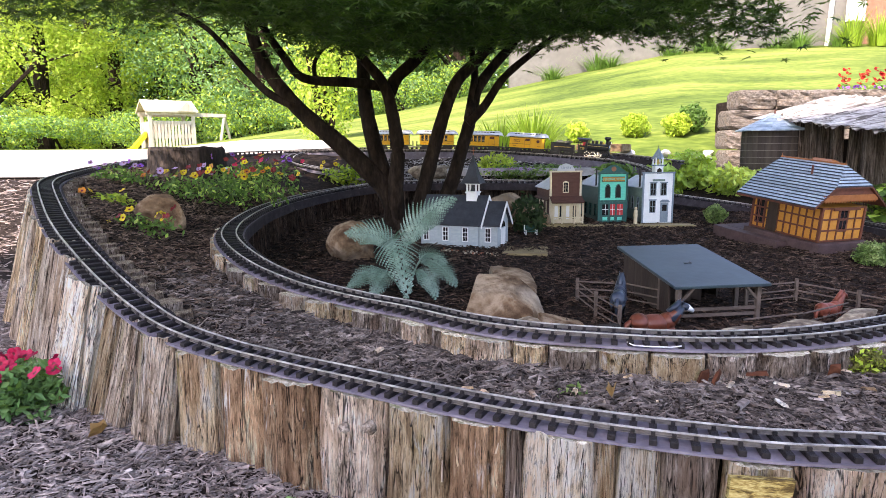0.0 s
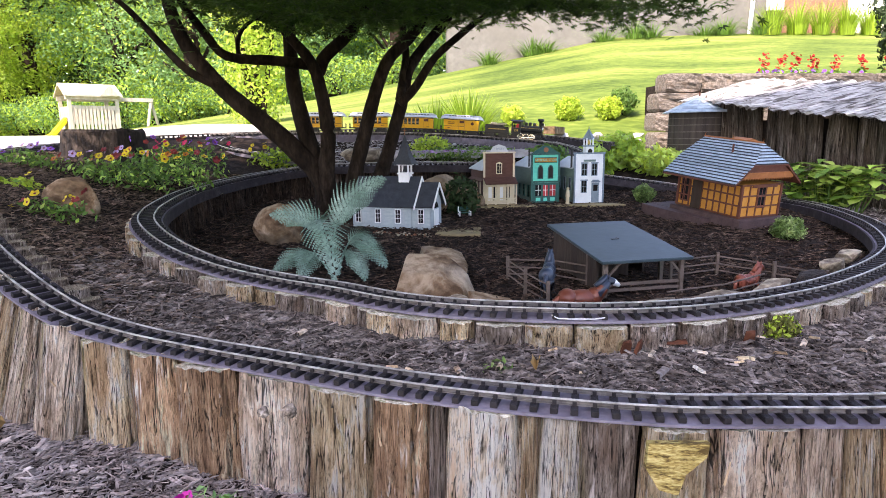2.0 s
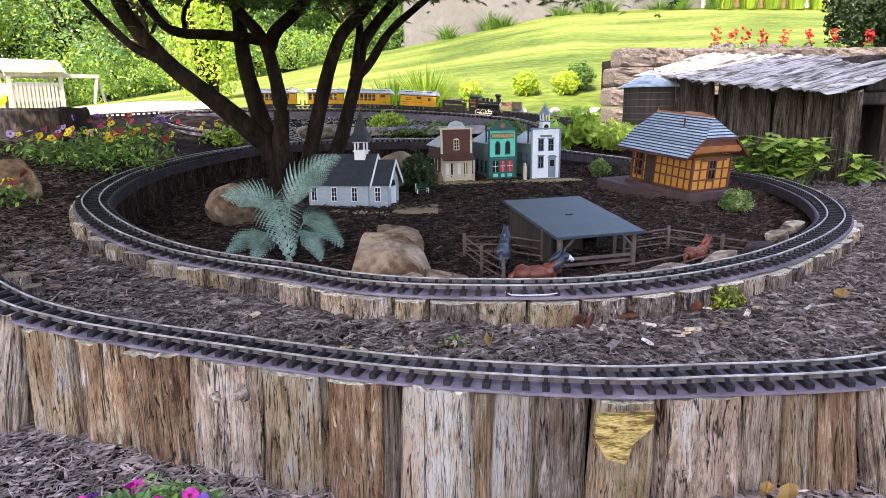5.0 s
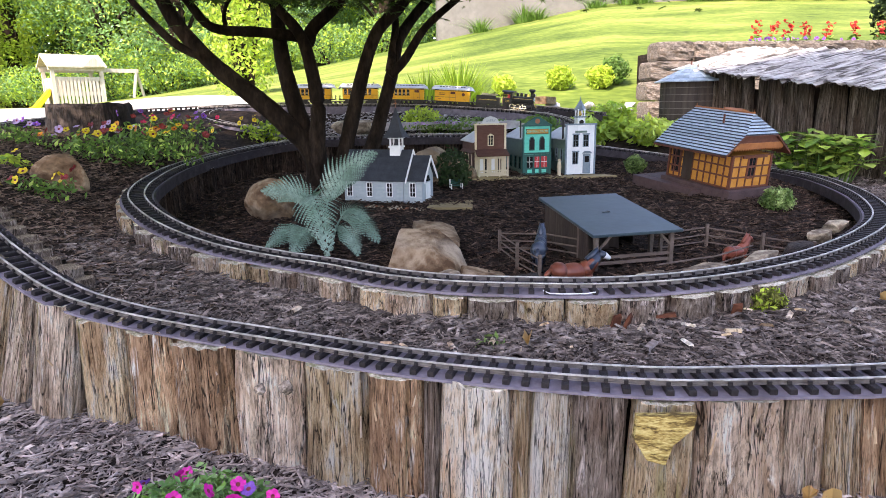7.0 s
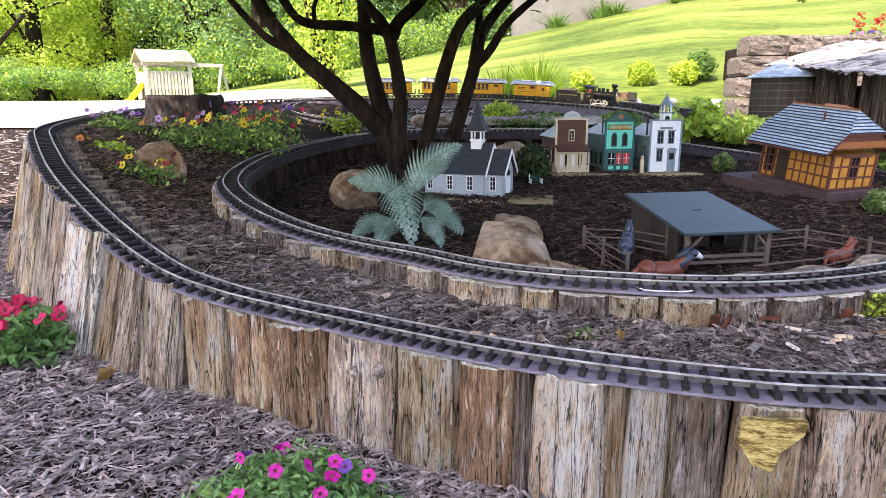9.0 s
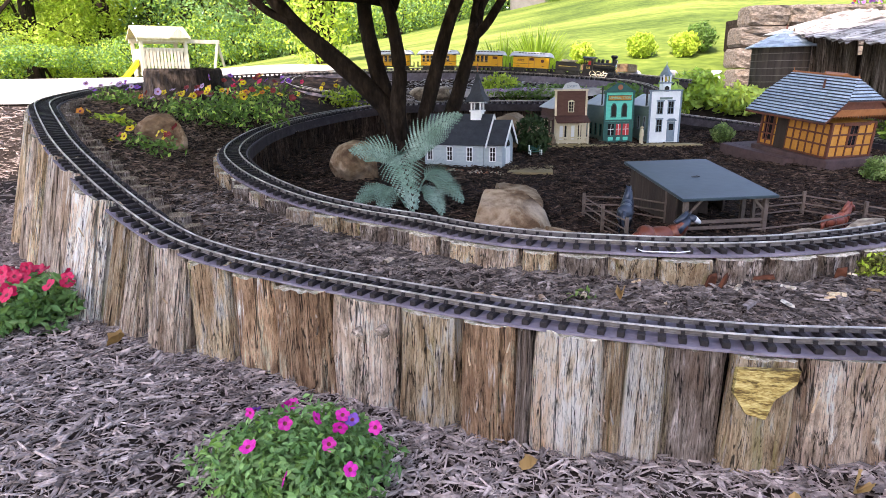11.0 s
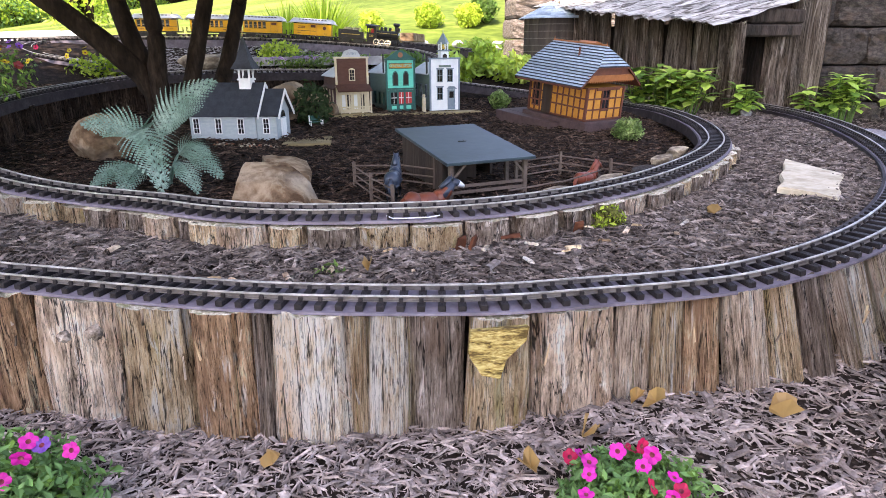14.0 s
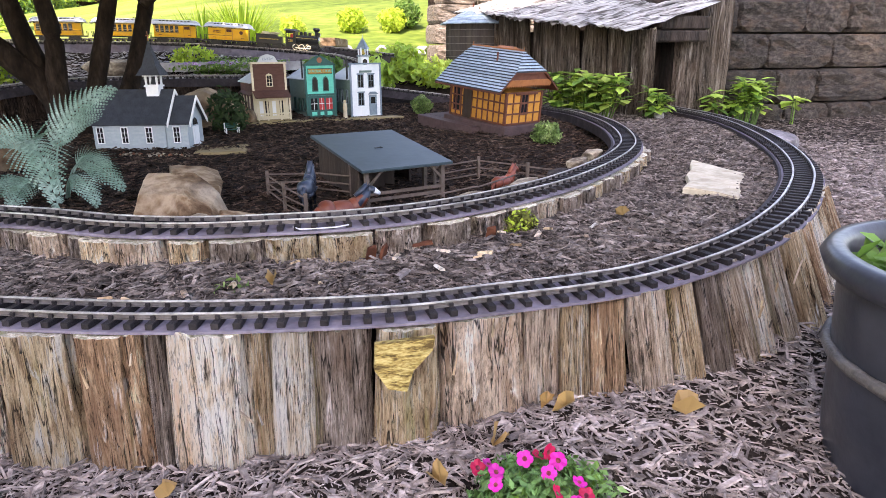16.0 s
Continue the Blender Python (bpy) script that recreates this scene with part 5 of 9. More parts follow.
    for r, z in ((0.042, 0.152), (0.024, 0.185), (0.010, 0.235), (0.0012, 0.268)):
        rows.append([bm.verts.new((tx + r * c, ym + r * q, hw + z)) for c, q in ((-1, -1), (1, -1), (1, 1), (-1, 1))])
    for a, b in zip(rows, rows[1:]):
        for k in range(4):
            bm.faces.new((a[k], a[(k + 1) % 4], b[(k + 1) % 4], b[k]))
    bm.faces.new(rows[0][::-1])
    part("spire", bm, M_DKROOF, ch)
    part("cross", boxes(((tx - 0.001, ym - 0.001, hw + 0.262), (tx + 0.001, ym + 0.001, hw + 0.300)), ((tx - 0.007, ym - 0.001, hw + 0.284), (tx + 0.007, ym + 0.001, hw + 0.287))), M_TERRA, ch)
    return ch


church(pose(0.226, 2.455, -0.003, 0, 0, -22))


def bench(m):
    t = thing("bench", "tiny green and white slatted park bench beside the church", "bench", m)
    for k in range(3):
        part("seat_slat", boxes(((-0.03, -0.008 + 0.007 * k, 0.014), (0.03, -0.003 + 0.007 * k, 0.0165))), M_DKTEAL, t)
    for k in range(3):
        part("back_slat", boxes(((-0.03, 0.013, 0.021 + 0.007 * k), (0.03, 0.0155, 0.026 + 0.007 * k))), M_DKTEAL, t)
    for x in (-0.026, 0.026):
        part("leg", boxes(((x - 0.002, -0.008, 0), (x + 0.002, -0.005, 0.022)), ((x - 0.002, 0.011, 0), (x + 0.002, 0.0135, 0.042))), M_TRIMWHITE, t)
    return t


bench(pose(0.405, 2.76, 0.026, 0, 0, 15))
solo("church_walk", boxes(((-0.02, -0.06, -0.012), (0.13, 0.06, 0.0)), bevel=0.003), M_PLANK, "short yellowish plank walk leading to the church door", "plank walk", pose(0.275, 2.43, 0.014, 0, 0, -10) @ Matrix.Diagonal((1.15, 1.5, 1, 1)))


r_peb = np.random.RandomState(4)
for k in range(46):
    u = r_peb.rand()
    x, y = 0.02 + 0.20 * u + r_peb.uniform(-0.015, 0.015), 2.455 - 0.085 * u - 0.045 * r_peb.rand()
    bm = bmesh.new()
    bmesh.ops.create_icosphere(bm, subdivisions=1, radius=0.5)
    for v in bm.verts:
        v.co *= 1 + 0.25 * noise.noise(v.co * 3 + Vector((k * 3.0, 0, 0)))
    q = r_peb.uniform(0.009, 0.018)
    solo("pebble", bm, (M_PALE_STONE, M_TERRA, M_EDGING)[k % 3], "small tan and rust pebble in front of the church", "pebble", pose(x, y, ground_z(x, y) + 0.006, 0, 0, 50 * k) @ Matrix.Diagonal((q, q * 0.8, q * 0.6, 1)), group="church pebbles", smooth=True)


def station(m):
    """Origin at the near corner of walls; the end wall runs along +x, the long wall along +y."""
    st = thing("station", "half-timbered model railway station with amber panels and shingles", "model building", m)
    W, Ln, H = 0.25, 0.36, 0.150
    part("plinth", boxes(((-0.025, -0.03, -0.085), (W + 0.025, Ln + 0.02, -0.002)), bevel=0.003), M_PLINTH, st, "plum-brown stepped base")
    part("platform", boxes(((-0.085, Ln * 0.35, -0.085), (-0.0255, Ln + 0.15, -0.022)), bevel=0.003), M_PLINTH, st, "plum-brown platform")
    part("platform_end", boxes(((-0.0255, Ln + 0.0205, -0.085), (W, Ln + 0.15, -0.022)), bevel=0.003), M_PLINTH, st, "plum-brown platform")
    part("wall_core", boxes(((0, 0, 0), (W, Ln, H))), M_ORANGE, st)

    def timbers(n, x0, x1, rows, m):
        for k in range(n + 1):
            x, e = x0 + (x1 - x0) * k / n, 0.0055 if k in (0, n) else 0.003
            part("post", box(bmesh.new(), (x - e, -0.006 if k in (0, n) else -0.004, 0), (x + e, 0.0, H), m), M_RUST, st)
        for z in rows:
            part("rail", box(bmesh.new(), (x0, -0.0045, z - 0.0035), (x1, 0.0, z + 0.0035), m), M_RUST, st)

    timbers(5, 0, W, (0.004, 0.05, 0.098, H - 0.004), Matrix())
    timbers(10, -Ln, 0, (0.004, 0.055, 0.10, H - 0.004), SIDE_L)
    window(st, 0.105, 0.148, 0.048, 0.138, -0.002, M_RUST, (1, 1))
    window(st, -0.335, -0.295, 0.03, 0.135, -0.002, M_RUST, (1, 0), m=SIDE_L)
    part("side_door", box(bmesh.new(), (-0.272, -0.006, 0.0), (-0.216, 0.0, 0.138), SIDE_L), M_DKWOOD, st, "dark open doorway")
    # roof with clipped gables, laid in courses of shingles
    o, oe = 0.085, 0.032
    xm, zr, ze = W / 2, H + 0.176, H + 0.006
    yr0, yr1 = 0.030, Ln - 0.005
    zc = H + 0.090
    fc = (zr - zc) / (zr - ze)
    hc = (xm + o) * fc
    C = Matrix()
    bm = bmesh.new()
    quads = []
    for sgn in (-1, 1):
        quads.append([(xm + sgn * (xm + o), -oe, ze), (xm + sgn * (xm + o), Ln + oe, ze), (xm + sgn * hc, Ln + oe, zc), (xm, yr1, zr), (xm, yr0, zr), (xm + sgn * hc, -oe, zc)])
    for q in quads:
        vs = [bm.verts.new(v) for v in q]
        lower = [bm.verts.new((v[0], v[1], v[2] - 0.008)) for v in q]
        bm.faces.new(vs)
        bm.faces.new(lower[::-1])
        for k in range(6):
            bm.faces.new((vs[k], vs[(k + 1) % 6], lower[(k + 1) % 6], lower[k]))
    for ye, yr in ((-oe, yr0), (Ln + oe, yr1)):
        bm.faces.new([bm.verts.new(v) for v in ((xm - hc, ye, zc), (xm + hc, ye, zc), (xm, yr, zr))])
        prism(bm, [(xm - hc, zc - 0.001), (xm + hc, zc - 0.001), (xm + hc, zc - 0.007), (xm - hc, zc - 0.007)], ye, ye + 0.006, XZ)
    part("roof_deck", bm, M_RUST, st)
    n = 15
    for sgn in (-1, 1):
        for k in range(n):
            f0, f1 = k / n, (k + 1) / n
            za, zb = ze + (zr - ze) * f0, ze + (zr - ze) * f1
            xa, xb = xm + sgn * (xm + o) * (1 - f0), xm + sgn * (xm + o) * (1 - f1)

            def ends(z):
                u = 0 if z <= zc else (z - zc) / (zr - zc)
                return -oe + (yr0 + oe) * u, Ln + oe - (Ln + oe - yr1) * u
            bm = bmesh.new()
            (a0, a1), (b0, b1) = ends(za), ends(zb)
            lift = 0.0062
            vs = [bm.verts.new(v) for v in ((xa, a0, za + lift), (xa, a1, za + lift), (xb, b1, zb + 0.001), (xb, b0, zb + 0.001), (xa, a0, za), (xa, a1, za))]
            bm.faces.new((vs[0], vs[1], vs[2], vs[3]))
            bm.faces.new((vs[4], vs[5], vs[1], vs[0])).material_index = 1
            part("shingle_course", bm, [M_SHINGLE, M_DKROOF], st)
    for ye, yr, sg in ((-oe, yr0, 1), (Ln + oe, yr1, -1)):
        for k in range(7):
            f0, f1 = k / 7, (k + 1) / 7
            bm = bmesh.new()
            za, zb = zc + (zr - zc) * f0, zc + (zr - zc) * f1
            ya, yb = ye + (yr - ye) * f0, ye + (yr - ye) * f1
            ha, hb = hc * (1 - f0), hc * (1 - f1)
            vs = [bm.verts.new(v) for v in ((xm - ha, ya, za + 0.006), (xm + ha, ya, za + 0.006), (xm + hb, yb, zb + 0.001), (xm - hb, yb, zb + 0.001), (xm - ha, ya, za), (xm + ha, ya, za))]
            bm.faces.new((vs[0], vs[1], vs[2], vs[3]))
            bm.faces.new((vs[4], vs[5], vs[1], vs[0])).material_index = 1
            part("shingle_course", bm, [M_SHINGLE, M_DKROOF], st)
    ye = -oe + 0.010
    f_at = lambda z: (xm + o) * (zr - z) / (zr - ze)
    zl = H + 0.034
    part("gable_panel", prism(bmesh.new(), [(xm - f_at(zl) + 0.012, zl), (xm + f_at(zl) - 0.012, zl), (xm + hc - 0.006, zc - 0.008), (xm - hc + 0.006, zc - 0.008)], ye, ye + 0.005, XZ), M_RUST, st)
    part("gable_band", boxes(((xm - f_at(zl) + 0.016, ye - 0.003, zl - 0.004), (xm + f_at(zl) - 0.016, ye - 0.0005, zl + 0.022))), M_RIDGE, st, "orange carved band")
    bm = bmesh.new()
    for k in range(20):
        x = xm + (f_at(zl) - 0.02) * ((k + 0.5) / 10 - 1)
        prism(bm, [(x - 0.004, zl - 0.003), (x + 0.004, zl - 0.003), (x, zl - 0.013)], ye - 0.002, ye + 0.003, XZ)
    part("scalloped_trim", bm, M_RIDGE, st)
    part("name_board", boxes(((0.055, -0.012, H - 0.014), (W - 0.04, -0.006, H - 0.002))), M_RUST, st, "rust-brown name board")
    part("ridge_cap", boxes(((xm - 0.004, yr0 - 0.004, zr), (xm + 0.004, yr1 + 0.004, zr + 0.007))), M_RIDGE, st)
    for y in (yr0, (yr0 + yr1) / 2, yr1):
        part("finial", cyl(bmesh.new(), (xm, y, zr), (xm, y, zr + 0.020), 0.0025, 0.001, n=6), M_RIDGE, st)
    part("dormer_ridge", prism(bmesh.new(), [(xm, zr - 0.004), (xm + 0.10, zr - 0.004), (xm + 0.05, zr + 0.012)], Ln * 0.35, Ln * 0.62, XZ), M_RIDGE, st)
    part("chimney_pipe", cyl(bmesh.new(), (xm - 0.065, 0.13, H + 0.06), (xm - 0.065, 0.13, H + 0.165), 0.0045, n=8), M_RUST, st, "thin dark stove pipe")
    part("roof_vent", boxes(((xm - 0.115, 0.25, H + 0.045), (xm - 0.095, 0.275, H + 0.062))), M_BLUEGREY, st)
    return st


station(pose(1.43, 2.345, 0.046, 5.5, 0, 20) @ Matrix.Scale(0.885, 4))


def barn(m):
    """Open-fronted field shelter; origin at the ground below the middle."""
    b = thing("field_shelter", "open-fronted dark model horse shelter with a blue-green roof", "model building", m)
    w, d, slope, mid = 0.235, 0.37, 0.135, 0.110
    R = Matrix.Translation((0, 0, mid)) @ Matrix.Rotation(slope, 4, 'X')
    under = lambda y: mid + y * math.tan(slope) - 0.0052
    part("roof", box(bmesh.new(), (-w / 2 - 0.016, -d / 2, -0.004), (w / 2 + 0.016, d / 2, 0.004), R, bevel=0.001), M_BARNROOF, b, "flat blue-green roof")
    part("roof_mark", box(box(bmesh.new(), (-0.012, -0.003, 0.0042), (0.012, 0.001, 0.0062), R), (0.008, 0.0012, 0.0042), (0.012, 0.010, 0.0062), R), M_BLACK, b)
    y0, y1 = -d / 2 + 0.035, d / 2 - 0.02
    part("side_wall", prism(bmesh.new(), [(y0 + 0.03, -0.03), (y1, -0.03), (y1, under(y1)), (y0 + 0.03, under(y0 + 0.03))], -w / 2, -w / 2 + 0.006, YZ), M_DKWOOD, b)
    part("side_wall", prism(bmesh.new(), [(0.03, -0.03), (y1, -0.03), (y1, under(y1)), (0.03, under(0.03))], w / 2 - 0.006, w / 2, YZ), M_DKWOOD, b)
    part("back_wall", boxes(((-w / 2 + 0.006, y1 - 0.006, -0.03), (w / 2 - 0.006, y1, under(y1) - 0.002))), M_DKWOOD, b)
    part("stall_wall", boxes(((-w / 2 + 0.006, 0.0, -0.03), (w / 2 - 0.07, 0.006, under(0.0) - 0.004))), M_DKWOOD, b)
    for x in (-w / 2 + 0.005, w / 2 - 0.006):
        for y in (y0 - 0.012, y0 + 0.085):
            part("post", boxes(((x - 0.0055, y - 0.0055, -0.03), (x + 0.0055, y + 0.0055, under(y) - 0.001))), M_FENCE, b)
    zt = under(y0 - 0.012)
    part("brace", box(bmesh.new(), (-0.028, -0.003, -0.003), (0.028, 0.003, 0.003), Matrix.Translation((-w / 2 + 0.028, y0 - 0.012, zt - 0.024)) @ Matrix.Rotation(-0.8, 4, 'Y')), M_FENCE, b)
    part("brace", box(bmesh.new(), (-0.022, -0.003, -0.003), (0.022, 0.003, 0.003), Matrix.Translation((w / 2 - 0.026, y0 - 0.012, zt - 0.020)) @ Matrix.Rotation(0.8, 4, 'Y')), M_FENCE, b)
    for z in (0.006, 0.022):
        part("bottom_rail", boxes(((-w / 2 + 0.011, y0 - 0.015, z - 0.004), (w / 2 - 0.012, y0 - 0.009, z + 0.004))), M_FENCE, b)
    return b


barn(pose(0.71, 1.749, -0.035, 0, 0, 8))


def fence(name, label, pts, h=0.07):
    f = thing(name, label, "model fence", group="paddock fence")
    P = [Vector((x, y, ground_z(x, y))) for x, y in pts]
    for k, p in enumerate(P):
        part("fence_post", boxes(((p.x - 0.004, p.y - 0.004, p.z - 0.02), (p.x + 0.004, p.y + 0.004, p.z + h))), M_FENCE, f)
    for a, b in zip(P, P[1:]):
        for z in (0.016, 0.036, 0.058):
            part("fence_rail", cyl(bmesh.new(), a + Vector((0, 0, z)), b + Vector((0, 0, z + 0.002)), 0.0023, n=6), M_FENCE, f)
    return f


fence("paddock_fence", "greyish brown rail fence beside the horse shelter", [(0.62, 1.66), (0.52, 1.74), (0.40, 1.76), (0.42, 1.62), (0.45, 1.50)])
fence("paddock_fence", "low greyish brown rail fence around a paddock", [(0.86, 1.70), (1.02, 1.74), (1.12, 1.62), (1.20, 1.52)])
fence("paddock_fence", "low greyish brown rail fence beside the track", [(0.72, 1.42), (0.88, 1.46), (1.04, 1.54)], 0.045)


def horse(m, body, mane, blaze, label, pose_head=1.0):
    bm = bmesh.new()

    def ball(c, r, sc):
        bmesh.ops.create_uvsphere(bm, u_segments=14, v_segments=10, radius=r, matrix=Matrix.Translation(c) @ Matrix.Diagonal((*sc, 1)))
    ball((0, 0, 0.062), 0.024, (1.9, 0.85, 0.95))
    ball((0.034, 0, 0.066), 0.021, (1, 0.9, 1.1))
    ball((-0.036, 0, 0.066), 0.023, (1, 0.95, 1.0))
    tube(bm, [(0.040, 0, 0.070), (0.058, 0, 0.090), (0.070, 0, 0.108)], [0.019, 0.014, 0.010], 10)
    tube(bm, [(0.066, 0, 0.108), (0.082, 0, 0.103), (0.098, 0, 0.092)], [0.011, 0.010, 0.006], 10)
    for sy in (-1, 1):
        tube(bm, [(0.068, sy * 0.005, 0.114), (0.070, sy * 0.006, 0.124)], [0.003, 0.0008], 5)
        for x in (0.036, -0.040):
            tube(bm, [(x, sy * 0.012, 0.055), (x + 0.002, sy * 0.012, 0.028), (x - 0.001, sy * 0.012, 0.004), (x + 0.003, sy * 0.012, 0.0)], [0.011, 0.006, 0.005, 0.008], 8)
    tube(bm, [(-0.056, 0, 0.072), (-0.068, 0, 0.058), (-0.070, 0, 0.030)], [0.005, 0.007, 0.003], 8)
    n0 = len(bm.faces)
    tube(bm, [(0.036, 0, 0.092), (0.052, 0, 0.104), (0.066, 0, 0.119)], [0.006, 0.008, 0.006], 6)
    bm.faces.ensure_lookup_table()
    for f in bm.faces[n0:]:
        f.material_index = 1
    for f in bm.faces[:n0]:
        c = f.calc_center_median()
        if mane is not body and c.x > 0.045 and c.z > 0.08:
            f.material_index = 1
        if blaze and c.x > 0.082:
            f.material_index = 2
    return solo("horse_figurine", bm, [body, mane, M_TRIMWHITE], label, "horse figurine", m, "toy horses", smooth=True)


horse(pose(0.475, 1.60, -0.045, 0, 0, 70) @ Matrix.Diagonal((0.95, 0.95, 0.95, 1)), M_HORSE_DARK, M_HORSE_DARK, False, "glossy blue-black toy horse standing by the fence")
horse(pose(0.535, 1.50, -0.085, 0, 0, 4) @ Matrix.Diagonal((1.0, 1.45, 0.95, 1)), M_HORSE_BROWN, M_HORSE_DARK, True, "glossy bay toy horse with dark mane and white face")
horse(pose(1.03, 1.60, -0.072, 0, 0, 25) @ Matrix.Diagonal((0.72, 0.9, 0.82, 1)), M_HORSE_RED, M_HORSE_RED, False, "chestnut toy horse behind the low rail")


# ---------------------------------------------------------------- stones
def stone(name, label, m, size, mat, seed, cut=0.0, sub=3, category="rock", flat=False, group=""):
    bm = bmesh.new()
    bmesh.ops.create_icosphere(bm, subdivisions=sub, radius=0.5)
    rr = np.random.RandomState(seed)
    planes = [(Vector(rr.normal(size=3)).normalized(), rr.uniform(0.26, 0.40)) for _ in range(9)]
    for v in bm.verts:
        for nrm, d in planes:
            e = v.co.dot(nrm) - d
            if e > 0:
                v.co -= nrm * e * 0.92
        v.co *= 1 + 0.06 * noise.noise(v.co * 4 + Vector((seed, 0, 0))) + 0.03 * noise.noise(v.co * 11 + Vector((seed, 3, 0)))
        if flat:
            v.co.z = max(min(v.co.z, 0.22), -0.3)
        v.co = Vector([v.co[k] * size[k] for k in range(3)])
    return solo(name, bm, mat, label, category, m, group=group, smooth=False)




def hull_rock(name, label, m, pts, mat, seed):
    """An angular rock: the hull of a few corners, its faces broken up and roughened."""
    bm = bmesh.new()
    for p in pts:
        bm.verts.new(p)
    res = bmesh.ops.convex_hull(bm, input=bm.verts[:])
    bmesh.ops.delete(bm, geom=[v for v in res["geom_interior"] if isinstance(v, bmesh.types.BMVert)], context='VERTS')
    bmesh.ops.bevel(bm, geom=bm.edges[:], offset=0.003, segments=1, affect='EDGES')
    bmesh.ops.triangulate(bm, faces=bm.faces[:])
    for _ in range(2):
        bmesh.ops.subdivide_edges(bm, edges=[e for e in bm.edges if e.calc_length() > 0.016], cuts=1, use_grid_fill=True)
        bmesh.ops.triangulate(bm, faces=bm.faces[:])
    for v in bm.verts:
        n = v.normal if v.normal.length > 0 else Vector((0, 0, 1))
        v.co += v.co.normalized() * (0.0028 * noise.noise(v.co * 16 + Vector((seed, 0, 0))) + 0.0028 * noise.noise(v.co * 45 + Vector((0, seed, 0))))
    return solo(name, bm, mat, label, "rock", m)


hull_rock("boulder", "large angular tan sandstone boulder beside the inner track", pose(0.185, 1.63, -0.070), [(-0.130, -0.05, 0), (-0.105, 0.09, 0), (-0.01, -0.12, 0), (0.055, -0.12, 0), (0.115, -0.03, 0), (0.09, 0.1, 0),
          (-0.095, -0.01, 0.098), (-0.075, 0.09, 0.128), (0.035, 0.09, 0.124), (0.080, -0.005, 0.088), (0.052, -0.085, 0.066), (-0.005, -0.060, 0.096)], M_STONE, 3)
hull_rock("boulder", "low wedge-shaped tan sandstone beside the large boulder", pose(0.315, 1.555, -0.070, 0, 0, 10), [(-0.06, -0.04, 0), (0.075, -0.035, 0), (0.07, 0.03, 0), (-0.06, 0.04, 0), (-0.055, -0.02, 0.050), (-0.05, 0.03, 0.055), (0.065, -0.02, 0.022), (0.06, 0.02, 0.028)], M_STONE, 9)
stone("flat_stone", "flat tan stone below the plank walk", pose(0.225, 1.87, 0.005, 8, 0, 20), (0.17, 0.34, 0.12), M_STONE, 13, flat=True)
stone("rounded_boulder", "rounded tan boulder in the shade behind the fern", pose(-0.325, 2.34, 0.040, 0, 0, 20), (0.205, 0.19, 0.20), M_STONE, 14, sub=4)
stone("back_boulder", "broad brown boulder behind the church", pose(0.36, 2.99, 0.08, 0, 0, 10), (0.36, 0.2, 0.24), M_STONE, 15, sub=4)
stone("bed_boulder", "rounded tan boulder among the bedding flowers", pose(-1.00, 2.25, 0.165, 0, 0, 0), (0.19, 0.17, 0.17), M_STONE, 16, sub=4)
stone("upper_boulder", "brown boulder below the upper track", pose(-0.04, 3.64, 0.265, 0, 0, 0), (0.30, 0.18, 0.12), M_EDGING, 17, sub=4)


def slab(name, label, outline, z, th, mat, tilt=(0, 0), category="flagstone"):
    bm = bmesh.new()
    cxm, cym = sum(p[0] for p in outline) / len(outline), sum(p[1] for p in outline) / len(outline)
    rr = np.random.RandomState(len(outline))
    pts = []
    n = len(outline)
    for k in range(n):
        a, b = outline[k], outline[(k + 1) % n]
        for u in (0, 0.2, 0.4, 0.6, 0.8):
            pts.append((a[0] + (b[0] - a[0]) * u - cxm + rr.normal(0, 0.004), a[1] + (b[1] - a[1]) * u - cym + rr.normal(0, 0.004)))
    prism(bm, pts, -th, 0.0)
    prism(bm, [(x * 0.97, y * 0.97) for x, y in pts], 0.0, 0.003)
    return solo(name, bm, mat, label, category, pose(cxm, cym, z, tilt[0], tilt[1], 0))


slab("flagstone", "pale buff flagstone lying on the mulch", [(1.60, 1.475), (1.555, 1.24), (1.315, 1.034), (1.285, 1.17)], 0.022, 0.012, M_PALE_STONE)
for k, (x, y, sx, tone) in enumerate(((0.50, 1.275, 0.13, 0), (0.635, 1.285, 0.12, 1), (0.80, 1.335, 0.19, 1), (0.985, 1.415, 0.17, 1), (1.15, 1.52, 0.13, 0), (1.31, 1.640, 0.09, 1), (1.445, 1.765, 0.085, 1), (0.36, 1.31, 0.16, 0), (0.20, 1.36, 0.15, 1))):
    stone("edging_stone", "flat grey-brown edging stone with a pale chipped rim" if tone else "flat dark edging stone lining the inner track", pose(x, y, 0.008 if tone else 0.002, -12, 0, 12 + 9 * k), (sx, 0.085, 0.060), M_EDGING if tone else M_STUMP, 40 + k, sub=3, flat=True, group="edging stones")
for k, (x, y, s) in enumerate(((2.13, 2.66, 0.13), (2.34, 2.47, 0.10), (2.53, 1.99, 0.30), (2.40, 1.25, 0.2))):
    stone("loose_stone", "pale grey quartz stone lying on the mulch", pose(x, y, ground_z(x, y) + s * 0.12, 0, 0, 40 * k), (s, s * 0.7, s * 0.42), M_LOOSE, 60 + k, sub=3, group="loose stones")
for k in range(26):
    x, y = 1.25 + 0.9 * rng.rand(), 4.35 + 0.7 * rng.rand()
    s = rng.uniform(0.05, 0.16)
    stone("river_stone", "pale rounded grey stone beside the lawn", pose(x + 0.4 * rng.rand(), y, ground_z(x, y) + s * 0.2, 0, 0, rng.uniform(0, 180)), (s, s * 0.8, s * 0.55), M_GREY_STONE, 80 + k, sub=2, group="river stones")
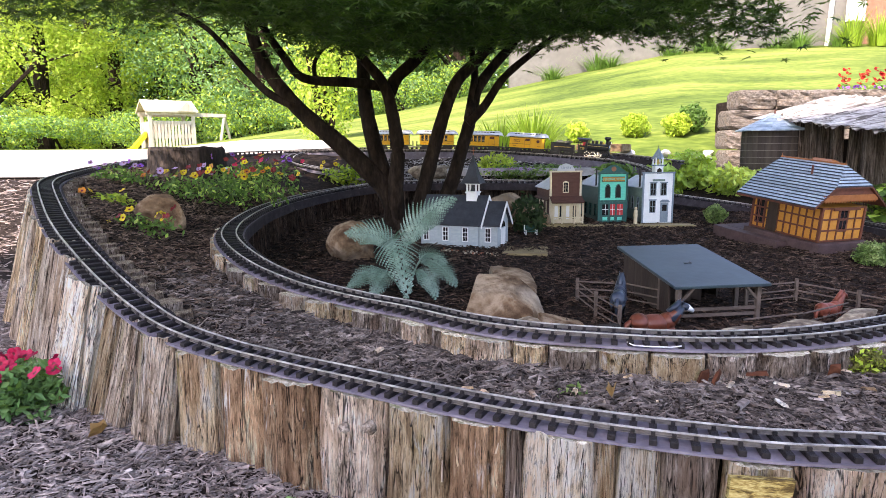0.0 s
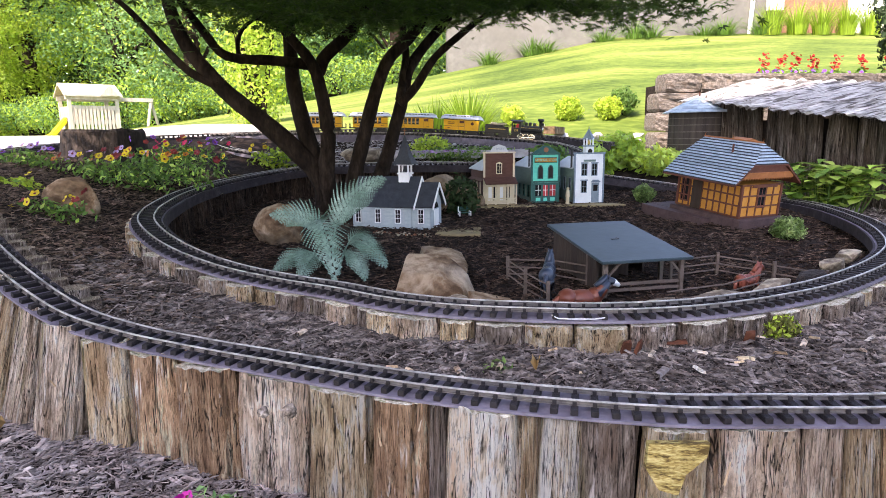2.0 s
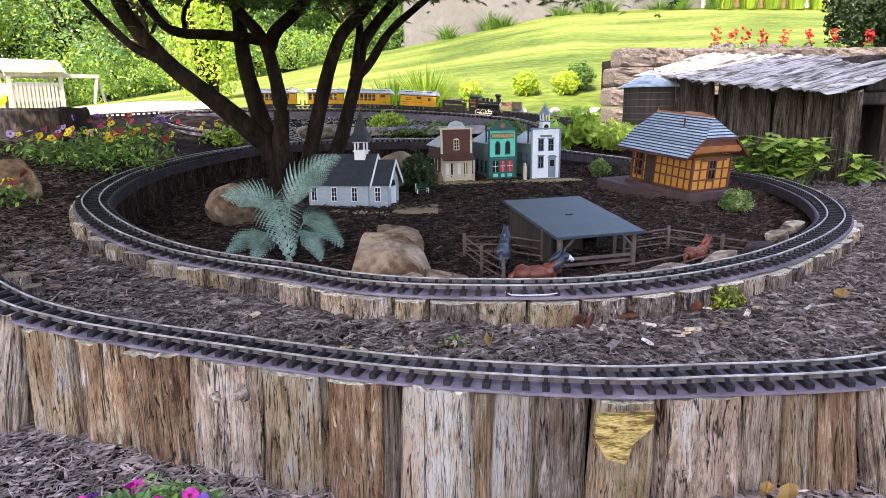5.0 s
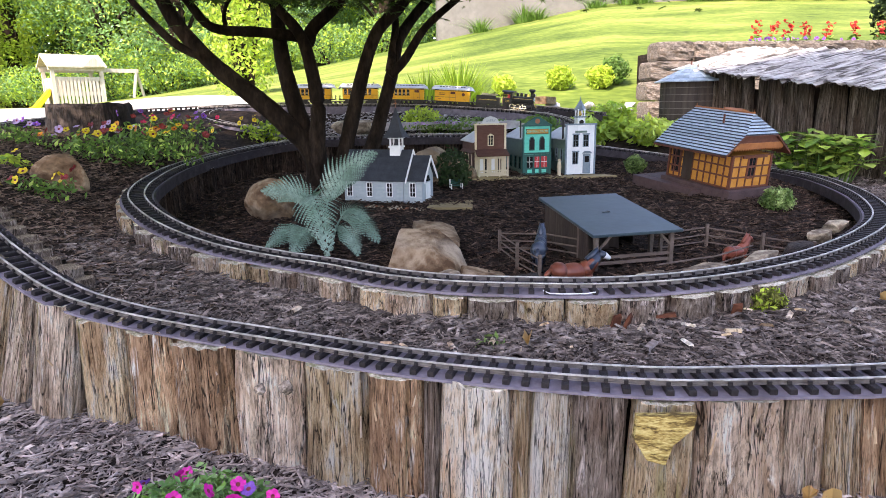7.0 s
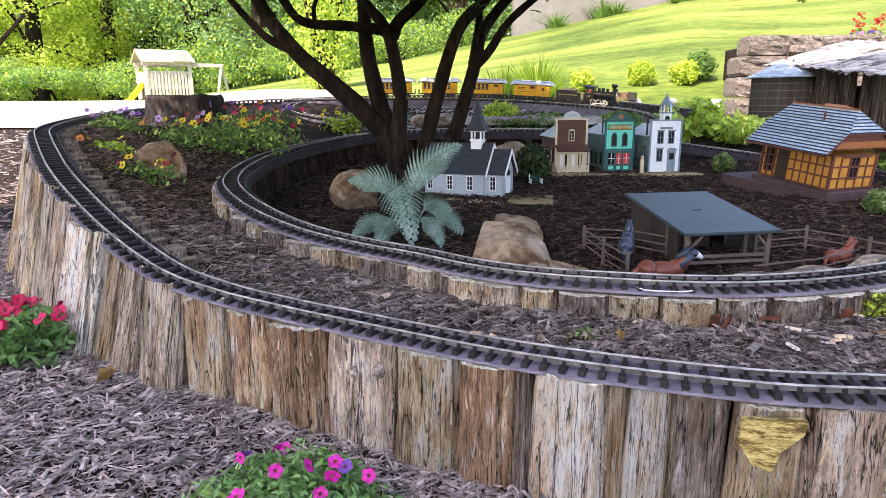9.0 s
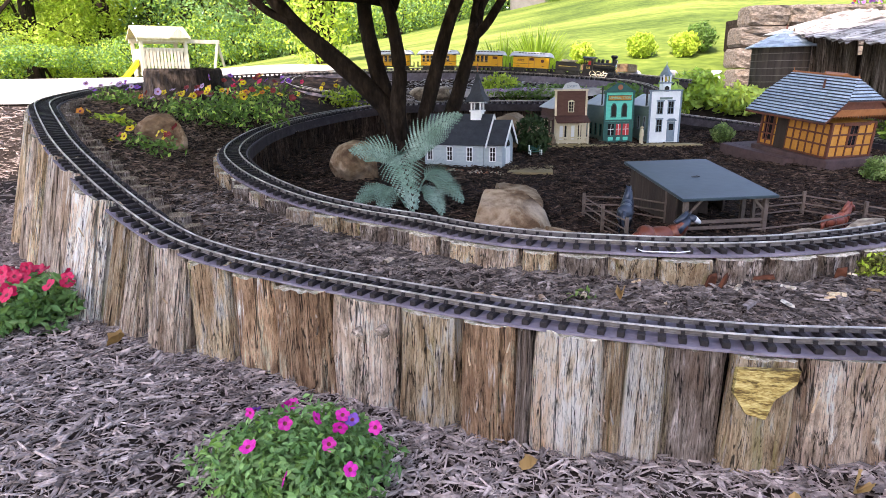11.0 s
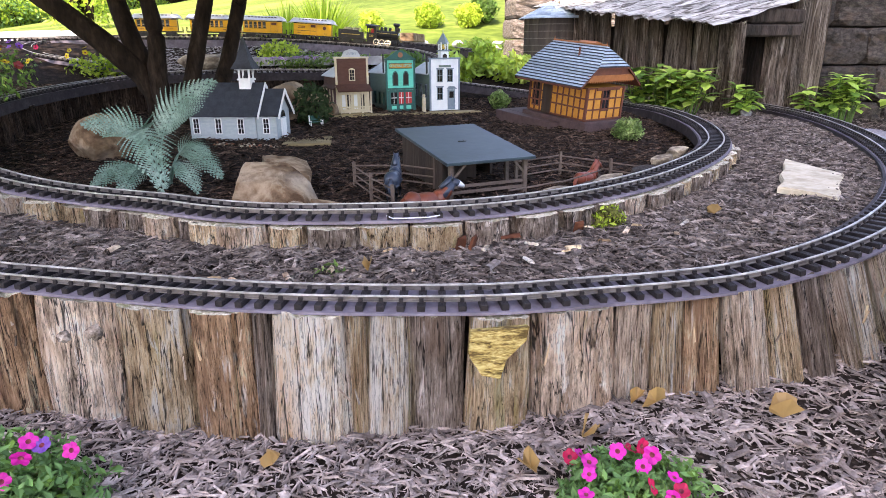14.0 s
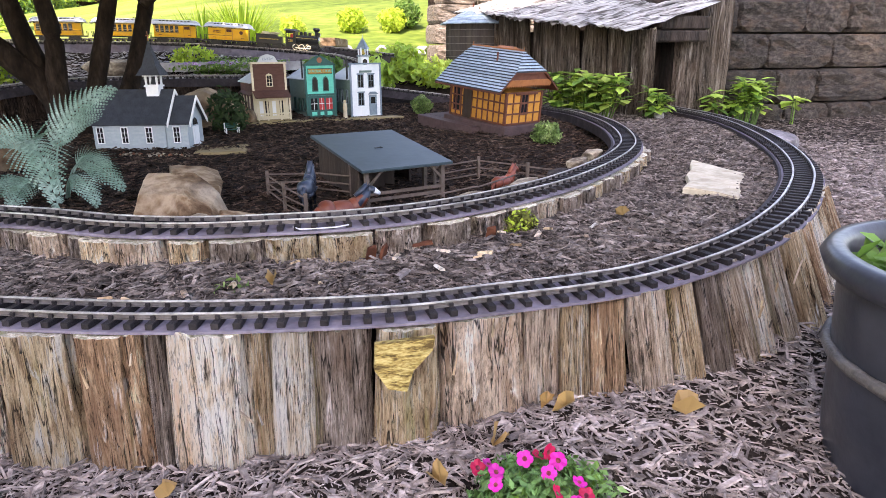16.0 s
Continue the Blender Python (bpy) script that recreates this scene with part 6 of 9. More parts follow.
slab("flagstone", "broad pinkish flagstone at the edge of the lawn", [(0.95, 4.45), (1.25, 4.4), (1.5, 5.0), (1.2, 5.1)], 0.43, 0.05, M_STONE)
slab("flagstone", "pale flagstone ledge under the upper track", [(-0.1, 3.62), (0.95, 3.52), (1.0, 3.72), (0.1, 3.84)], 0.29, 0.04, M_GREY_STONE)


# ---------------------------------------------------------------- log shed, water tank and block wall at the far side
def log_shed():
    sh = thing("log_shed", "low log snow shed with weathered split-shake roof", "log shed")
    A, B = Vector((2.02, 3.85, 0.0)), Vector((2.345, 2.60, 0.0))
    n = 15
    r2 = np.random.RandomState(8)
    for k in range(n):
        u = k / (n - 1)
        p = A.lerp(B, u)
        w = 0.097 * r2.uniform(0.88, 1.1)
        ht = 0.585 - 0.155 * u + r2.uniform(-0.01, 0.01)
        zb = 0.0
        ob = new("log", LOGS["shed"][r2.randint(5)])
        ob.parent = sh
        ob.matrix_basis = Matrix.Translation((p.x, p.y, zb)) @ Matrix.Rotation(r2.uniform(-0.06, 0.06), 4, 'X') @ Matrix.Rotation(1.4, 4, 'Z') @ Matrix.Diagonal((w, w * 0.8, ht - zb, 1))
    for x, w, ht in ((2.672, 0.13, 0.40), (2.79, 0.11, 0.62), (2.905, 0.12, 0.66)):
        ob = new("door_post", LOGS["shed"][int(x * 100) % 5])
        ob.parent = sh
        ob.matrix_basis = Matrix.Translation((x, 2.66 + (x - 2.4) * 0.1, 0.0)) @ Matrix.Diagonal((w, w * 0.8, ht, 1))
    part("lintel", boxes(((2.36, 2.60, 0.375), (2.72, 2.69, 0.43)), bevel=0.008), M_STUMP, sh)
    part("lintel", boxes(((2.42, 2.61, 0.435), (2.74, 2.69, 0.50)), bevel=0.008), M_STUMP, sh)
    # dark board added behind the logs so the gaps between them read as shade
    part("back_board", prism(bmesh.new(), [(A.x + 0.05, A.y), (A.x + 0.09, A.y), (B.x + 0.09, B.y + 0.10), (B.x + 0.05, B.y + 0.10)], 0.0, 0.445), M_DKWOOD, sh)
    # dark boards added inside to stand in for the doorway's shade
    part("lining", boxes(((2.40, 3.0, 0.0), (2.60, 3.04, 0.42)), ((2.60, 2.72, 0.0), (2.63, 3.04, 0.42)), ((2.40, 2.70, 0.38), (2.66, 3.04, 0.41))), M_STUMP, sh, "dark boards added inside the doorway for its shade")
    # shakes: long split boards running down the slope
    E0, E1 = Vector((1.93, 3.92, 0.575)), Vector((2.20, 2.54, 0.425))
    T0, T1 = Vector((2.55, 4.2, 0.725)), Vector((2.78, 2.62, 0.565))
    m = 27
    for k in range(m):
        u0, u1 = k / m, (k + 1) / m
        bm = bmesh.new()
        low = r2.uniform(-0.03, 0.09)
        cols = 4
        rows = []
        for j in range(9):
            f = j / 8 * (1 + low) - low
            row = []
            for c in range(cols + 1):
                u = u0 - 0.010 + (u1 - u0 + 0.020) * c / cols + 0.006 * noise.noise(Vector((k * 5, j * 0.7, c)))
                p = E0.lerp(E1, u).lerp(T0.lerp(T1, u), f)
                hump = 0.012 * math.sin(math.pi * c / cols) + 0.016 * noise.noise(Vector((k * 3 + c * 0.9, j * 0.8, 0))) + 0.010 * noise.noise(Vector((k * 7, 3, 1)))
                row.append(bm.verts.new(p + Vector((0, 0, hump + 0.004 * (k % 2)))))
            rows.append(row)
        for r, q in zip(rows, rows[1:]):
            for c in range(cols):
                bm.faces.new((r[c], r[c + 1], q[c + 1], q[c]))
        bmesh.ops.solidify(bm, geom=bm.faces[:], thickness=0.014)
        part("shake", bm, M_SHAKE, sh)
    return sh


log_shed()


def water_tank(m):
    t = thing("water_tank", "dark wooden model water tank with iron hoops and shingled roof", "model water tank", m)
    R, z0, z1 = 0.165, 0.10, 0.355
    n = 30
    for k in range(n):
        a = 6.2832 * k / n
        part("stave", box(bmesh.new(), (-0.0165, -0.006, z0), (0.0165, 0.006, z1), Matrix.Rotation(a, 4, 'Z') @ Matrix.Translation((0, R, 0)), bevel=0.0015), M_TANK, t)
    for z in (0.13, 0.165, 0.20, 0.24, 0.28, 0.32):
        bm = bmesh.new()
        prof = [(0.0075, -0.0018), (0.0105, -0.0018), (0.0105, 0.0018), (0.0075, 0.0018)]
        ring = [[bm.verts.new(((R + u) * math.cos(6.2832 * k / 36), (R + u) * math.sin(6.2832 * k / 36), z + w)) for u, w in prof] for k in range(36)]
        for k in range(36):
            for j in range(4):
                bm.faces.new((ring[k][j], ring[k][(j + 1) % 4], ring[(k + 1) % 36][(j + 1) % 4], ring[(k + 1) % 36][j]))
        part("hoop", bm, M_HOOP, t)
    part("floor", cyl(bmesh.new(), (0, 0, z0 - 0.012), (0, 0, z0), R + 0.012, n=24), M_DKWOOD, t)
    for k in range(8):
        a = 6.2832 * k / 8
        part("leg", box(bmesh.new(), (-0.008, -0.008, -0.1), (0.008, 0.008, z0 - 0.012), Matrix.Rotation(a, 4, 'Z') @ Matrix.Translation((0.13, 0, 0))), M_DKWOOD, t)
    for k in range(12):
        a0, a1 = 6.2832 * k / 12, 6.2832 * (k + 1) / 12
        bm = bmesh.new()
        for j in range(6):
            f0, f1 = j / 6, (j + 1) / 6
            r0, r1 = (R + 0.04) * (1 - f0) + 0.004, (R + 0.04) * (1 - f1) + 0.004
            h0, h1 = z1 + 0.10 * f0, z1 + 0.10 * f1
            vs = [bm.verts.new(v) for v in ((r0 * math.cos(a0), r0 * math.sin(a0), h0 + 0.004), (r0 * math.cos(a1), r0 * math.sin(a1), h0 + 0.004), (r1 * math.cos(a1), r1 * math.sin(a1), h1 + 0.001), (r1 * math.cos(a0), r1 * math.sin(a0), h1 + 0.001), (r0 * math.cos(a0), r0 * math.sin(a0), h0 - 0.003), (r0 * math.cos(a1), r0 * math.sin(a1), h0 - 0.003))]
            bm.faces.new(vs[:4])
            bm.faces.new((vs[4], vs[5], vs[1], vs[0]))
        part("roof_panel", bm, M_SHINGLE, t)
    part("finial", cyl(bmesh.new(), (0, 0, z1 + 0.095), (0, 0, z1 + 0.125), 0.007, 0.003, n=8), M_RUST, t)
    return t


water_tank(pose(1.985, 3.80, 0.145))

block_bm = bmesh.new()
bmesh.ops.create_cube(block_bm, size=1.0)
bmesh.ops.subdivide_edges(block_bm, edges=block_bm.edges[:], cuts=5, use_grid_fill=True)
BLOCKS = []
for s in range(7):
    b2 = block_bm.copy()
    for v in b2.verts:
        e = Vector([max(0, abs(c) - 0.42) for c in v.co])
        v.co *= 1 - 0.5 * (e.x * e.y + e.y * e.z + e.x * e.z) * 14
        if v.co.y < -0.2:
            v.co.y += 0.10 * noise.noise(v.co * 3 + Vector((s * 5, 0, 0))) + 0.06 * noise.noise(v.co * 8 + Vector((s, 9, 0)))
    b3 = b2.copy()
    BLOCKS.append((mesh_of("block", b2, M_BLOCK), mesh_of("block", b3, M_BLOCK_SHADED)))
block_bm.free()


# the final argument picks the block copy whose colours carry shade
def block_wall(name, label, p0, p1, z0, courses, h, length, seed, end_step=0.0, damp_shade=0):
    wall = thing(name, label, "stone block wall", kind="structure")
    r3 = np.random.RandomState(seed)
    p0, p1 = Vector(p0), Vector(p1)
    d = (p1 - p0).normalized()
    run = (p1 - p0).length
    ang = math.atan2(d.y, d.x)
    for c in range(courses):
        s = -r3.uniform(0, length) + c * end_step
        s = max(s, 0) if end_step else s
        while s < run:
            w = length * r3.uniform(0.6, 1.35)
            ctr = p0 + d * (s + w / 2)
            ob = new("block", BLOCKS[r3.randint(7)][damp_shade])
            ob.parent = wall
            ob.matrix_basis = Matrix.Translation((ctr.x, ctr.y + c * 0.02, z0 + h * (c + 0.5))) @ Matrix.Rotation(ang + r3.uniform(-0.02, 0.02), 4, 'Z') @ Matrix.Diagonal((w * 0.985, 0.22, h * 0.975, 1))
            s += w
    return wall


block_wall("wall_right", "rough grey-brown rock-faced block retaining wall", (2.72, 2.9), (6.0, 2.55), -0.16, 4, 0.195, 0.48, 3, damp_shade=1)
block_wall("wall_back", "weathered tan rock-faced block retaining wall", (1.96, 4.45), (7.0, 4.35), 0.255, 4, 0.135, 0.34, 4, 0.03)
bm = boxes(((2.95, 3.05, -0.2), (8.0, 4.25, 0.58)), ((2.4, 4.58, 0.0), (8.0, 5.6, 0.78)))
solo("planting_bank", bm, M_SOIL, "raised planting soil behind the block walls", "raised bed", kind="structure")


# ---------------------------------------------------------------- train on the upper back track
def bar_text(parent, x0, x1, y, z, h, mat, m=Matrix(), n=10, seed=1):
    """A row of short bars where the writing cannot be read."""
    r4 = np.random.RandomState(seed)
    bm = bmesh.new()
    x = x0
    while x < x1:
        w = h * r4.uniform(0.5, 1.1)
        box(bm, (x, y - 0.0008, z), (min(x + w, x1), y, z + h), m)
        x += w + h * 0.35
    return part("lettering", bm, mat, parent)


HALF_TURN = Matrix.Rotation(math.pi, 4, 'Z')


def bogie(parent, x):
    for dx in (-0.020, 0.020):
        for sy in (-1, 1):
            bm = bmesh.new()
            cyl(bm, (x + dx, sy * 0.0205, 0.0145), (x + dx, sy * 0.0265, 0.0145), 0.0145, n=18)
            cyl(bm, (x + dx, sy * 0.019, 0.0145), (x + dx, sy * 0.0206, 0.0145), 0.017, n=18)
            part("wheel", bm, M_BLACK, parent)
    part("bogie_frame", boxes(*[((x - 0.034, s * 0.029 - 0.003, 0.008), (x + 0.034, s * 0.029 + 0.003, 0.022)) for s in (-1, 1)], ((x - 0.006, -0.03, 0.012), (x + 0.006, 0.03, 0.028))), M_BLACK, parent)


def car(m, kind, label):
    c = thing("passenger_car" if kind != "baggage" else "baggage_car", label, "model rail car", m, "train")
    Lb, W, z0, z1 = 0.265, 0.088, 0.034, 0.112
    hl = Lb / 2
    part("underframe", boxes(((-hl - 0.03, -0.034, 0.026), (hl + 0.03, 0.034, 0.0335))), M_BLACK, c)
    part("body", boxes(((-hl, -W / 2, z0), (hl, W / 2, z1)), bevel=0.001), M_YELLOW, c, "bright yellow body")
    part("letter_board", boxes(((-hl - 0.001, -W / 2 - 0.0015, z1 - 0.004), (hl + 0.001, W / 2 + 0.0015, z1 + 0.006))), M_BLACK, c)
    for M in (Matrix(), HALF_TURN):
        bar_text(c, -hl + 0.03, hl - 0.03, -W / 2 - 0.0016, z1 - 0.001, 0.005, M_GOLD, M, seed=3)
        bar_text(c, -hl + 0.03, -hl + 0.05, -W / 2 - 0.0004, z0 + 0.012, 0.004, M_RUST, M, seed=4)
        bar_text(c, hl - 0.05, hl - 0.03, -W / 2 - 0.0004, z0 + 0.012, 0.004, M_RUST, M, seed=5)
        if kind == "coach":
            spans = [(-hl + 0.012 + 0.0305 * k, -hl + 0.012 + 0.0305 * k + 0.021) for k in range(7)]
        elif kind == "combine":
            spans = [(-hl + 0.012 + 0.0305 * k, -hl + 0.012 + 0.0305 * k + 0.021) for k in range(5)]
        else:
            spans = []
        for a, b in spans:
            w = new("window")
            w.parent = c
            part("pane", box(bmesh.new(), (a, -W / 2 - 0.0012, z0 + 0.031), (b, -W / 2 + 0.001, z1 - 0.006), M), M_GLASS, w)
            part("sash", box(box(bmesh.new(), (a, -W / 2 - 0.002, z0 + 0.050), (b, -W / 2 - 0.0008, z0 + 0.0515), M), (a, -W / 2 - 0.002, z0 + 0.0405), (b, -W / 2 - 0.0008, z0 + 0.042), M), M_CREAM, w)
        if kind != "coach":
            dx = 0.055 if kind == "combine" else -0.018
            part("side_door", box(box(bmesh.new(), (dx, -W / 2 - 0.003, z0 + 0.002), (dx + 0.003, -W / 2, z1 - 0.006), M), (dx + 0.043, -W / 2 - 0.003, z0 + 0.002), (dx + 0.046, -W / 2, z1 - 0.006), M), M_ORANGE, c)
            part("door_window", box(bmesh.new(), (dx + 0.006, -W / 2 - 0.0012, z1 - 0.026), (dx + 0.040, -W / 2, z1 - 0.008), M), M_RUST, c)
        if kind == "baggage":
            bm = bmesh.new()
            cyl(bm, M @ Vector((0.085, -W / 2 - 0.001, 0.085)), M @ Vector((0.085, -W / 2, 0.085)), 0.012, n=20)
            part("emblem", bm, M_RUST, c)
            bar_text(c, -0.10, -0.05, -W / 2 - 0.0004, 0.088, 0.006, M_RUST, M, seed=7)
            bar_text(c, -0.10, -0.05, -W / 2 - 0.0004, 0.078, 0.006, M_RUST, M, seed=8)
        part("belt_rail", box(bmesh.new(), (-hl, -W / 2 - 0.0016, z0 + 0.027), (hl if kind == "coach" else hl * 0.2, -W / 2, z0 + 0.0295), M), M_BLACK, c)
    prof = [(-W / 2 - 0.008, z1 + 0.004), (-W / 2 - 0.008, z1 + 0.008), (-W / 2 + 0.004, z1 + 0.016), (-0.025, z1 + 0.022), (-0.023, z1 + 0.031), (-0.012, z1 + 0.035), (0.012, z1 + 0.035), (0.023, z1 + 0.031), (0.025, z1 + 0.022), (W / 2 - 0.004, z1 + 0.016), (W / 2 + 0.008, z1 + 0.008), (W / 2 + 0.008, z1 + 0.004)]
    bm = bmesh.new()
    rows = []
    for x, sq, dz in ((-hl - 0.034, 0.35, -0.014), (-hl - 0.022, 0.8, -0.006), (-hl - 0.002, 1, 0), (hl + 0.002, 1, 0), (hl + 0.022, 0.8, -0.006), (hl + 0.034, 0.35, -0.014)):
        rows.append([bm.verts.new((x, y, z1 + 0.004 + (z - z1 - 0.004) * sq + (dz if z > z1 + 0.01 else dz * 0.2))) for y, z in prof])
    for r, q in zip(rows, rows[1:]):
        for j in range(len(prof)):
            bm.faces.new((r[j], r[(j + 1) % len(prof)], q[(j + 1) % len(prof)], q[j]))
    bm.faces.new(rows[0][::-1])
    bm.faces.new(rows[-1])
    bmesh.ops.recalc_face_normals(bm, faces=bm.faces)
    part("roof", bm, M_SILVER_ROOF, c, "silver-white clerestory roof")
    for M in (Matrix(), HALF_TURN):
        for k in range(9):
            x = -0.09 + 0.0225 * k
            part("clerestory_window", box(bmesh.new(), (x - 0.007, -0.0255, z1 + 0.0235), (x + 0.007, -0.0225, z1 + 0.029), M), M_BLACK, c)
    part("stove_pipe", cyl(bmesh.new(), (hl - 0.035, 0.02, z1 + 0.026), (hl - 0.035, 0.02, z1 + 0.046), 0.003, n=8), M_BLACK, c)
    for sx in (-1, 1):
        bm = bmesh.new()
        for y in (-0.036, -0.02, 0.02, 0.036):
            cyl(bm, (sx * (hl + 0.028), y, 0.03), (sx * (hl + 0.028), y, 0.062), 0.0014, n=6)
        for z in (0.046, 0.062):
            cyl(bm, (sx * (hl + 0.028), -0.036, z), (sx * (hl + 0.028), 0.036, z), 0.0014, n=6)
        part("end_railing", bm, M_BLACK, c)
        part("end_door", boxes(((sx * hl - 0.0012, -0.014, z0 + 0.004), (sx * hl + 0.0012, 0.014, z1 - 0.008))), M_RUST, c)
        bogie(c, sx * 0.085)
    return c


def tender(m):
    t = thing("tender", "black model locomotive tender with a load of wood", "model tender", m, "train")
    part("tank", boxes(((-0.088, -0.04, 0.034), (0.088, 0.04, 0.082)), bevel=0.002), M_BLACK, t)
    part("coal_board", boxes(((-0.088, -0.04, 0.082), (0.05, -0.036, 0.092)), ((-0.088, 0.036, 0.082), (0.05, 0.04, 0.092)), ((-0.088, -0.036, 0.082), (-0.084, 0.036, 0.092))), M_BLACK, t)
    part("underframe", boxes(((-0.098, -0.034, 0.026), (0.098, 0.034, 0.034))), M_BLACK, t)
    for M in (Matrix(), HALF_TURN):
        bar_text(t, -0.065, 0.065, -0.0402, 0.058, 0.006, M_GOLD, M, seed=9)
    r4 = np.random.RandomState(2)
    for k in range(16):
        part("firewood", box(bmesh.new(), (-0.022, -0.005, -0.005), (0.022, 0.005, 0.005), Matrix.Translation((r4.uniform(-0.05, 0.05), r4.uniform(-0.022, 0.022), 0.092 + r4.uniform(0, 0.012))) @ Matrix.Rotation(r4.uniform(-0.8, 0.8), 4, 'Z')), M_PALE_STONE, t)
    bogie(t, -0.052)
    bogie(t, 0.052)
    return t


def locomotive(m):
    """Smokebox towards +x."""
    e = thing("steam_locomotive", "black model steam locomotive with gold numbers and silver rods", "model locomotive", m, "train")
    bm = bmesh.new()
    cyl(bm, (-0.03, 0, 0.072), (0.088, 0, 0.072), 0.031, n=24)
    part("boiler", bm, M_BLACK, e)
    part("smokebox", cyl(bmesh.new(), (0.088, 0, 0.072), (0.128, 0, 0.072), 0.0325, n=24), M_BLACK, e)
    part("smokebox_door", cyl(bmesh.new(), (0.128, 0, 0.072), (0.133, 0, 0.072), 0.026, 0.018, n=24), M_STEEL, e)
    part("stack", cyl(bmesh.new(), (0.108, 0, 0.10), (0.108, 0, 0.135), 0.010, 0.013, n=16), M_BLACK, e)
    bm = bmesh.new()
    cyl(bm, (0.108, 0, 0.132), (0.108, 0, 0.146), 0.013, 0.026, n=18)
    cyl(bm, (0.108, 0, 0.146), (0.108, 0, 0.158), 0.026, 0.021, n=18)
    part("chimney_cap", bm, M_BLACK, e)
    for x, r, h in ((0.062, 0.011, 0.020), (0.030, 0.012, 0.022), (0.002, 0.011, 0.020)):
        bm = bmesh.new()
        cyl(bm, (x, 0, 0.10), (x, 0, 0.10 + h), r, n=14)
        bmesh.ops.create_uvsphere(bm, u_segments=14, v_segments=8, radius=r, matrix=Matrix.Translation((x, 0, 0.10 + h)) @ Matrix.Diagonal((1, 1, 0.5, 1)))
        part("dome", bm, M_BLACK, e)
    part("bell", cyl(bmesh.new(), (0.082, 0, 0.104), (0.082, 0, 0.122), 0.009, 0.003, n=12), M_GOLD, e)
    part("headlamp", boxes(((0.112, -0.011, 0.104), (0.134, 0.011, 0.128)), bevel=0.002), M_BLACK, e)
    part("lamp_glass", cyl(bmesh.new(), (0.134, 0, 0.116), (0.136, 0, 0.116), 0.009, n=16), M_TRIMWHITE, e)
    part("cab", boxes(((-0.098, -0.043, 0.04), (-0.03, -0.040, 0.082)), ((-0.098, 0.040, 0.04), (-0.03, 0.043, 0.082)), ((-0.033, -0.043, 0.04), (-0.03, 0.043, 0.125)),
                      ((-0.098, -0.043, 0.11), (-0.03, -0.040, 0.125)), ((-0.098, 0.040, 0.11), (-0.03, 0.043, 0.125)), ((-0.098, -0.043, 0.08), (-0.092, -0.040, 0.11)), ((-0.098, 0.040, 0.08), (-0.092, 0.043, 0.11)), ((-0.045, -0.043, 0.08), (-0.033, -0.040, 0.11)), ((-0.045, 0.040, 0.08), (-0.033, 0.043, 0.11))), M_BLACK, e)
    part("cab_curtain", boxes(((-0.066, -0.0395, 0.082), (-0.046, -0.0385, 0.108)), ((-0.066, 0.0385, 0.082), (-0.046, 0.0395, 0.108))), M_RED, e)
    part("cab_roof", prism(bmesh.new(), [(-0.052, 0.124), (0.052, 0.124), (0.05, 0.129), (0.025, 0.138), (-0.025, 0.138), (-0.05, 0.129)], -0.108, -0.018, YZ), M_BLACK, e)
    for M in (Matrix(), HALF_TURN):
        s = -1 if M == Matrix() else 1
        text_part("228", 0.021, M_GOLD, e, (Matrix.Translation((-0.064, -0.0436, 0.060)) @ FACE_FRONT) if s < 0 else (Matrix.Translation((-0.064, 0.0436, 0.060)) @ HALF_TURN @ FACE_FRONT), "number")
    part("running_board", boxes(((-0.03, -0.042, 0.050), (0.125, -0.028, 0.054)), ((-0.03, 0.028, 0.050), (0.125, 0.042, 0.054))), M_BLACK, e)
    part("frame", boxes(((-0.10, -0.022, 0.020), (0.135, 0.022, 0.045))), M_BLACK, e)
    for x in (-0.030, 0.012, 0.054):
        for sy in (-1, 1):
            w = part("driving_wheel", cyl(bmesh.new(), (x, sy * 0.020, 0.021), (x, sy * 0.027, 0.021), 0.0215, n=24), M_BLACK, e)
            bm = bmesh.new()
            a = [[bm.verts.new((x + r * math.cos(6.2832 * k / 24), sy * y, 0.021 + r * math.sin(6.2832 * k / 24))) for r, y in ((0.0205, 0.0272), (0.0175, 0.0272), (0.0175, 0.0285), (0.0205, 0.0285))] for k in range(24)]
            for k in range(24):
                for j in range(4):
                    bm.faces.new((a[k][j], a[k][(j + 1) % 4], a[(k + 1) % 24][(j + 1) % 4], a[(k + 1) % 24][j]))
            part("wheel_rim", bm, M_STEEL, e)
    for sy in (-1, 1):
        part("side_rod", boxes(((-0.034, sy * 0.031 - 0.0015, 0.0125), (0.058, sy * 0.031 + 0.0015, 0.0175))), M_STEEL, e)
        part("main_rod", box(bmesh.new(), (0.010, sy * 0.034 - 0.0015, 0.0145), (0.098, sy * 0.034 + 0.0015, 0.0195)), M_STEEL, e)
        part("cylinder", cyl(bmesh.new(), (0.082, sy * 0.034, 0.026), (0.122, sy * 0.034, 0.026), 0.0135, n=16), M_BLACK, e)
        part("valve_gear", boxes(((0.05, sy * 0.036 - 0.001, 0.028), (0.092, sy * 0.036 + 0.001, 0.033)), ((0.05, sy * 0.036 - 0.001, 0.018), (0.054, sy * 0.036 + 0.001, 0.045))), M_STEEL, e)
        part("pilot_wheel", cyl(bmesh.new(), (0.112, sy * 0.02, 0.0105), (0.112, sy * 0.026, 0.0105), 0.0105, n=16), M_BLACK, e)
        part("handrail", cyl(bmesh.new(), (-0.028, sy * 0.034, 0.084), (0.12, sy * 0.034, 0.084), 0.0012, n=6), M_GOLD, e)
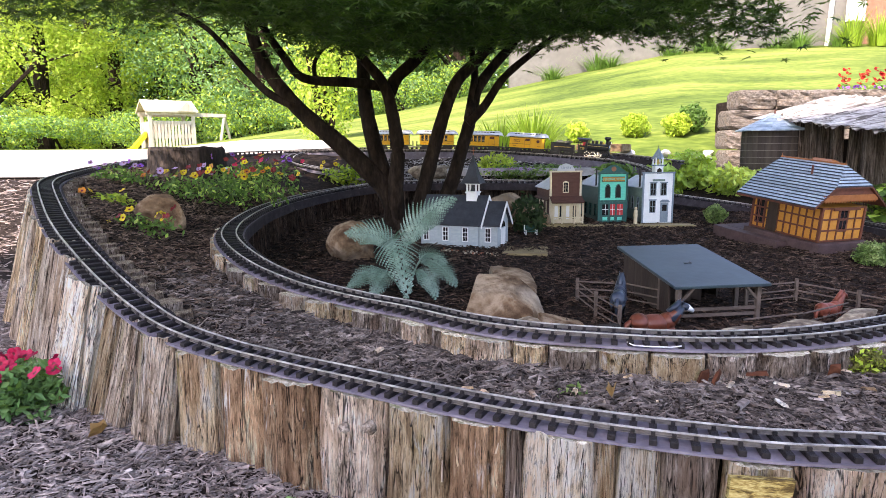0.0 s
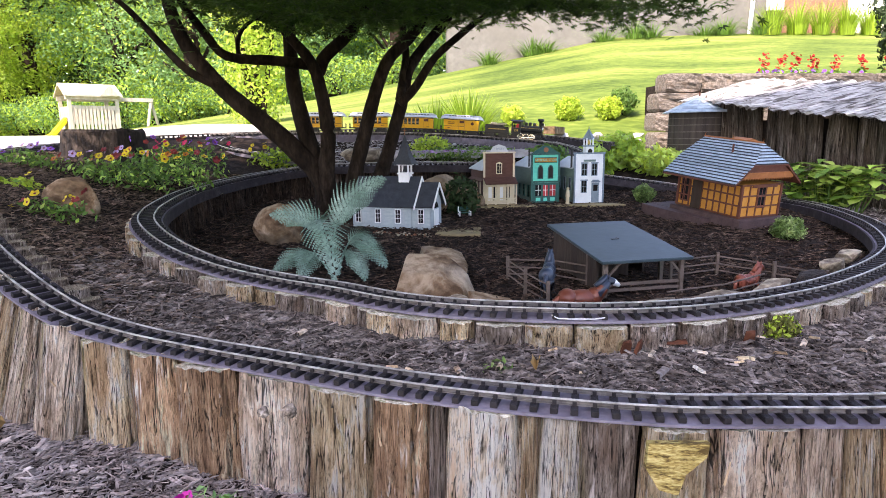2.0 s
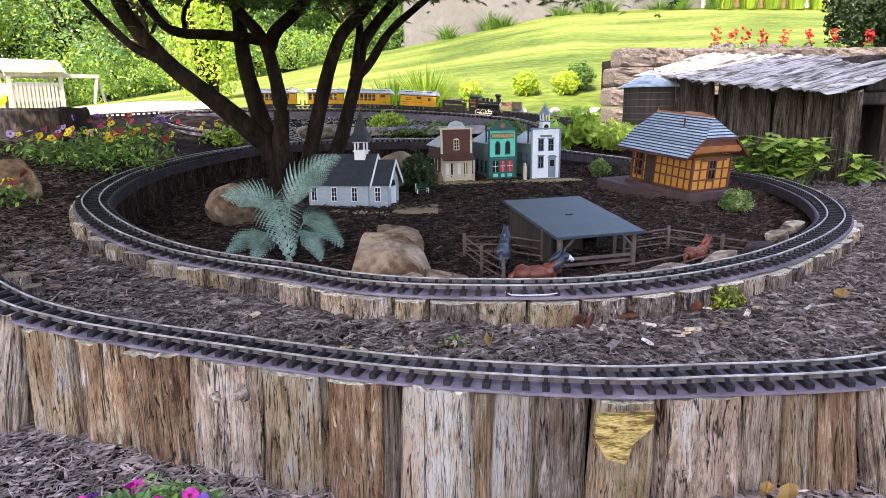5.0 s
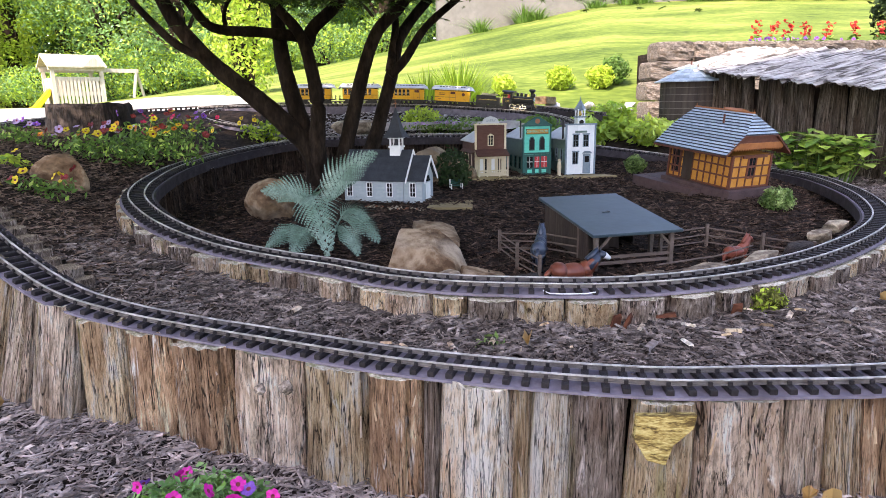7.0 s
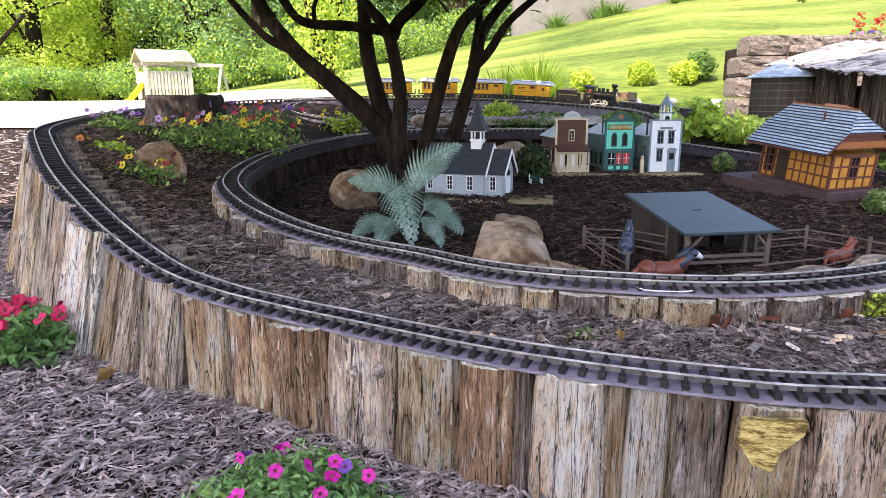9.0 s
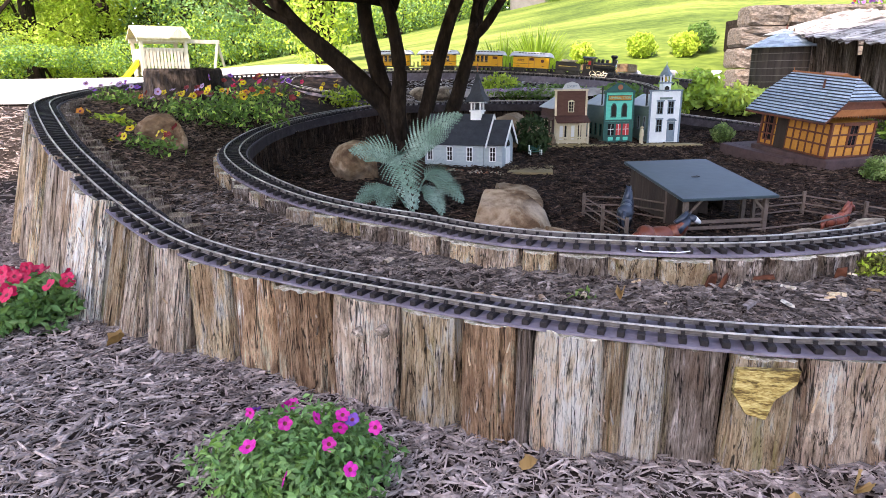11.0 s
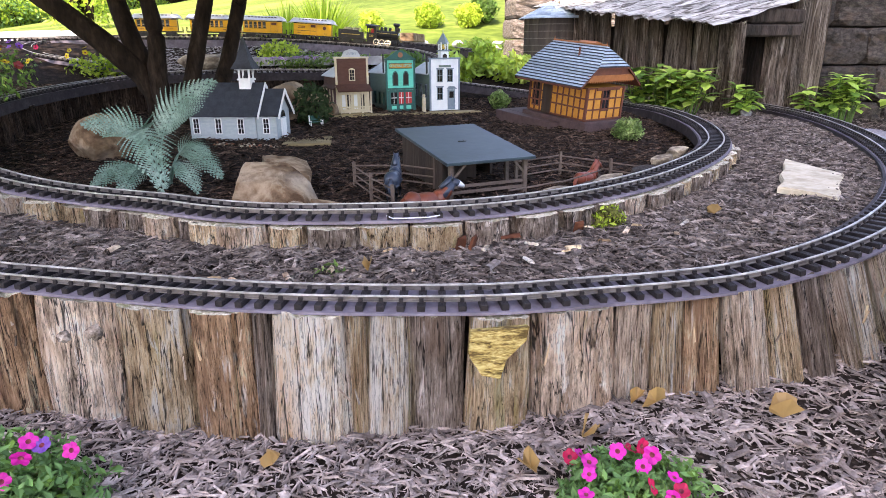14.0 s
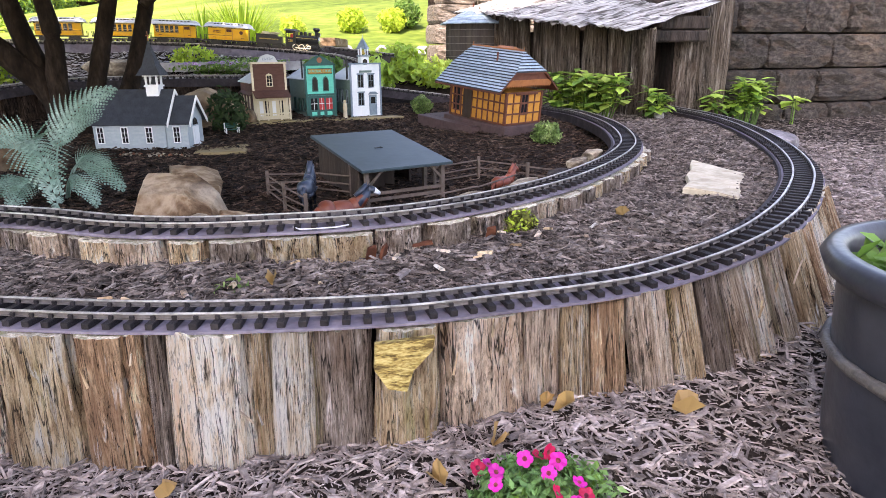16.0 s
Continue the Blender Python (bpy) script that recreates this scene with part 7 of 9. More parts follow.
        part("boiler_brace", cyl(bmesh.new(), (0.128, sy * 0.018, 0.062), (0.150, sy * 0.022, 0.030), 0.0012, n=6), M_GOLD, e)
    part("pilot_beam", boxes(((0.138, -0.042, 0.022), (0.146, 0.042, 0.036))), M_BLACK, e)
    bm = bmesh.new()
    for k in range(9):
        y = -0.036 + 0.009 * k
        cyl(bm, (0.146, y, 0.028), (0.178 - abs(y) * 0.45, y * 0.35, 0.005), 0.0022, n=6)
    part("cowcatcher", bm, M_BLACK, e)
    return e


def on_track(s, scale=0.80):
    p, d = at_run(siding, siding_len, s)
    return Matrix.Translation(p) @ Matrix.Rotation(math.atan2(d.y, d.x), 4, 'Z') @ Matrix.Rotation(-math.asin(d.z), 4, 'Y') @ Matrix.Diagonal((scale, scale, scale, 1))


S_LOCO = run_near(siding, siding_len, 0.90, 3.80)
locomotive(on_track(S_LOCO))
tender(on_track(S_LOCO - 0.172))
for off, kind, lab in ((0.39, "baggage", "yellow model baggage car with sliding door and silver roof"), (0.67, "combine", "yellow model combination car with windows and silver roof"),
                       (0.95, "coach", "yellow model passenger coach with seven windows and silver roof"), (1.23, "coach", "yellow model passenger coach at the train's end")):
    car(on_track(S_LOCO - off), kind, lab)

# ---------------------------------------------------------------- plants
def clump(name, label, center, radii, count, size, mats, shape=(LEAF_V, LEAF_F), seed=1, category="shrub", trunk=True, shell=0.55, group="", flat=0.2, idx_share=None):
    """A shrub: stems and a crown of small leaves, thickest near its surface."""
    r5 = np.random.RandomState(seed)
    c = Vector(center)
    t = thing(name, label, category, Matrix.Translation((c.x, c.y, c.z - radii[2])), group)
    d = r5.normal(size=(count, 3))
    d /= np.linalg.norm(d, axis=1)[:, None]
    rad = shell + (1 - shell) * r5.rand(count) ** 0.6
    bump = np.array([1 + 0.32 * noise.noise(Vector(v) * 1.9 + Vector((seed, 0, 0))) + 0.15 * noise.noise(Vector(v) * 4.5 + Vector((seed, 5, 0))) for v in d])
    P = d * (rad * bump)[:, None] * np.array(radii)
    P[:, 2] = np.maximum(P[:, 2], -radii[2] * 0.95) + radii[2]
    N = d * 0.6 + r5.normal(0, 0.6, (count, 3)) + np.array([0, 0, flat])
    V, F = spread(shape[0], shape[1], P, size * r5.uniform(0.6, 1.3, count), N, r5)
    mats = mats if isinstance(mats, (list, tuple)) else [mats]
    idx = None
    if len(mats) > 1:
        pick = (r5.rand(count) < (idx_share or 0.5)).astype(int)
        idx = np.repeat(pick, len(shape[1]))
    ob = new("crown", cloud("crown", V, F, mats, idx))
    ob.parent = t
    if trunk:
        for k in range(4):
            a = r5.uniform(0, 6.28)
            bm = tube(bmesh.new(), [(0, 0, -0.03), (radii[0] * 0.2 * math.cos(a), radii[1] * 0.2 * math.sin(a), radii[2] * 0.6), (radii[0] * 0.5 * math.cos(a), radii[1] * 0.5 * math.sin(a), radii[2] * 1.3)], [radii[2] * 0.05, radii[2] * 0.035, radii[2] * 0.015], 6)
            part("stem", bm, M_BARK, t)
    return t


clump("box_bush", "small rounded variegated box bush on the mulch", (1.335, 3.03, 0.085), (0.05, 0.048, 0.045), 1500, 0.015, L_BOX, seed=1)
clump("box_bush", "small rounded variegated box bush by the station", (1.52, 2.16, 0.030), (0.056, 0.054, 0.046), 1700, 0.014, L_BOX, seed=2)
for k, (x, y, z, rx, ry, rz, n) in enumerate(((1.30, 3.72, 0.225, 0.16, 0.11, 0.10, 620), (1.50, 3.80, 0.27, 0.15, 0.12, 0.13, 700), (1.70, 3.66, 0.215, 0.17, 0.11, 0.085, 640))):
    clump("lime_shrub", "loose lime-green leafy shrub beyond the shops", (x, y, z), (rx, ry, rz), n, 0.055, [L_PACHY, L_LIME], seed=(3, 71, 72)[k], idx_share=0.3, shell=0.2, group="lime shrubs")
clump("lime_shrub", "low lime-green shrub between the tracks", (0.33, 3.70, 0.315), (0.11, 0.08, 0.06), 500, 0.03, L_LIME, seed=4)
clump("herb", "low grey-green creeping herb by the back track", (0.55, 3.60, 0.27), (0.30, 0.08, 0.045), 900, 0.03, [L_MID, L_BOX], seed=5)
clump("herb", "low green creeping plant by the back track", (0.98, 3.55, 0.26), (0.14, 0.09, 0.06), 500, 0.035, L_MID, seed=6)
clump("small_conifer", "small dark conifer beside the church", (0.40, 2.83, 0.10), (0.075, 0.07, 0.10), 700, 0.03, L_YEW, seed=7)
for k, (x, y, z, rr_) in enumerate(((1.18, 5.5, 0.6, 0.10), (1.68, 5.55, 0.6, 0.12), (2.03, 5.5, 0.6, 0.115), (2.19, 5.6, 0.6, 0.14))):
    clump("lawn_shrub", "rounded yellow-green shrub at the lawn's edge", (x, y, ground_z(x, y) + rr_ * 0.8), (rr_, rr_, rr_ * 0.85), 1800, 0.03, L_LIME if k < 3 else L_MID, seed=20 + k, group="lawn shrubs")


def blades(name, label, x, y, n, h, spread_r, seed, mat, category="ornamental grass", w=0.012):
    r6 = np.random.RandomState(seed)
    V, F = [], []
    z0 = ground_z(x, y) - 0.01
    for k in range(n):
        a = r6.uniform(0, 6.2832)
        rr_ = spread_r * math.sqrt(r6.rand())
        bx, by = x + 0.4 * rr_ * math.cos(a), y + 0.4 * rr_ * math.sin(a)
        hh = h * r6.uniform(0.6, 1.1)
        b = len(V)
        px, py = -math.sin(a), math.cos(a)
        for j, u in enumerate((0, 0.35, 0.7, 1.0)):
            out = rr_ * 0.9 * u * u
            ww = w * (1 - u) * 0.5 + 0.0008
            zz = z0 + hh * (u - 0.25 * u * u * (rr_ / max(spread_r, 1e-3)))
            V += [(bx + out * math.cos(a) - px * ww, by + out * math.sin(a) - py * ww, zz), (bx + out * math.cos(a) + px * ww, by + out * math.sin(a) + py * ww, zz)]
        for j in range(3):
            F.append((b + 2 * j, b + 2 * j + 1, b + 2 * j + 3, b + 2 * j + 2))
    return tagged(new(name, cloud(name, V, F, mat)), label, category)


blades("day_lily", "clump of arching strap-leaved green day lilies", 0.45, 4.75, 520, 0.46, 0.27, 1, L_GRASS, w=0.022)
blades("day_lily", "second clump of arching green day lily leaves", 0.70, 4.85, 460, 0.50, 0.26, 2, L_GRASS, w=0.022)


# broad-leaved plants beside the shed: whorls of leaves on stalks
LAUREL_V = [(0, 0, 0), (0.14, 0.3, 0.03), (0.27, 0.66, 0.0), (0, 1.0, -0.12), (-0.27, 0.66, 0.0), (-0.14, 0.3, 0.03), (0, 0.55, -0.03)]
LAUREL_F = [(0, 1, 6), (1, 2, 6), (2, 3, 6), (3, 4, 6), (4, 5, 6), (5, 0, 6)]


def whorls(name, label, places, leaf, seed, mats, n_leaf=7, category="leafy plant"):
    r7 = np.random.RandomState(seed)
    x0, y0 = np.mean([p[0] for p in places]), np.mean([p[1] for p in places])
    t = thing(name, label, category, Matrix.Translation((x0, y0, ground_z(x0, y0))))
    inv = Vector((x0, y0, ground_z(x0, y0)))
    V, F, I = [], [], []
    for x, y, z in places:
        g0 = ground_z(x, y)
        part("stalk", tube(bmesh.new(), [Vector((x0 + (x - x0) * 0.7, y0 + (y - y0) * 0.7, min(g0, z) - 0.02)) - inv, Vector((x, y, z)) - inv], [0.004, 0.0025], 6), L_MID, t)
        for k in range(n_leaf):
            a = 6.2832 * k / n_leaf + r7.uniform(-0.3, 0.3)
            dip = r7.uniform(-0.35, 0.45)
            m = Matrix.Translation(Vector((x, y, z + r7.uniform(-0.03, 0.012))) - inv) @ Matrix.Rotation(a, 4, 'Z') @ Matrix.Rotation(dip, 4, 'X') @ Matrix.Scale(leaf * r7.uniform(0.7, 1.15), 4)
            b = len(V)
            V += [tuple(m @ Vector(v)) for v in LAUREL_V]
            F += [tuple(b + i for i in f) for f in LAUREL_F]
            I += [r7.randint(len(mats))] * len(LAUREL_F)
    ob = new("leaves", cloud("leaves", V, F, mats, I))
    ob.parent = t
    return t


r8 = np.random.RandomState(12)
whorls("pachysandra", "bright green whorled ground cover beside the log shed", [(2.02 + 0.32 * u - 0.06 * r8.rand(), 2.92 - 0.50 * u - 0.14 * r8.rand(), 0.06 + 0.19 * r8.rand() * (1 - 0.35 * u)) for u in 0.55 * r8.rand(62)], 0.086, 3, [L_PACHY, L_PACHY, L_MID])
whorls("pachysandra", "small green whorled plant beside the shed door", [(2.29 + 0.10 * r8.rand(), 2.47 + 0.04 * r8.rand(), 0.06 + 0.10 * r8.rand()) for _ in range(11)], 0.075, 6, [L_PACHY, L_PACHY, L_MID])
whorls("pachysandra", "bright green whorled plant by the block wall", [(2.97 + 0.24 * r8.rand() if k < 26 else 2.81 + 0.03 * r8.rand(), 2.60 + 0.05 * r8.rand(), 0.02 + (0.16 if k < 26 else 0.10) * r8.rand()) for k in range(30)], 0.085, 4, [L_PACHY, L_PACHY, L_MID])
whorls("pachysandra", "single green whorled plant by the block wall", [(3.39, 2.60, 0.085), (3.40, 2.59, 0.06)], 0.10, 5, [L_PACHY])


# fern: arching fronds with paired pinnae, each cut into small pinnules
def fern(m, fronds, label):
    t = thing("fern", label, "fern", m)
    inv = m.inverted()
    for ctrl, face, half, bare in fronds:
        V, F = [], []
        c = [inv @ Vector(p) for p in ctrl]
        face = Vector(face).normalized()

        def at(u):
            w = 1 - u
            return w ** 3 * c[0] + 3 * w * w * u * c[1] + 3 * w * u * u * c[2] + u ** 3 * c[3]
        n = 16
        for k in range(n):
            f = k / n
            u = bare + (1 - bare) * f
            p = at(u)
            d = (at(min(u + 0.02, 1.0)) - at(u - 0.02)).normalized()
            side = d.cross(face).normalized()
            up = side.cross(d).normalized()
            wd = half * min(1.0, 0.55 + f * 2.0) * (1 - max(0.0, f - 0.2) / 0.8) ** 0.85 + 0.003
            gap = (at(min(u + (1 - bare) / n, 1.0)) - p).length
            for sgn in (-1, 1):
                ln = wd * (1 + 0.18 * noise.noise(Vector((k * 1.7, sgn * 3, ctrl[3][0] * 9))))
                out = (side * sgn + d * 0.62 + up * 0.10).normalized()
                q = max(5, int(ln / 0.0050))
                for e in range(q):
                    v = e / q
                    a = p + d * (gap * 0.5 if sgn > 0 else 0.0) + out * ln * v + d * 0.30 * ln * v * v - up * 0.35 * ln * v * v
                    r = (gap * 0.54 + 0.0008) * (1 - v) ** 0.6
                    st = ln / q
                    along = (out + d * 0.5 * v - up * 0.6 * v).normalized()
                    cross = along.cross(up).normalized()
                    for s2 in (-1, 1):
                        b = len(V)
                        lift = up * (0.0014 if s2 > 0 else -0.0006)
                        V += [tuple(a - along * st * 0.1), tuple(a + along * st * 1.05), tuple(a + cross * s2 * r * 0.62 + along * (st * 1.0 + r * 0.25) + lift), tuple(a + cross * s2 * r * 0.95 + along * (st * 0.35 + r * 0.35) + lift)]
                        F.append((b, b + 1, b + 2, b + 3))
        fr = new("frond", cloud("frond", V, F, L_FERN))
        fr.parent = t
        part("midrib", tube(bmesh.new(), [at(k / 14) for k in range(15)], [0.0024 * (1 - k / 15) + 0.0005 for k in range(15)], 5), L_FERN, fr)
    return t


R0 = (-0.105, 1.90, -0.04)
fern(pose(*R0), [
    (((-0.105, 1.89, -0.04), (-0.175, 1.93, 0.20), (-0.125, 1.83, 0.185), (-0.083, 1.70, -0.008)), (0, -0.7, 0.7), 0.090, 0.36),
    (((-0.115, 1.90, -0.04), (-0.11, 1.94, 0.12), (-0.18, 1.92, 0.165), (-0.285, 1.90, 0.146)), (0.1, -0.85, 0.5), 0.062, 0.40),
    (((-0.100, 1.91, -0.04), (-0.135, 1.95, 0.10), (-0.07, 1.96, 0.21), (0.055, 1.97, 0.252)), (0, -0.85, 0.5), 0.074, 0.38),
    (((-0.090, 1.90, -0.04), (-0.075, 1.87, 0.12), (-0.005, 1.82, 0.095), (0.055, 1.77, 0.012)), (0, -0.6, 0.8), 0.058, 0.36),
    (((-0.095, 1.89, -0.04), (-0.075, 1.84, 0.09), (-0.03, 1.78, 0.07), (-0.005, 1.72, -0.015)), (0, -0.6, 0.8), 0.050, 0.36),
    (((-0.115, 1.90, -0.04), (-0.15, 1.86, 0.07), (-0.21, 1.82, 0.055), (-0.265, 1.78, 0.0)), (0, -0.4, 0.9), 0.055, 0.30),
    (((-0.110, 1.89, -0.04), (-0.13, 1.83, 0.08), (-0.16, 1.77, 0.06), (-0.185, 1.71, -0.015)), (0, -0.5, 0.85), 0.050, 0.32),
    (((-0.095, 1.92, -0.04), (-0.06, 1.93, 0.10), (-0.03, 1.91, 0.11), (0.025, 1.88, 0.055)), (0, -0.7, 0.7), 0.045, 0.36)], "silvery blue-green fern with arching fronds in the shade")


# calibrachoa and other bedding flowers
def trumpet(r):
    """Five joined lobes round a throat."""
    V, F, I = [(0, 0, -0.35 * r)], [], []
    n = 20
    for k in range(n):
        a = 6.2832 * k / n
        V.append((0.28 * r * math.cos(a), 0.28 * r * math.sin(a), -0.08 * r))
    for k in range(n):
        a = 6.2832 * k / n
        q = r * (0.80 + 0.20 * abs(math.cos(2.5 * a)) ** 0.6)
        V.append((q * math.cos(a), q * math.sin(a), 0.10 * r * math.cos(5 * a)))
    for k in range(n):
        F += [(0, 1 + k, 1 + (k + 1) % n), (1 + k, 1 + n + k, 1 + n + (k + 1) % n, 1 + (k + 1) % n)]
        I += [1, 0]
    return V, F, I


def bedding(name, label, center, radii, leaves, leaf_size, petals, flower_r, seed, category="flowering plant", leaf_mats=None, tall=0.0, facing=(0, -0.5, 0.6)):
    """Leaves in a mound, each flower a small mesh of its own above it."""
    r = np.random.RandomState(seed)
    c = Vector(center)
    t = clump(name, label, (c.x, c.y, c.z + radii[2]), radii, leaves, leaf_size, leaf_mats or [L_MID, L_PACHY], seed=seed, category=category, shell=0.15, idx_share=0.14)
    meshes = {}
    for mat, n in petals:
        if mat.name not in meshes:
            V, F, I = trumpet(flower_r)
            meshes[mat.name] = cloud("flower", V, F, [mat, P_THROAT], I)
        for _ in range(n):
            a, q = r.uniform(0, 6.2832), math.sqrt(r.rand())
            x, y = radii[0] * 1.02 * q * math.cos(a), radii[1] * 1.02 * q * math.sin(a)
            z = radii[2] + radii[2] * math.sqrt(max(0, 1 - 0.8 * q * q)) + flower_r * r.uniform(0.1, 0.9) + tall * r.rand()
            ob = new("flower", meshes[mat.name])
            ob.parent = t
            nrm = Vector(facing) + Vector(r.normal(0, 0.35, 3))
            ob.matrix_basis = Matrix.Translation((x, y, z)) @ nrm.to_track_quat('Z', 'Y').to_matrix().to_4x4() @ Matrix.Scale(r.uniform(0.8, 1.15), 4)
    return t


bedding("calibrachoa", "bushy green plant with magenta trumpet flowers", (-0.215, 0.77, ground_z(-0.215, 0.77) - 0.004), (0.14, 0.105, 0.058), 6500, 0.016, [(P_MAG, 12), (P_PUR, 2)], 0.0115, 31, leaf_mats=[L_CALI, L_MID])
bedding("calibrachoa", "bushy green plant with magenta and crimson flowers", (0.535, 0.58, ground_z(0.535, 0.58) - 0.022), (0.09, 0.07, 0.040), 3900, 0.015, [(P_MAG, 10), (P_RED, 5)], 0.0115, 32, leaf_mats=[L_CALI, L_MID])
bedding("calibrachoa", "bushy green plant with crimson trumpet flowers", (-0.915, 1.25, ground_z(-0.915, 1.25) - 0.01), (0.13, 0.11, 0.055), 2400, 0.024, [(P_RED, 30)], 0.0165, 33, leaf_mats=[L_CALI, L_MID])
bedding("pansy", "green plant with yellow pansy flowers in the raised bed", (-0.86, 2.75, 0.16), (0.27, 0.20, 0.070), 700, 0.028, [(P_YEL, 14), (P_ORA, 6), (P_MAROON, 6)], 0.0145, 34, tall=0.035)
bedding("pansy", "green plant with yellow and purple pansy flowers", (-1.12, 2.85, 0.18), (0.22, 0.18, 0.060), 420, 0.028, [(P_YEL, 6), (P_LILAC, 8), (P_MAROON, 6), (P_ORA, 3)], 0.0145, 35, tall=0.035)
bedding("pansy", "green plant with red and purple pansy flowers", (-0.92, 3.1, 0.22), (0.25, 0.16, 0.065), 600, 0.028, [(P_RED, 7), (P_MAROON, 8), (P_PUR, 6), (P_YEL, 4)], 0.0145, 36, tall=0.035)
bedding("pansy", "green plant with yellow flowers beside the boulder", (-0.98, 2.02, 0.11), (0.15, 0.10, 0.045), 300, 0.026, [(P_YEL, 6), (P_MAROON, 3)], 0.0135, 37, tall=0.02)
bedding("pansy", "lime plant with a few orange flowers in the bed", (-1.22, 2.30, 0.17), (0.11, 0.07, 0.04), 300, 0.034, [(P_YEL, 2), (P_ORA, 2)], 0.0135, 38, leaf_mats=[L_LIME, L_MID], tall=0.02)
bedding("pansy", "green plant with yellow flowers behind the inner track", (-0.52, 3.56, 0.20), (0.16, 0.1, 0.06), 420, 0.03, [(P_YEL, 6)], 0.0135, 39, leaf_mats=[L_LIME, L_MID], tall=0.03)
bedding("pansy", "pale blue pansies at the edge of the raised bed", (-1.40, 2.78, 0.24), (0.14, 0.11, 0.05), 260, 0.026, [(P_LILAC, 7), (P_PUR, 4)], 0.0145, 40, tall=0.02)
bedding("creeping_thyme", "low mat of lilac flowers by the back track", (0.42, 3.58, 0.250), (0.22, 0.07, 0.020), 700, 0.014, [(P_LILAC, 80)], 0.008, 66, category="creeping thyme")
for k, (x, y) in enumerate(((2.93, 4.68), (3.08, 4.70), (3.16, 4.66), (3.32, 4.68), (3.52, 4.7), (3.70, 4.66), (3.95, 4.7), (4.25, 4.68), (4.6, 4.7))):
    bedding("salvia", "scarlet salvia spike above the block wall", (x, y, 0.78), (0.04, 0.03, 0.035), 130, 0.045, [(P_SAL, 30)], 0.0115, 50 + k, tall=0.11, category="salvia")
bedding("ageratum", "low purple flowers along the top of the wall", (3.25, 4.60, 0.78), (0.45, 0.05, 0.02), 300, 0.035, [(P_PUR, 26)], 0.014, 60)
clump("dark_yew", "dense dark evergreen above the block wall", (5.05, 5.4, 1.45), (0.62, 0.5, 0.75), 15000, 0.06, L_YEW, seed=61, shell=0.35)
clump("moss_tuft", "yellow-green moss tuft against the log stubs", (0.80, 1.10, 0.0), (0.036, 0.018, 0.034), 620, 0.014, [M_MOSS, L_LIME], idx_share=0.25, seed=62, category="moss", trunk=False)
clump("seedling", "tiny pale green seedling in the mulch", (0.235, 1.03, -0.018), (0.025, 0.025, 0.015), 26, 0.022, L_BOX, seed=63, category="seedling", trunk=False)


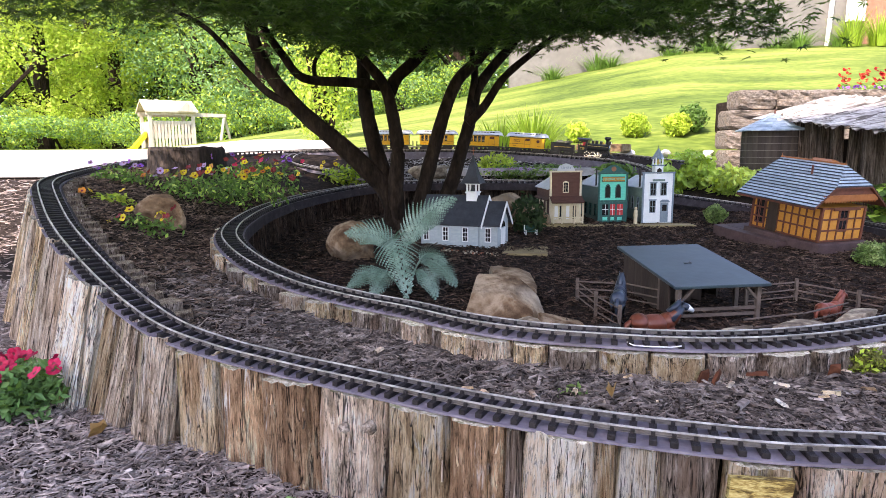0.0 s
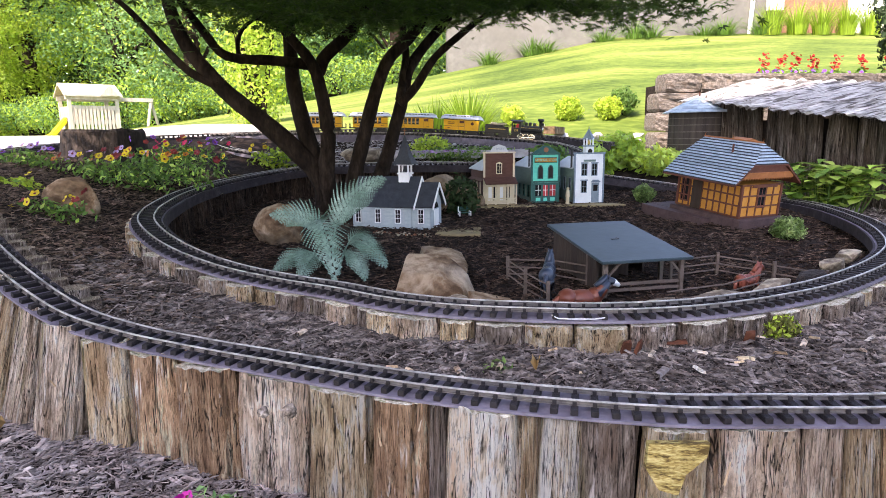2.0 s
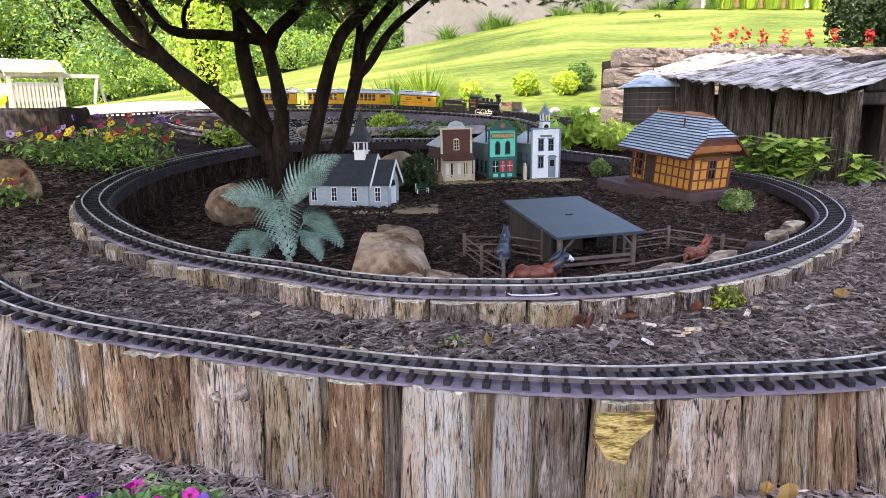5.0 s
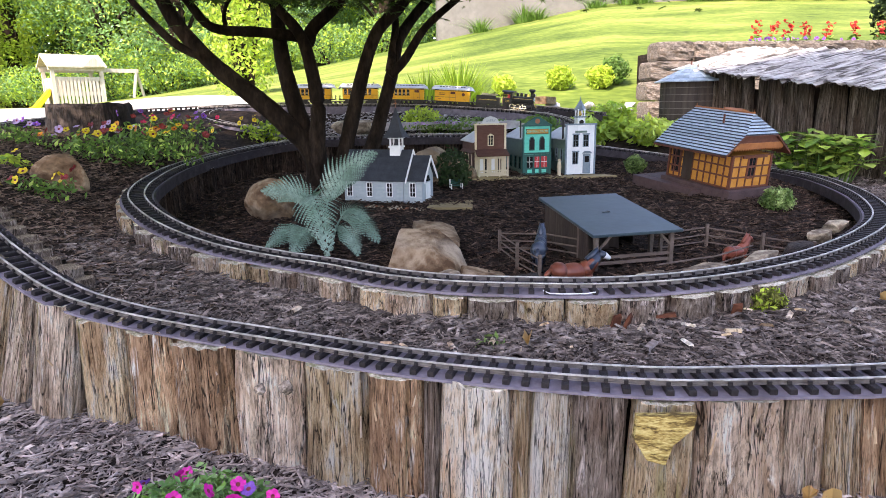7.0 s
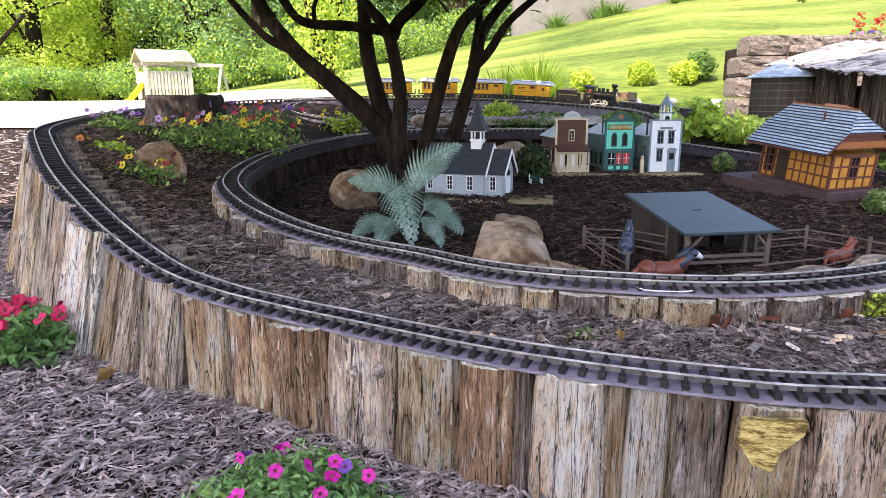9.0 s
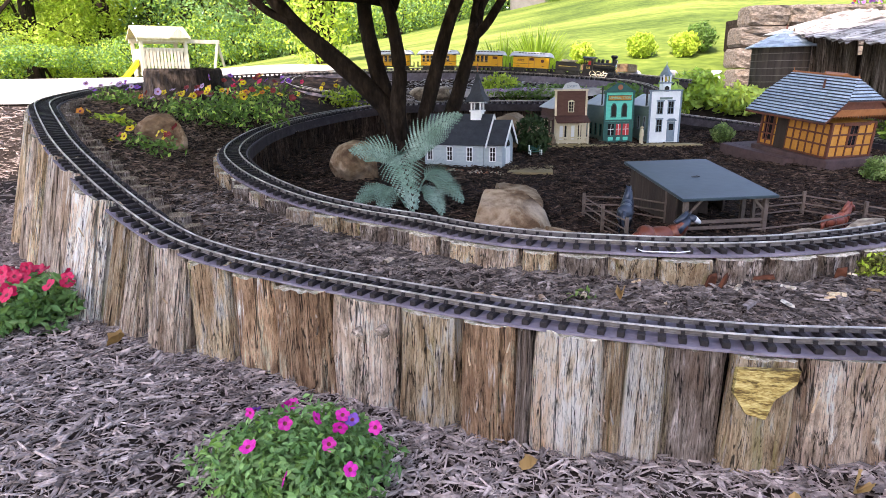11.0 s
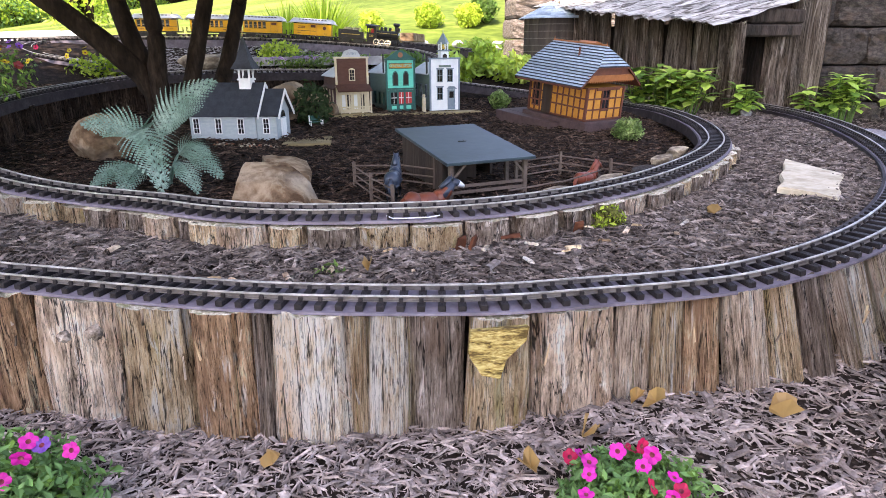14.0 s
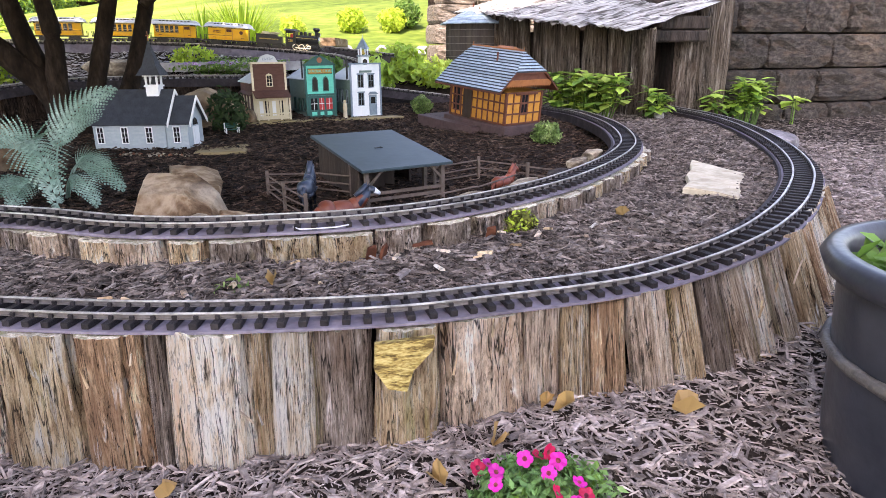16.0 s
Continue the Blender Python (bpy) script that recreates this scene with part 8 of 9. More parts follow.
# ---------------------------------------------------------------- maple over the village
def maple():
    t = thing("japanese_maple", "many-stemmed maple with dark smooth trunks and fine leaves", "tree", Matrix.Translation((-0.19, 2.95, 0.02)))
    o = Vector((-0.19, 2.95, 0.02))
    limbs = [([(-0.20, 0.0), (-0.235, 0.19), (-0.362, 0.338), (-0.49, 0.455), (-0.641, 0.584), (-0.764, 0.735), (-0.822, 0.86), (-0.853, 0.995), (-0.883, 1.139), (-0.95, 1.35)], 0.062, 0.022, 0.0),
             ([(-0.19, 0.0), (-0.233, 0.193), (-0.295, 0.389), (-0.342, 0.595), (-0.356, 0.771), (-0.359, 0.943), (-0.363, 1.113), (-0.40, 1.4)], 0.056, 0.022, 0.05),
             ([(-0.19, 0.0), (-0.205, 0.206), (-0.19, 0.389), (-0.213, 0.569), (-0.25, 0.695), (-0.35, 0.82), (-0.40, 0.92)], 0.052, 0.022, -0.03),
             ([(-0.224, 0.66), (-0.19, 0.72), (-0.081, 0.819), (0.01, 0.966), (0.061, 1.111), (0.1, 1.3)], 0.036, 0.018, -0.05),
             ([(-0.13, 0.0), (-0.075, 0.218), (-0.022, 0.414), (0.032, 0.593), (0.09, 0.719), (0.189, 0.818), (0.29, 0.965), (0.326, 1.11), (0.4, 1.35)], 0.046, 0.020, 0.02),
             ([(-0.08, 0.0), (0.040, 0.204), (0.102, 0.388), (0.155, 0.567), (0.176, 0.668), (0.24, 0.768), (0.367, 0.915), (0.466, 1.061), (0.6, 1.25)], 0.045, 0.018, 0.07),
             ([(0.135, 0.52), (0.205, 0.592), (0.292, 0.718), (0.407, 0.817), (0.545, 0.915), (0.75, 1.0)], 0.026, 0.010, 0.0),
             ([(0.135, 0.54), (0.15, 0.62), (0.17, 0.75), (0.16, 0.9), (0.2, 1.1)], 0.026, 0.012, 0.08),
             ([(-0.21, 0.68), (-0.30, 0.69), (-0.405, 0.696), (-0.585, 0.71), (-0.658, 0.797), (-0.73, 0.921), (-0.8, 1.1)], 0.030, 0.014, -0.1),
             ([(-0.35, 0.84), (-0.5, 0.92), (-0.7, 1.018), (-0.9, 1.067), (-1.2, 1.15)], 0.026, 0.010, 0.0),
             ([(-0.56, 0.70), (-0.54, 0.77), (-0.48, 0.82), (-0.38, 0.84)], 0.013, 0.006, -0.12),
             ([(-0.66, 0.60), (-0.78, 0.66), (-0.88, 0.76), (-1.05, 0.95), (-1.25, 1.05)], 0.024, 0.009, 0.0),
             ([(-0.88, 1.05), (-1.1, 1.12), (-1.4, 1.14), (-1.75, 1.12)], 0.02, 0.007, -0.15),
             ([(0.45, 1.04), (0.7, 1.08), (1.0, 1.06), (1.35, 1.0), (1.6, 0.96)], 0.02, 0.006, -0.2),
             ([(0.32, 1.1), (0.55, 1.2), (0.9, 1.22), (1.2, 1.18)], 0.018, 0.006, -0.35)]
    limbs = [(pts, r0 * 0.84, r1 * 0.8, dy) for pts, r0, r1, dy in limbs]
    for k, (pts, r0, r1, dy) in enumerate(limbs):
        n = len(pts)
        path = [Vector((x, 2.95 + dy * (j / (n - 1)) * 3 + 0.012 * math.sin(j * 1.7 + k), z)) - o for j, (x, z) in enumerate(pts)]
        ln, L = spline([tuple(p) for p in path], step=0.03)
        m = len(ln)
        rad = [r0 + (r1 - r0) * j / (m - 1) for j in range(m)]
        rad = [q * (1 + 0.09 * noise.noise(Vector((j * 0.5, k, 0)))) for j, q in enumerate(rad)]
        if pts[0][1] == 0.0:
            rad = [q * (1 + 0.5 * max(0, 1 - j * 0.03 / 0.12)) for j, q in enumerate(rad)]
        part("trunk" if pts[0][1] == 0.0 else "limb", tube(bmesh.new(), [tuple(p) for p in ln], rad, 12), M_BARK, t, smooth=True)
    r = np.random.RandomState(77)
    # sprays of leaves in flat layers, the crown hanging lower towards its rim
    P = []
    for k in range(2250):
        x = r.uniform(-2.3, 1.95)
        y = r.uniform(1.1, 4.0)
        if ((x + 0.15) / (2.15 if x < -0.15 else 1.25 + 0.2 * noise.noise(Vector((y * 2, 0, 5))))) ** 2 + ((y - 2.6) / 1.5) ** 2 > 1 or r.rand() < (0.55 if x < -1.05 else 0.15 if x < -0.5 else 0.0):
            continue
        rim = 0.375 + 0.158 * y + 0.07 * noise.noise(Vector((x * 1.7, y * 1.7, 0))) + 0.03 * noise.noise(Vector((x * 5, y * 5, 2)))
        rim += 0.10 * max(0, 1 - abs(x - 0.75) / 0.25) + (0.05 if x < 0.5 else 0.0) + 0.15 * min(1.0, max(0.0, (-0.3 - x) / 0.5)) + 0.12 * max(0.0, 1.9 - y) + 0.08 * min(1.0, max(0.0, (x - 0.1) / 0.6))
        z = rim + 0.9 * r.rand() ** 2.2
        m = 40
        px = r.normal(0, 0.085, m)
        py = r.normal(0, 0.085, m)
        pz = r.normal(0, 0.02, m) - 0.8 * (px ** 2 + py ** 2)
        P.append(np.column_stack([x + px, y + py, z + pz]))
    P = np.concatenate(P)
    N = np.column_stack([r.normal(0, 0.42, (len(P), 2)), np.ones(len(P))])
    V, F = spread(STAR_V, STAR_F, P - np.array(o), r.uniform(0.045, 0.075, len(P)), N, r)
    ob = new("crown", cloud("crown", V, F, L_MAPLE))
    ob.parent = t
    ob["label"] = "dark green star-shaped maple leaves"
    for k in range(70):
        a, q = r.uniform(0, 6.2832), math.sqrt(r.rand())
        x, y = -0.15 + 1.7 * q * math.cos(a), 2.75 + 1.1 * q * math.sin(a)
        z = 1.0 + 0.25 * r.rand()
        p1 = Vector((x, y, z)) - o
        p0 = Vector((x * 0.55, 2.9 + (y - 2.9) * 0.5, z + 0.06)) - o
        pm = (p0 + p1) / 2 + Vector((r.uniform(-0.05, 0.05), 0, r.uniform(0.0, 0.06)))
        part("twig", tube(bmesh.new(), [p0, pm, p1], [0.006, 0.004, 0.0015], 5), M_BARK, t)
    return t


maple()


# ---------------------------------------------------------------- far garden: play tower, swing, woods, house
def play_tower(m):
    """Origin on the ground below its middle."""
    t = thing("play_tower", "bleached timber play tower with pitched roof and yellow slide", "play tower", m)
    w, d = 0.68, 0.60
    floor, rail, eave = 0.35, 0.66, 0.88
    for x in (-w, w):
        for y in (-d, d):
            part("post", boxes(((x - 0.05, y - 0.05, -0.3), (x + 0.05, y + 0.05, eave))), M_PLAY_LIT, t)
    part("floor", boxes(((-w, -d, floor - 0.06), (w, d, floor))), M_PLAY_LIT, t)
    for y in (-d, d):
        for z in (floor - 0.05, rail):
            part("rail", boxes(((-w, y - 0.03, z - 0.05), (w, y + 0.03, z + 0.05))), M_PLAY_LIT, t)
        for k in range(13):
            x = -w + 2 * w * (k + 0.5) / 13
            part("slat", boxes(((x - 0.034, y - 0.04, -0.25 if y < 0 else floor), (x + 0.034, y - 0.018, rail + 0.03))), M_PLAY_LIT, t)
    for x in (-w, w):
        for k in range(9):
            y = -d + 2 * d * (k + 0.5) / 9
            part("slat", boxes(((x - 0.02, y - 0.04, 0.0), (x + 0.02, y + 0.04, rail + 0.03))), M_PLAY_LIT, t)
    part("header", boxes(((-w - 0.1, -d - 0.05, eave - 0.02), (w + 0.1, -d + 0.05, eave + 0.10))), M_PLAY_LIT, t)
    part("header", boxes(((-w - 0.1, d - 0.05, eave - 0.02), (w + 0.1, d + 0.05, eave + 0.10))), M_PLAY_LIT, t)
    part("roof", prism(bmesh.new(), [(-d - 0.15, eave + 0.05), (0, eave + 0.36), (d + 0.15, eave + 0.05), (d + 0.15, eave + 0.09), (0, eave + 0.41), (-d - 0.15, eave + 0.09)], -w - 0.15, w + 0.15, YZ), M_PLAY_LIT, t)
    part("gablet", prism(bmesh.new(), [(0.15, eave + 0.08), (0.75, eave + 0.08), (0.45, eave + 0.34)], -d - 0.2, -d + 0.3, XZ), M_PLAY_LIT, t)
    part("slide", prism(bmesh.new(), [(-w - 0.05, 0.42), (-w - 0.05, 0.28), (-w - 0.5, -0.15), (-w - 0.75, -0.2), (-w - 0.75, -0.08), (-w - 0.5, 0.0)], -0.3, 0.15, XZ), M_SLIDE, t, "yellow plastic slide")
    part("swing_beam", boxes(((w, -0.06, eave - 0.02), (w + 1.30, 0.06, eave + 0.08))), M_PLAY_LIT, t)
    for dy, dx in ((-0.30, -0.34), (0.30, 0.40)):
        part("swing_leg", tube(bmesh.new(), [(w + 1.24, 0, eave), (w + 1.24 + dx, dy, -0.2)], [0.05, 0.05], 6), M_PLAY_LIT, t)
    part("swing_brace", tube(bmesh.new(), [(w + 0.98, -0.22, 0.16), (w + 1.54, 0.22, 0.16)], [0.035, 0.035], 6), M_PLAY_LIT, t)
    return t


play_tower(pose(-5.95, 14.0, 0.47, 0, 0, 36) @ Matrix.Diagonal((0.64, 0.67, 0.78, 1)))


def wood_tree(x, y, h, r, mats, seed, leaves=2600, leaf=0.16, share=0.5, low=0.15):
    """A broad tree of the wood's edge: trunk, limbs, crown of leaf clumps with gaps."""
    rr_ = np.random.RandomState(seed)
    z0 = ground_z(x, y)
    t = thing("tree", "leafy green deciduous tree at the edge of the wood", "tree", Matrix.Translation((x, y, z0)), "trees of the wood")
    part("trunk", tube(bmesh.new(), [(0, 0, -0.2), (0.05, 0, h * 0.3), (0.1, 0.05, h * 0.6), (0.0, 0.1, h * 0.9)], [h * 0.03, h * 0.024, h * 0.016, h * 0.005], 8), M_BARK, t)
    P, N = [], []
    nc = 90
    for k in range(nc):
        u = low + (1 - low) * (k + 0.5) / nc
        a = rr_.uniform(0, 6.2832)
        q = r * (math.sin(math.pi * min(1, u * 0.85 + 0.12))) ** 0.7 * math.sqrt(rr_.uniform(0.25, 1))
        c = np.array([q * math.cos(a), q * math.sin(a), h * u])
        if k % 9 == 0:
            part("limb", tube(bmesh.new(), [(0.05, 0.02, h * max(0.1, u - 0.2)), tuple(c * np.array([0.5, 0.5, 1]) - np.array([0, 0, h * 0.05])), tuple(c)], [h * 0.008, h * 0.005, h * 0.002], 5), M_BARK, t)
        n = leaves // nc
        rad = r * rr_.uniform(0.16, 0.32)
        d = rr_.normal(0, 1, (n, 3))
        d /= np.linalg.norm(d, axis=1)[:, None]
        P.append(c + d * np.array([rad, rad, rad * 0.7]) * (rr_.rand(n) ** 0.4)[:, None])
        N.append(d * 0.8 + rr_.normal(0, 0.45, (n, 3)) + np.array([0, 0, 0.5]))
    P, N = np.concatenate(P), np.concatenate(N)
    V, F = spread(LEAF_V, LEAF_F, P, leaf * rr_.uniform(0.7, 1.4, len(P)), N, rr_)
    pick = (rr_.rand(len(P)) < share).astype(int)
    ob = new("crown", cloud("crown", V, F, mats, np.repeat(pick, 2)))
    ob.parent = t
    return t


r10 = np.random.RandomState(9)
for k in range(20):
    u = -0.88 + 1.02 * k / 19 + r10.uniform(-0.02, 0.02)
    y = r10.uniform(17, 23) if k % 2 else r10.uniform(23, 29)
    bright = k < 9
    wood_tree(u * y, y, r10.uniform(6.5, 9.5), r10.uniform(2.2, 3.0), [L_WOOD_DK, L_WOOD] if not bright else [L_WOOD, L_LIME], 100 + k, leaves=15000, leaf=0.11 if k % 2 else 0.16, share=0.6 if bright else 0.25, low=0.02)
for k in range(14):
    u = -1.0 + 1.02 * k / 13
    y = r10.uniform(14.8, 18.5)
    x = u * y
    clump("undergrowth", "leafy undergrowth at the foot of the wood", (x, y, ground_z(x, y) + 0.5), (r10.uniform(0.6, 1.3), 0.6, r10.uniform(0.2, 0.75)), 3000, 0.08, [L_WOOD_DK, L_WOOD], seed=200 + k, group="undergrowth", idx_share=0.5)
# an unseen tall tree, added beyond the viewer to keep the sun off the railway
sc = Vector((1.2, 0.72, 0.0)) + SUN_DIR * 22.0
wood_shade = thing("added_shade_tree", "unseen tall leafy tree added to shade the railway", "tree", Matrix.Translation((sc.x, sc.y, -0.2)))
part("trunk", tube(bmesh.new(), [(0, 0, -0.2), (0.1, 0, 6), (0, 0.1, 12), (0, 0, sc.z)], [0.32, 0.26, 0.18, 0.06], 10), M_BARK, wood_shade)
rs = np.random.RandomState(6)
ds = rs.normal(size=(9000, 3))
ds /= np.linalg.norm(ds, axis=1)[:, None]
PS = ds * (rs.rand(9000) ** 0.4)[:, None] * np.array([3.9, 2.85, 2.0]) * (1 + 0.12 * rs.rand(9000))[:, None] + np.array([0, 0, sc.z + 0.2])
VS, FS = spread(LEAF_V, LEAF_F, PS, rs.uniform(0.35, 0.6, 9000), None, rs, 0.4)
ob = new("crown", cloud("crown", VS, FS, L_MAPLE))
ob.parent = wood_shade
# a hazy wall of further leaves behind the first trees
rb = np.random.RandomState(3)
nb = 15000
ub = rb.uniform(-1.25, 0.35, nb)
yb = rb.uniform(30, 36, nb)
PB = np.column_stack([ub * yb, yb, 0.3 + rb.rand(nb) * 13])
VB, FB = spread(LEAF_V, LEAF_F, PB, rb.uniform(0.7, 1.2, nb), np.column_stack([rb.normal(0, 0.6, nb), -np.ones(nb), rb.normal(0, 0.6, nb)]), rb)
tagged(new("far_wood", cloud("far_wood", VB, FB, [L_YEW, L_WOOD_DK], np.repeat((rb.rand(nb) < 0.5).astype(int), 2))), "dense green wood beyond the lawn", "woodland", kind="stuff")

clump("sapling", "slender light green sapling behind the maple", (-1.25, 7.0, 1.2), (0.42, 0.35, 0.95), 3600, 0.06, [L_LIME, L_WOOD], seed=71, category="sapling", shell=0.2)

hs = thing("house", "house with pale foundation wall and brick corner up the lawn", "house", Matrix.Translation((0, 0, 0)))
part("foundation_wall", boxes(((1.6, 15.0, 1.2), (9.4, 15.4, 4.2))), M_HOUSE, hs, "pale streaked foundation wall")
part("brick_wall", boxes(((9.4, 14.9, 1.6), (11.2, 15.4, 4.2))), M_BRICK, hs, "reddish brick wall corner")
part("far_wall", boxes(((11.2, 15.0, 1.6), (20, 15.4, 4.2))), M_PIPE, hs, "bright white wall")
part("downpipe", cyl(bmesh.new(), (8.75, 14.9, 2.0), (8.85, 14.9, 4.2), 0.05, n=10), M_PIPE, hs)
part("meter_box", boxes(((9.15, 14.75, 3.2), (9.5, 14.9, 3.8))), M_PIPE, hs)
for k in range(9):
    x = 2.5 + 0.8 * k
    blades("border_grass", "tufts of grass along the foot of the house", x + 0.3 * math.sin(k * 2.3), 14.5 + 0.2 * math.sin(k * 1.3), 150, 0.36 + 0.1 * math.sin(k * 1.9), 0.6, 300 + k, L_MID, w=0.02)
for k in range(5):
    blades("border_grass", "tall pale grass in the sun by the house", 8.9 + 0.6 * k, 14.2, 220, 0.85, 0.5, 320 + k, L_GRASS, w=0.022)


# ---------------------------------------------------------------- stump, pot and small things
def stump():
    t = thing("stump", "broad dark weathered tree stump beside the flower bed", "tree stump", Matrix.Translation((-1.33, 3.32, 0.232)))
    bm = bmesh.new()
    n, rows = 28, []
    for z, f in ((-0.05, 1.25), (0.05, 1.06), (0.12, 1.0), (0.175, 0.98), (0.188, 0.94)):
        rows.append([bm.verts.new((0.195 * f * math.cos(6.2832 * k / n) * (1 + 0.13 * noise.noise(Vector((math.cos(6.2832 * k / n) * 2.4, math.sin(6.2832 * k / n) * 2.4, z * 3)))), 0.16 * f * math.sin(6.2832 * k / n) * (1 + 0.16 * noise.noise(Vector((math.cos(6.2832 * k / n) * 3, math.sin(6.2832 * k / n) * 3, 7)))), z + (0.012 * noise.noise(Vector((k * 0.5, 0, 3))) if z > 0.15 else 0))) for k in range(n)])
    for r, q in zip(rows, rows[1:]):
        for k in range(n):
            bm.faces.new((r[k], r[(k + 1) % n], q[(k + 1) % n], q[k]))
    bm.faces.new(rows[-1])
    part("wood", bm, M_STUMP, t)
    r = np.random.RandomState(3)
    for k in range(12):
        a = r.uniform(-0.9, 0.5)
        part("root", tube(bmesh.new(), [(0.15 * math.cos(a), 0.14 * math.sin(a), 0.04 - 0.004 * k), (0.24 * math.cos(a), 0.2 * math.sin(a), 0.02 - 0.006 * k), (0.34 * math.cos(a) + 0.03, 0.26 * math.sin(a), -0.05)], [0.025, 0.018, 0.008], 6), M_STUMP, t)
    return t


stump()


def pot(m):
    t = thing("flower_pot", "large dark glazed flower pot with rolled rim", "flower pot", m)
    prof = [(0.20, -0.46), (0.19, -0.43), (0.192, -0.30), (0.200, -0.12), (0.205, -0.05), (0.203, -0.035), (0.222, -0.03), (0.230, -0.012), (0.222, 0.002), (0.205, 0.004), (0.196, -0.006), (0.190, -0.05), (0.0, -0.05)]
    bm = bmesh.new()
    n = 56
    rows = [[bm.verts.new((r * math.cos(6.2832 * k / n), r * math.sin(6.2832 * k / n), z)) for k in range(n)] for r, z in prof[:-1]]
    for r, q in zip(rows, rows[1:]):
        for k in range(n):
            bm.faces.new((r[k], r[(k + 1) % n], q[(k + 1) % n], q[k]))
    bm.faces.new(rows[0][::-1])
    part("vessel", bm, M_POT, t, smooth=True)
    ring = [(0.203 * math.cos(6.2832 * k / 48), 0.203 * math.sin(6.2832 * k / 48), -0.135) for k in range(49)]
    part("rope_band", tube(bmesh.new(), ring, [0.008 + 0.0015 * (k % 2) for k in range(49)], 8), M_POT_BAND, t, "moulded rope band", smooth=True)
    part("soil", cyl(bmesh.new(), (0, 0, -0.06), (0, 0, -0.045), 0.192, n=40), M_SOIL, t)
    r = np.random.RandomState(5)
    P = np.column_stack([r.uniform(-0.15, 0.15, (420, 2)), r.uniform(-0.045, 0.012, 420)])
    V, F = spread(LEAF_V, LEAF_F, P, r.uniform(0.03, 0.06, 420), None, r, 0.6)
    ob = new("foliage", cloud("foliage", V, F, L_MID))
    ob.parent = t
    return t


pot(pose(1.14, 0.417, 0.08) @ Matrix.Scale(1.03, 4))

bm = bmesh.new()
pts = [(0, 0, 0.004), (0.01, -0.012, 0.002), (0.03, -0.016, 0.002), (0.075, -0.016, 0.002), (0.095, -0.010, 0.003), (0.10, 0, 0.004)]
tube(bm, pts, [0.0012] * 6, 8)
solo("feeder_wire", bm, M_CLIP, "short pale electrical feeder wire on the track board", "wire", pose(0.355, 1.115, 0.042, 0, 0, -8))

r11 = np.random.RandomState(21)
for k, (x, y, z, s) in enumerate(((0.66, 0.71, -0.215, 0.04), (0.53, 0.69, -0.205, 0.045), (0.44, 0.66, -0.20, 0.04), (0.80, 0.62, -0.225, 0.045), (0.64, 0.73, -0.21, 0.03), (0.30, 1.0, -0.02, 0.03), (1.02, 1.06, -0.01, 0.03), (0.12, 0.80, -0.185, 0.03), (-0.66, 1.15, -0.185, 0.04))):
    ring = [(s * (0.72 if q % 2 else 0.52) * math.cos(0.571 * q) * 0.8, s * (0.72 if q % 2 else 0.52) * math.sin(0.571 * q) * 0.42, s * (0.55 * abs(math.sin(0.571 * q)) + r11.uniform(-0.1, 0.25))) for q in range(11)]
    V, F = [(0, 0, 0)] + ring, [(0, 1 + q, 1 + (q + 1) % 11) for q in range(11)]
    solo("dry_leaf", cloud("dry_leaf", V, F, L_DEAD), M_STONE, "curled dry tan leaf lying on the mulch", "dry leaf", pose(x, y, ground_z(x, y) + 0.016, r11.uniform(-30, 30), r11.uniform(-30, 30), 50 * k), group="dry leaves")
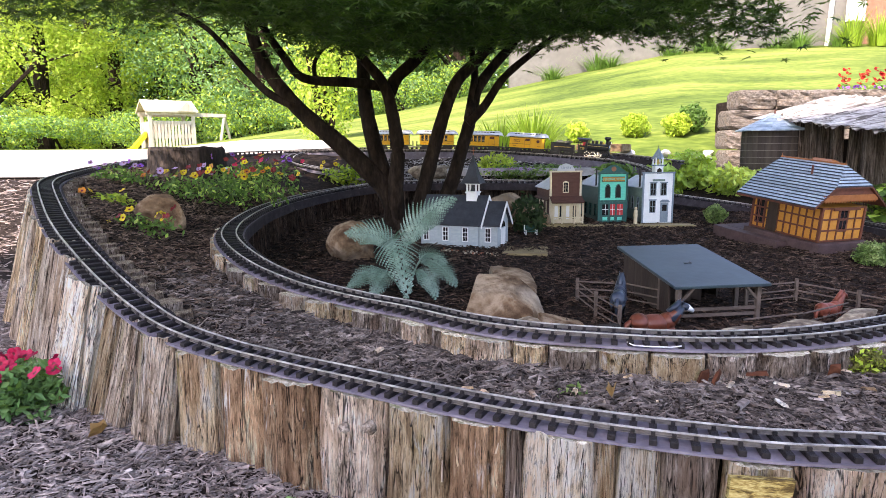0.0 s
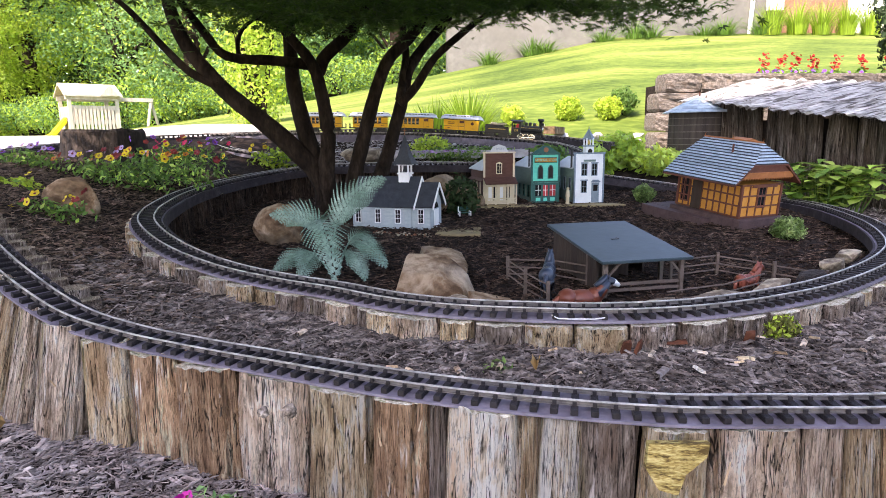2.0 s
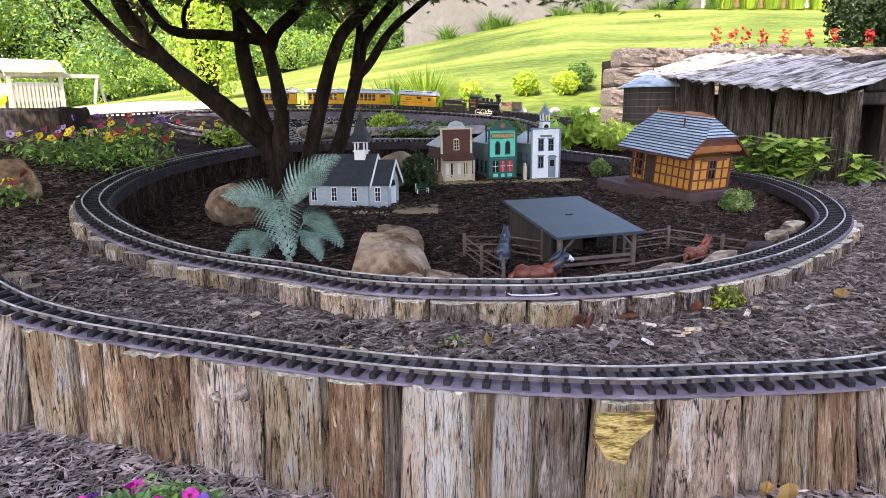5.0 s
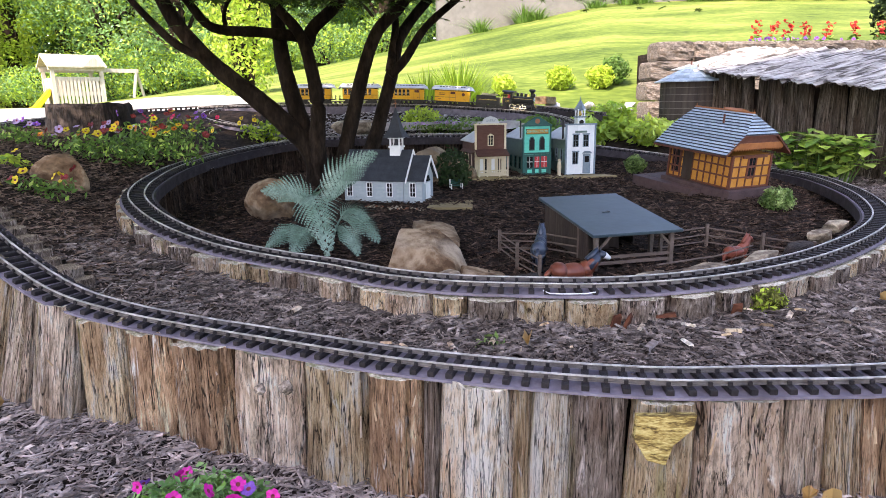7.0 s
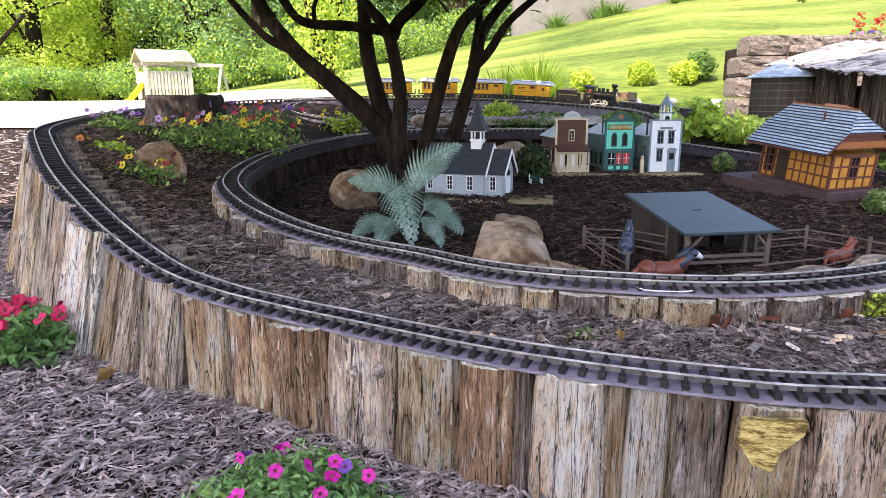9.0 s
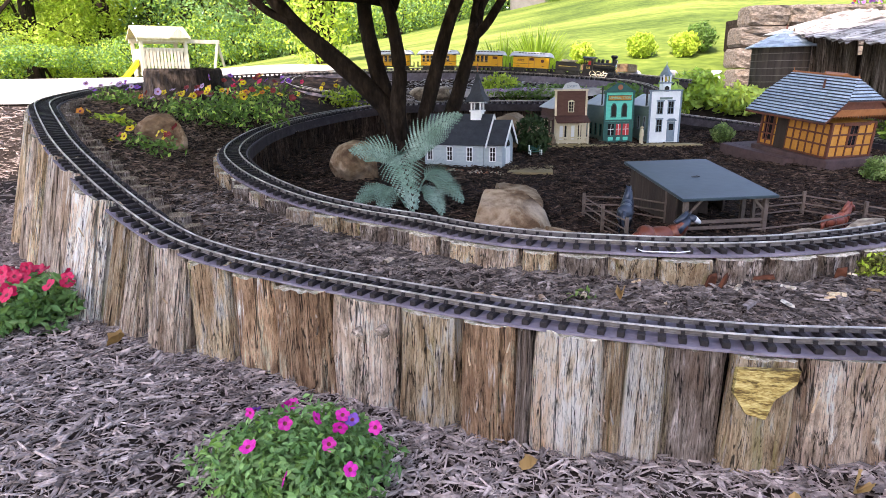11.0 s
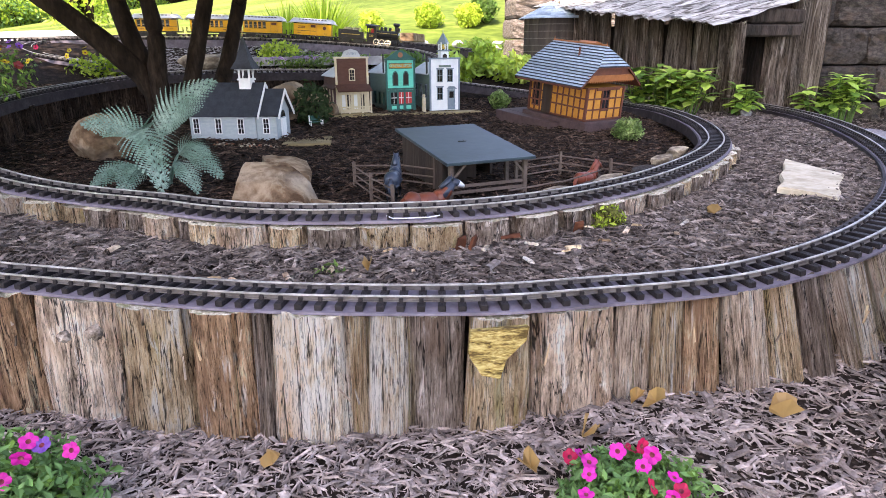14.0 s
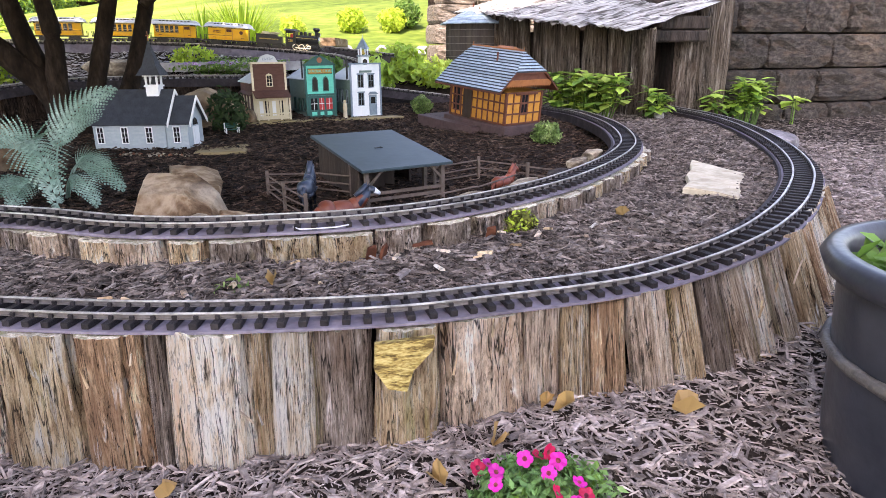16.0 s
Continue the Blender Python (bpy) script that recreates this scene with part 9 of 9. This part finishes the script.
for k, (x, y, z, a, l, mt) in enumerate(((0.672, 1.0, -0.018, 60, 0.034, M_LOG_TAN), (0.50, 0.96, -0.02, -25, 0.05, M_CHIP), (0.24, 1.02, -0.02, -35, 0.034, M_LOG_TAN), (0.86, 1.16, 0.0, 20, 0.03, M_SHARD), (0.58, 1.075, -0.01, 5, 0.05, M_SHARD), (-0.12, 1.22, -0.01, 12, 0.04, M_BARK_LOG))):
    V, F = spread(CHIP_V, CHIP_F, [(0, 0, 0)], [[l, l * 0.3, 0.006]], [(0, 0, 1)], np.random.RandomState(k))
    solo("wood_chunk", cloud("wood_chunk", V, F, mt), mt, "loose pale chunk of split wood on the mulch", "wood chunk", pose(x, y, z + 0.006, 0, 0, a), group="wood chunks")
r12 = np.random.RandomState(77)
for k in range(26):
    s_ = r12.uniform(0.0, 1.0)
    x, y = 0.95 * s_ + r12.uniform(-0.25, 0.1), 1.0 + 0.13 * abs(s_ - 0.55) + r12.uniform(-0.06, 0.05)
    if not inside(OUT_POLY, np.array([x]), np.array([y - 0.08]))[0] or inside(IN_POLY, np.array([x]), np.array([y + 0.07]))[0]:
        continue
    ln = r12.uniform(0.018, 0.036)
    V, F = spread(CHIP_V, CHIP_F + [(1, 2, 6, 5), (3, 0, 4, 7)], [(0, 0, 0)], [[ln, ln * r12.uniform(0.2, 0.4), 0.004]], [(r12.normal(0, 0.2), r12.normal(0, 0.2), 1)], np.random.RandomState(200 + k))
    mt = (M_LOG_TAN, M_BARK_LOG, M_LOG_PALE, M_CHIP)[k % 4]
    solo("wood_chunk", cloud("wood_chunk", V, F, mt), mt, "pale splinter of wood lying on the dark mulch", "wood chunk", pose(x, y, ground_z(x, y) + 0.008, 0, 0, r12.uniform(0, 180)), group="wood chunks")
# pieces of rusty bark propped against the log stubs
for x, y, a in ((0.475, 1.062, 10), (0.495, 1.058, 40), (0.725, 1.085, -20)):
    V, F = spread(CHIP_V, CHIP_F + [(1, 2, 6, 5), (3, 0, 4, 7)], [(0, 0, 0)], [[0.022, 0.008, 0.034]], [(0.05, -0.3, 1)], np.random.RandomState(9))
    solo("terracotta_shard", cloud("terracotta_shard", V, F, M_SHARD), M_SHARD, "broken piece of rusty bark leaning on the log stubs", "shard", pose(x, y, ground_z(x, y) - 0.005, 0, 0, a), group="terracotta shards")
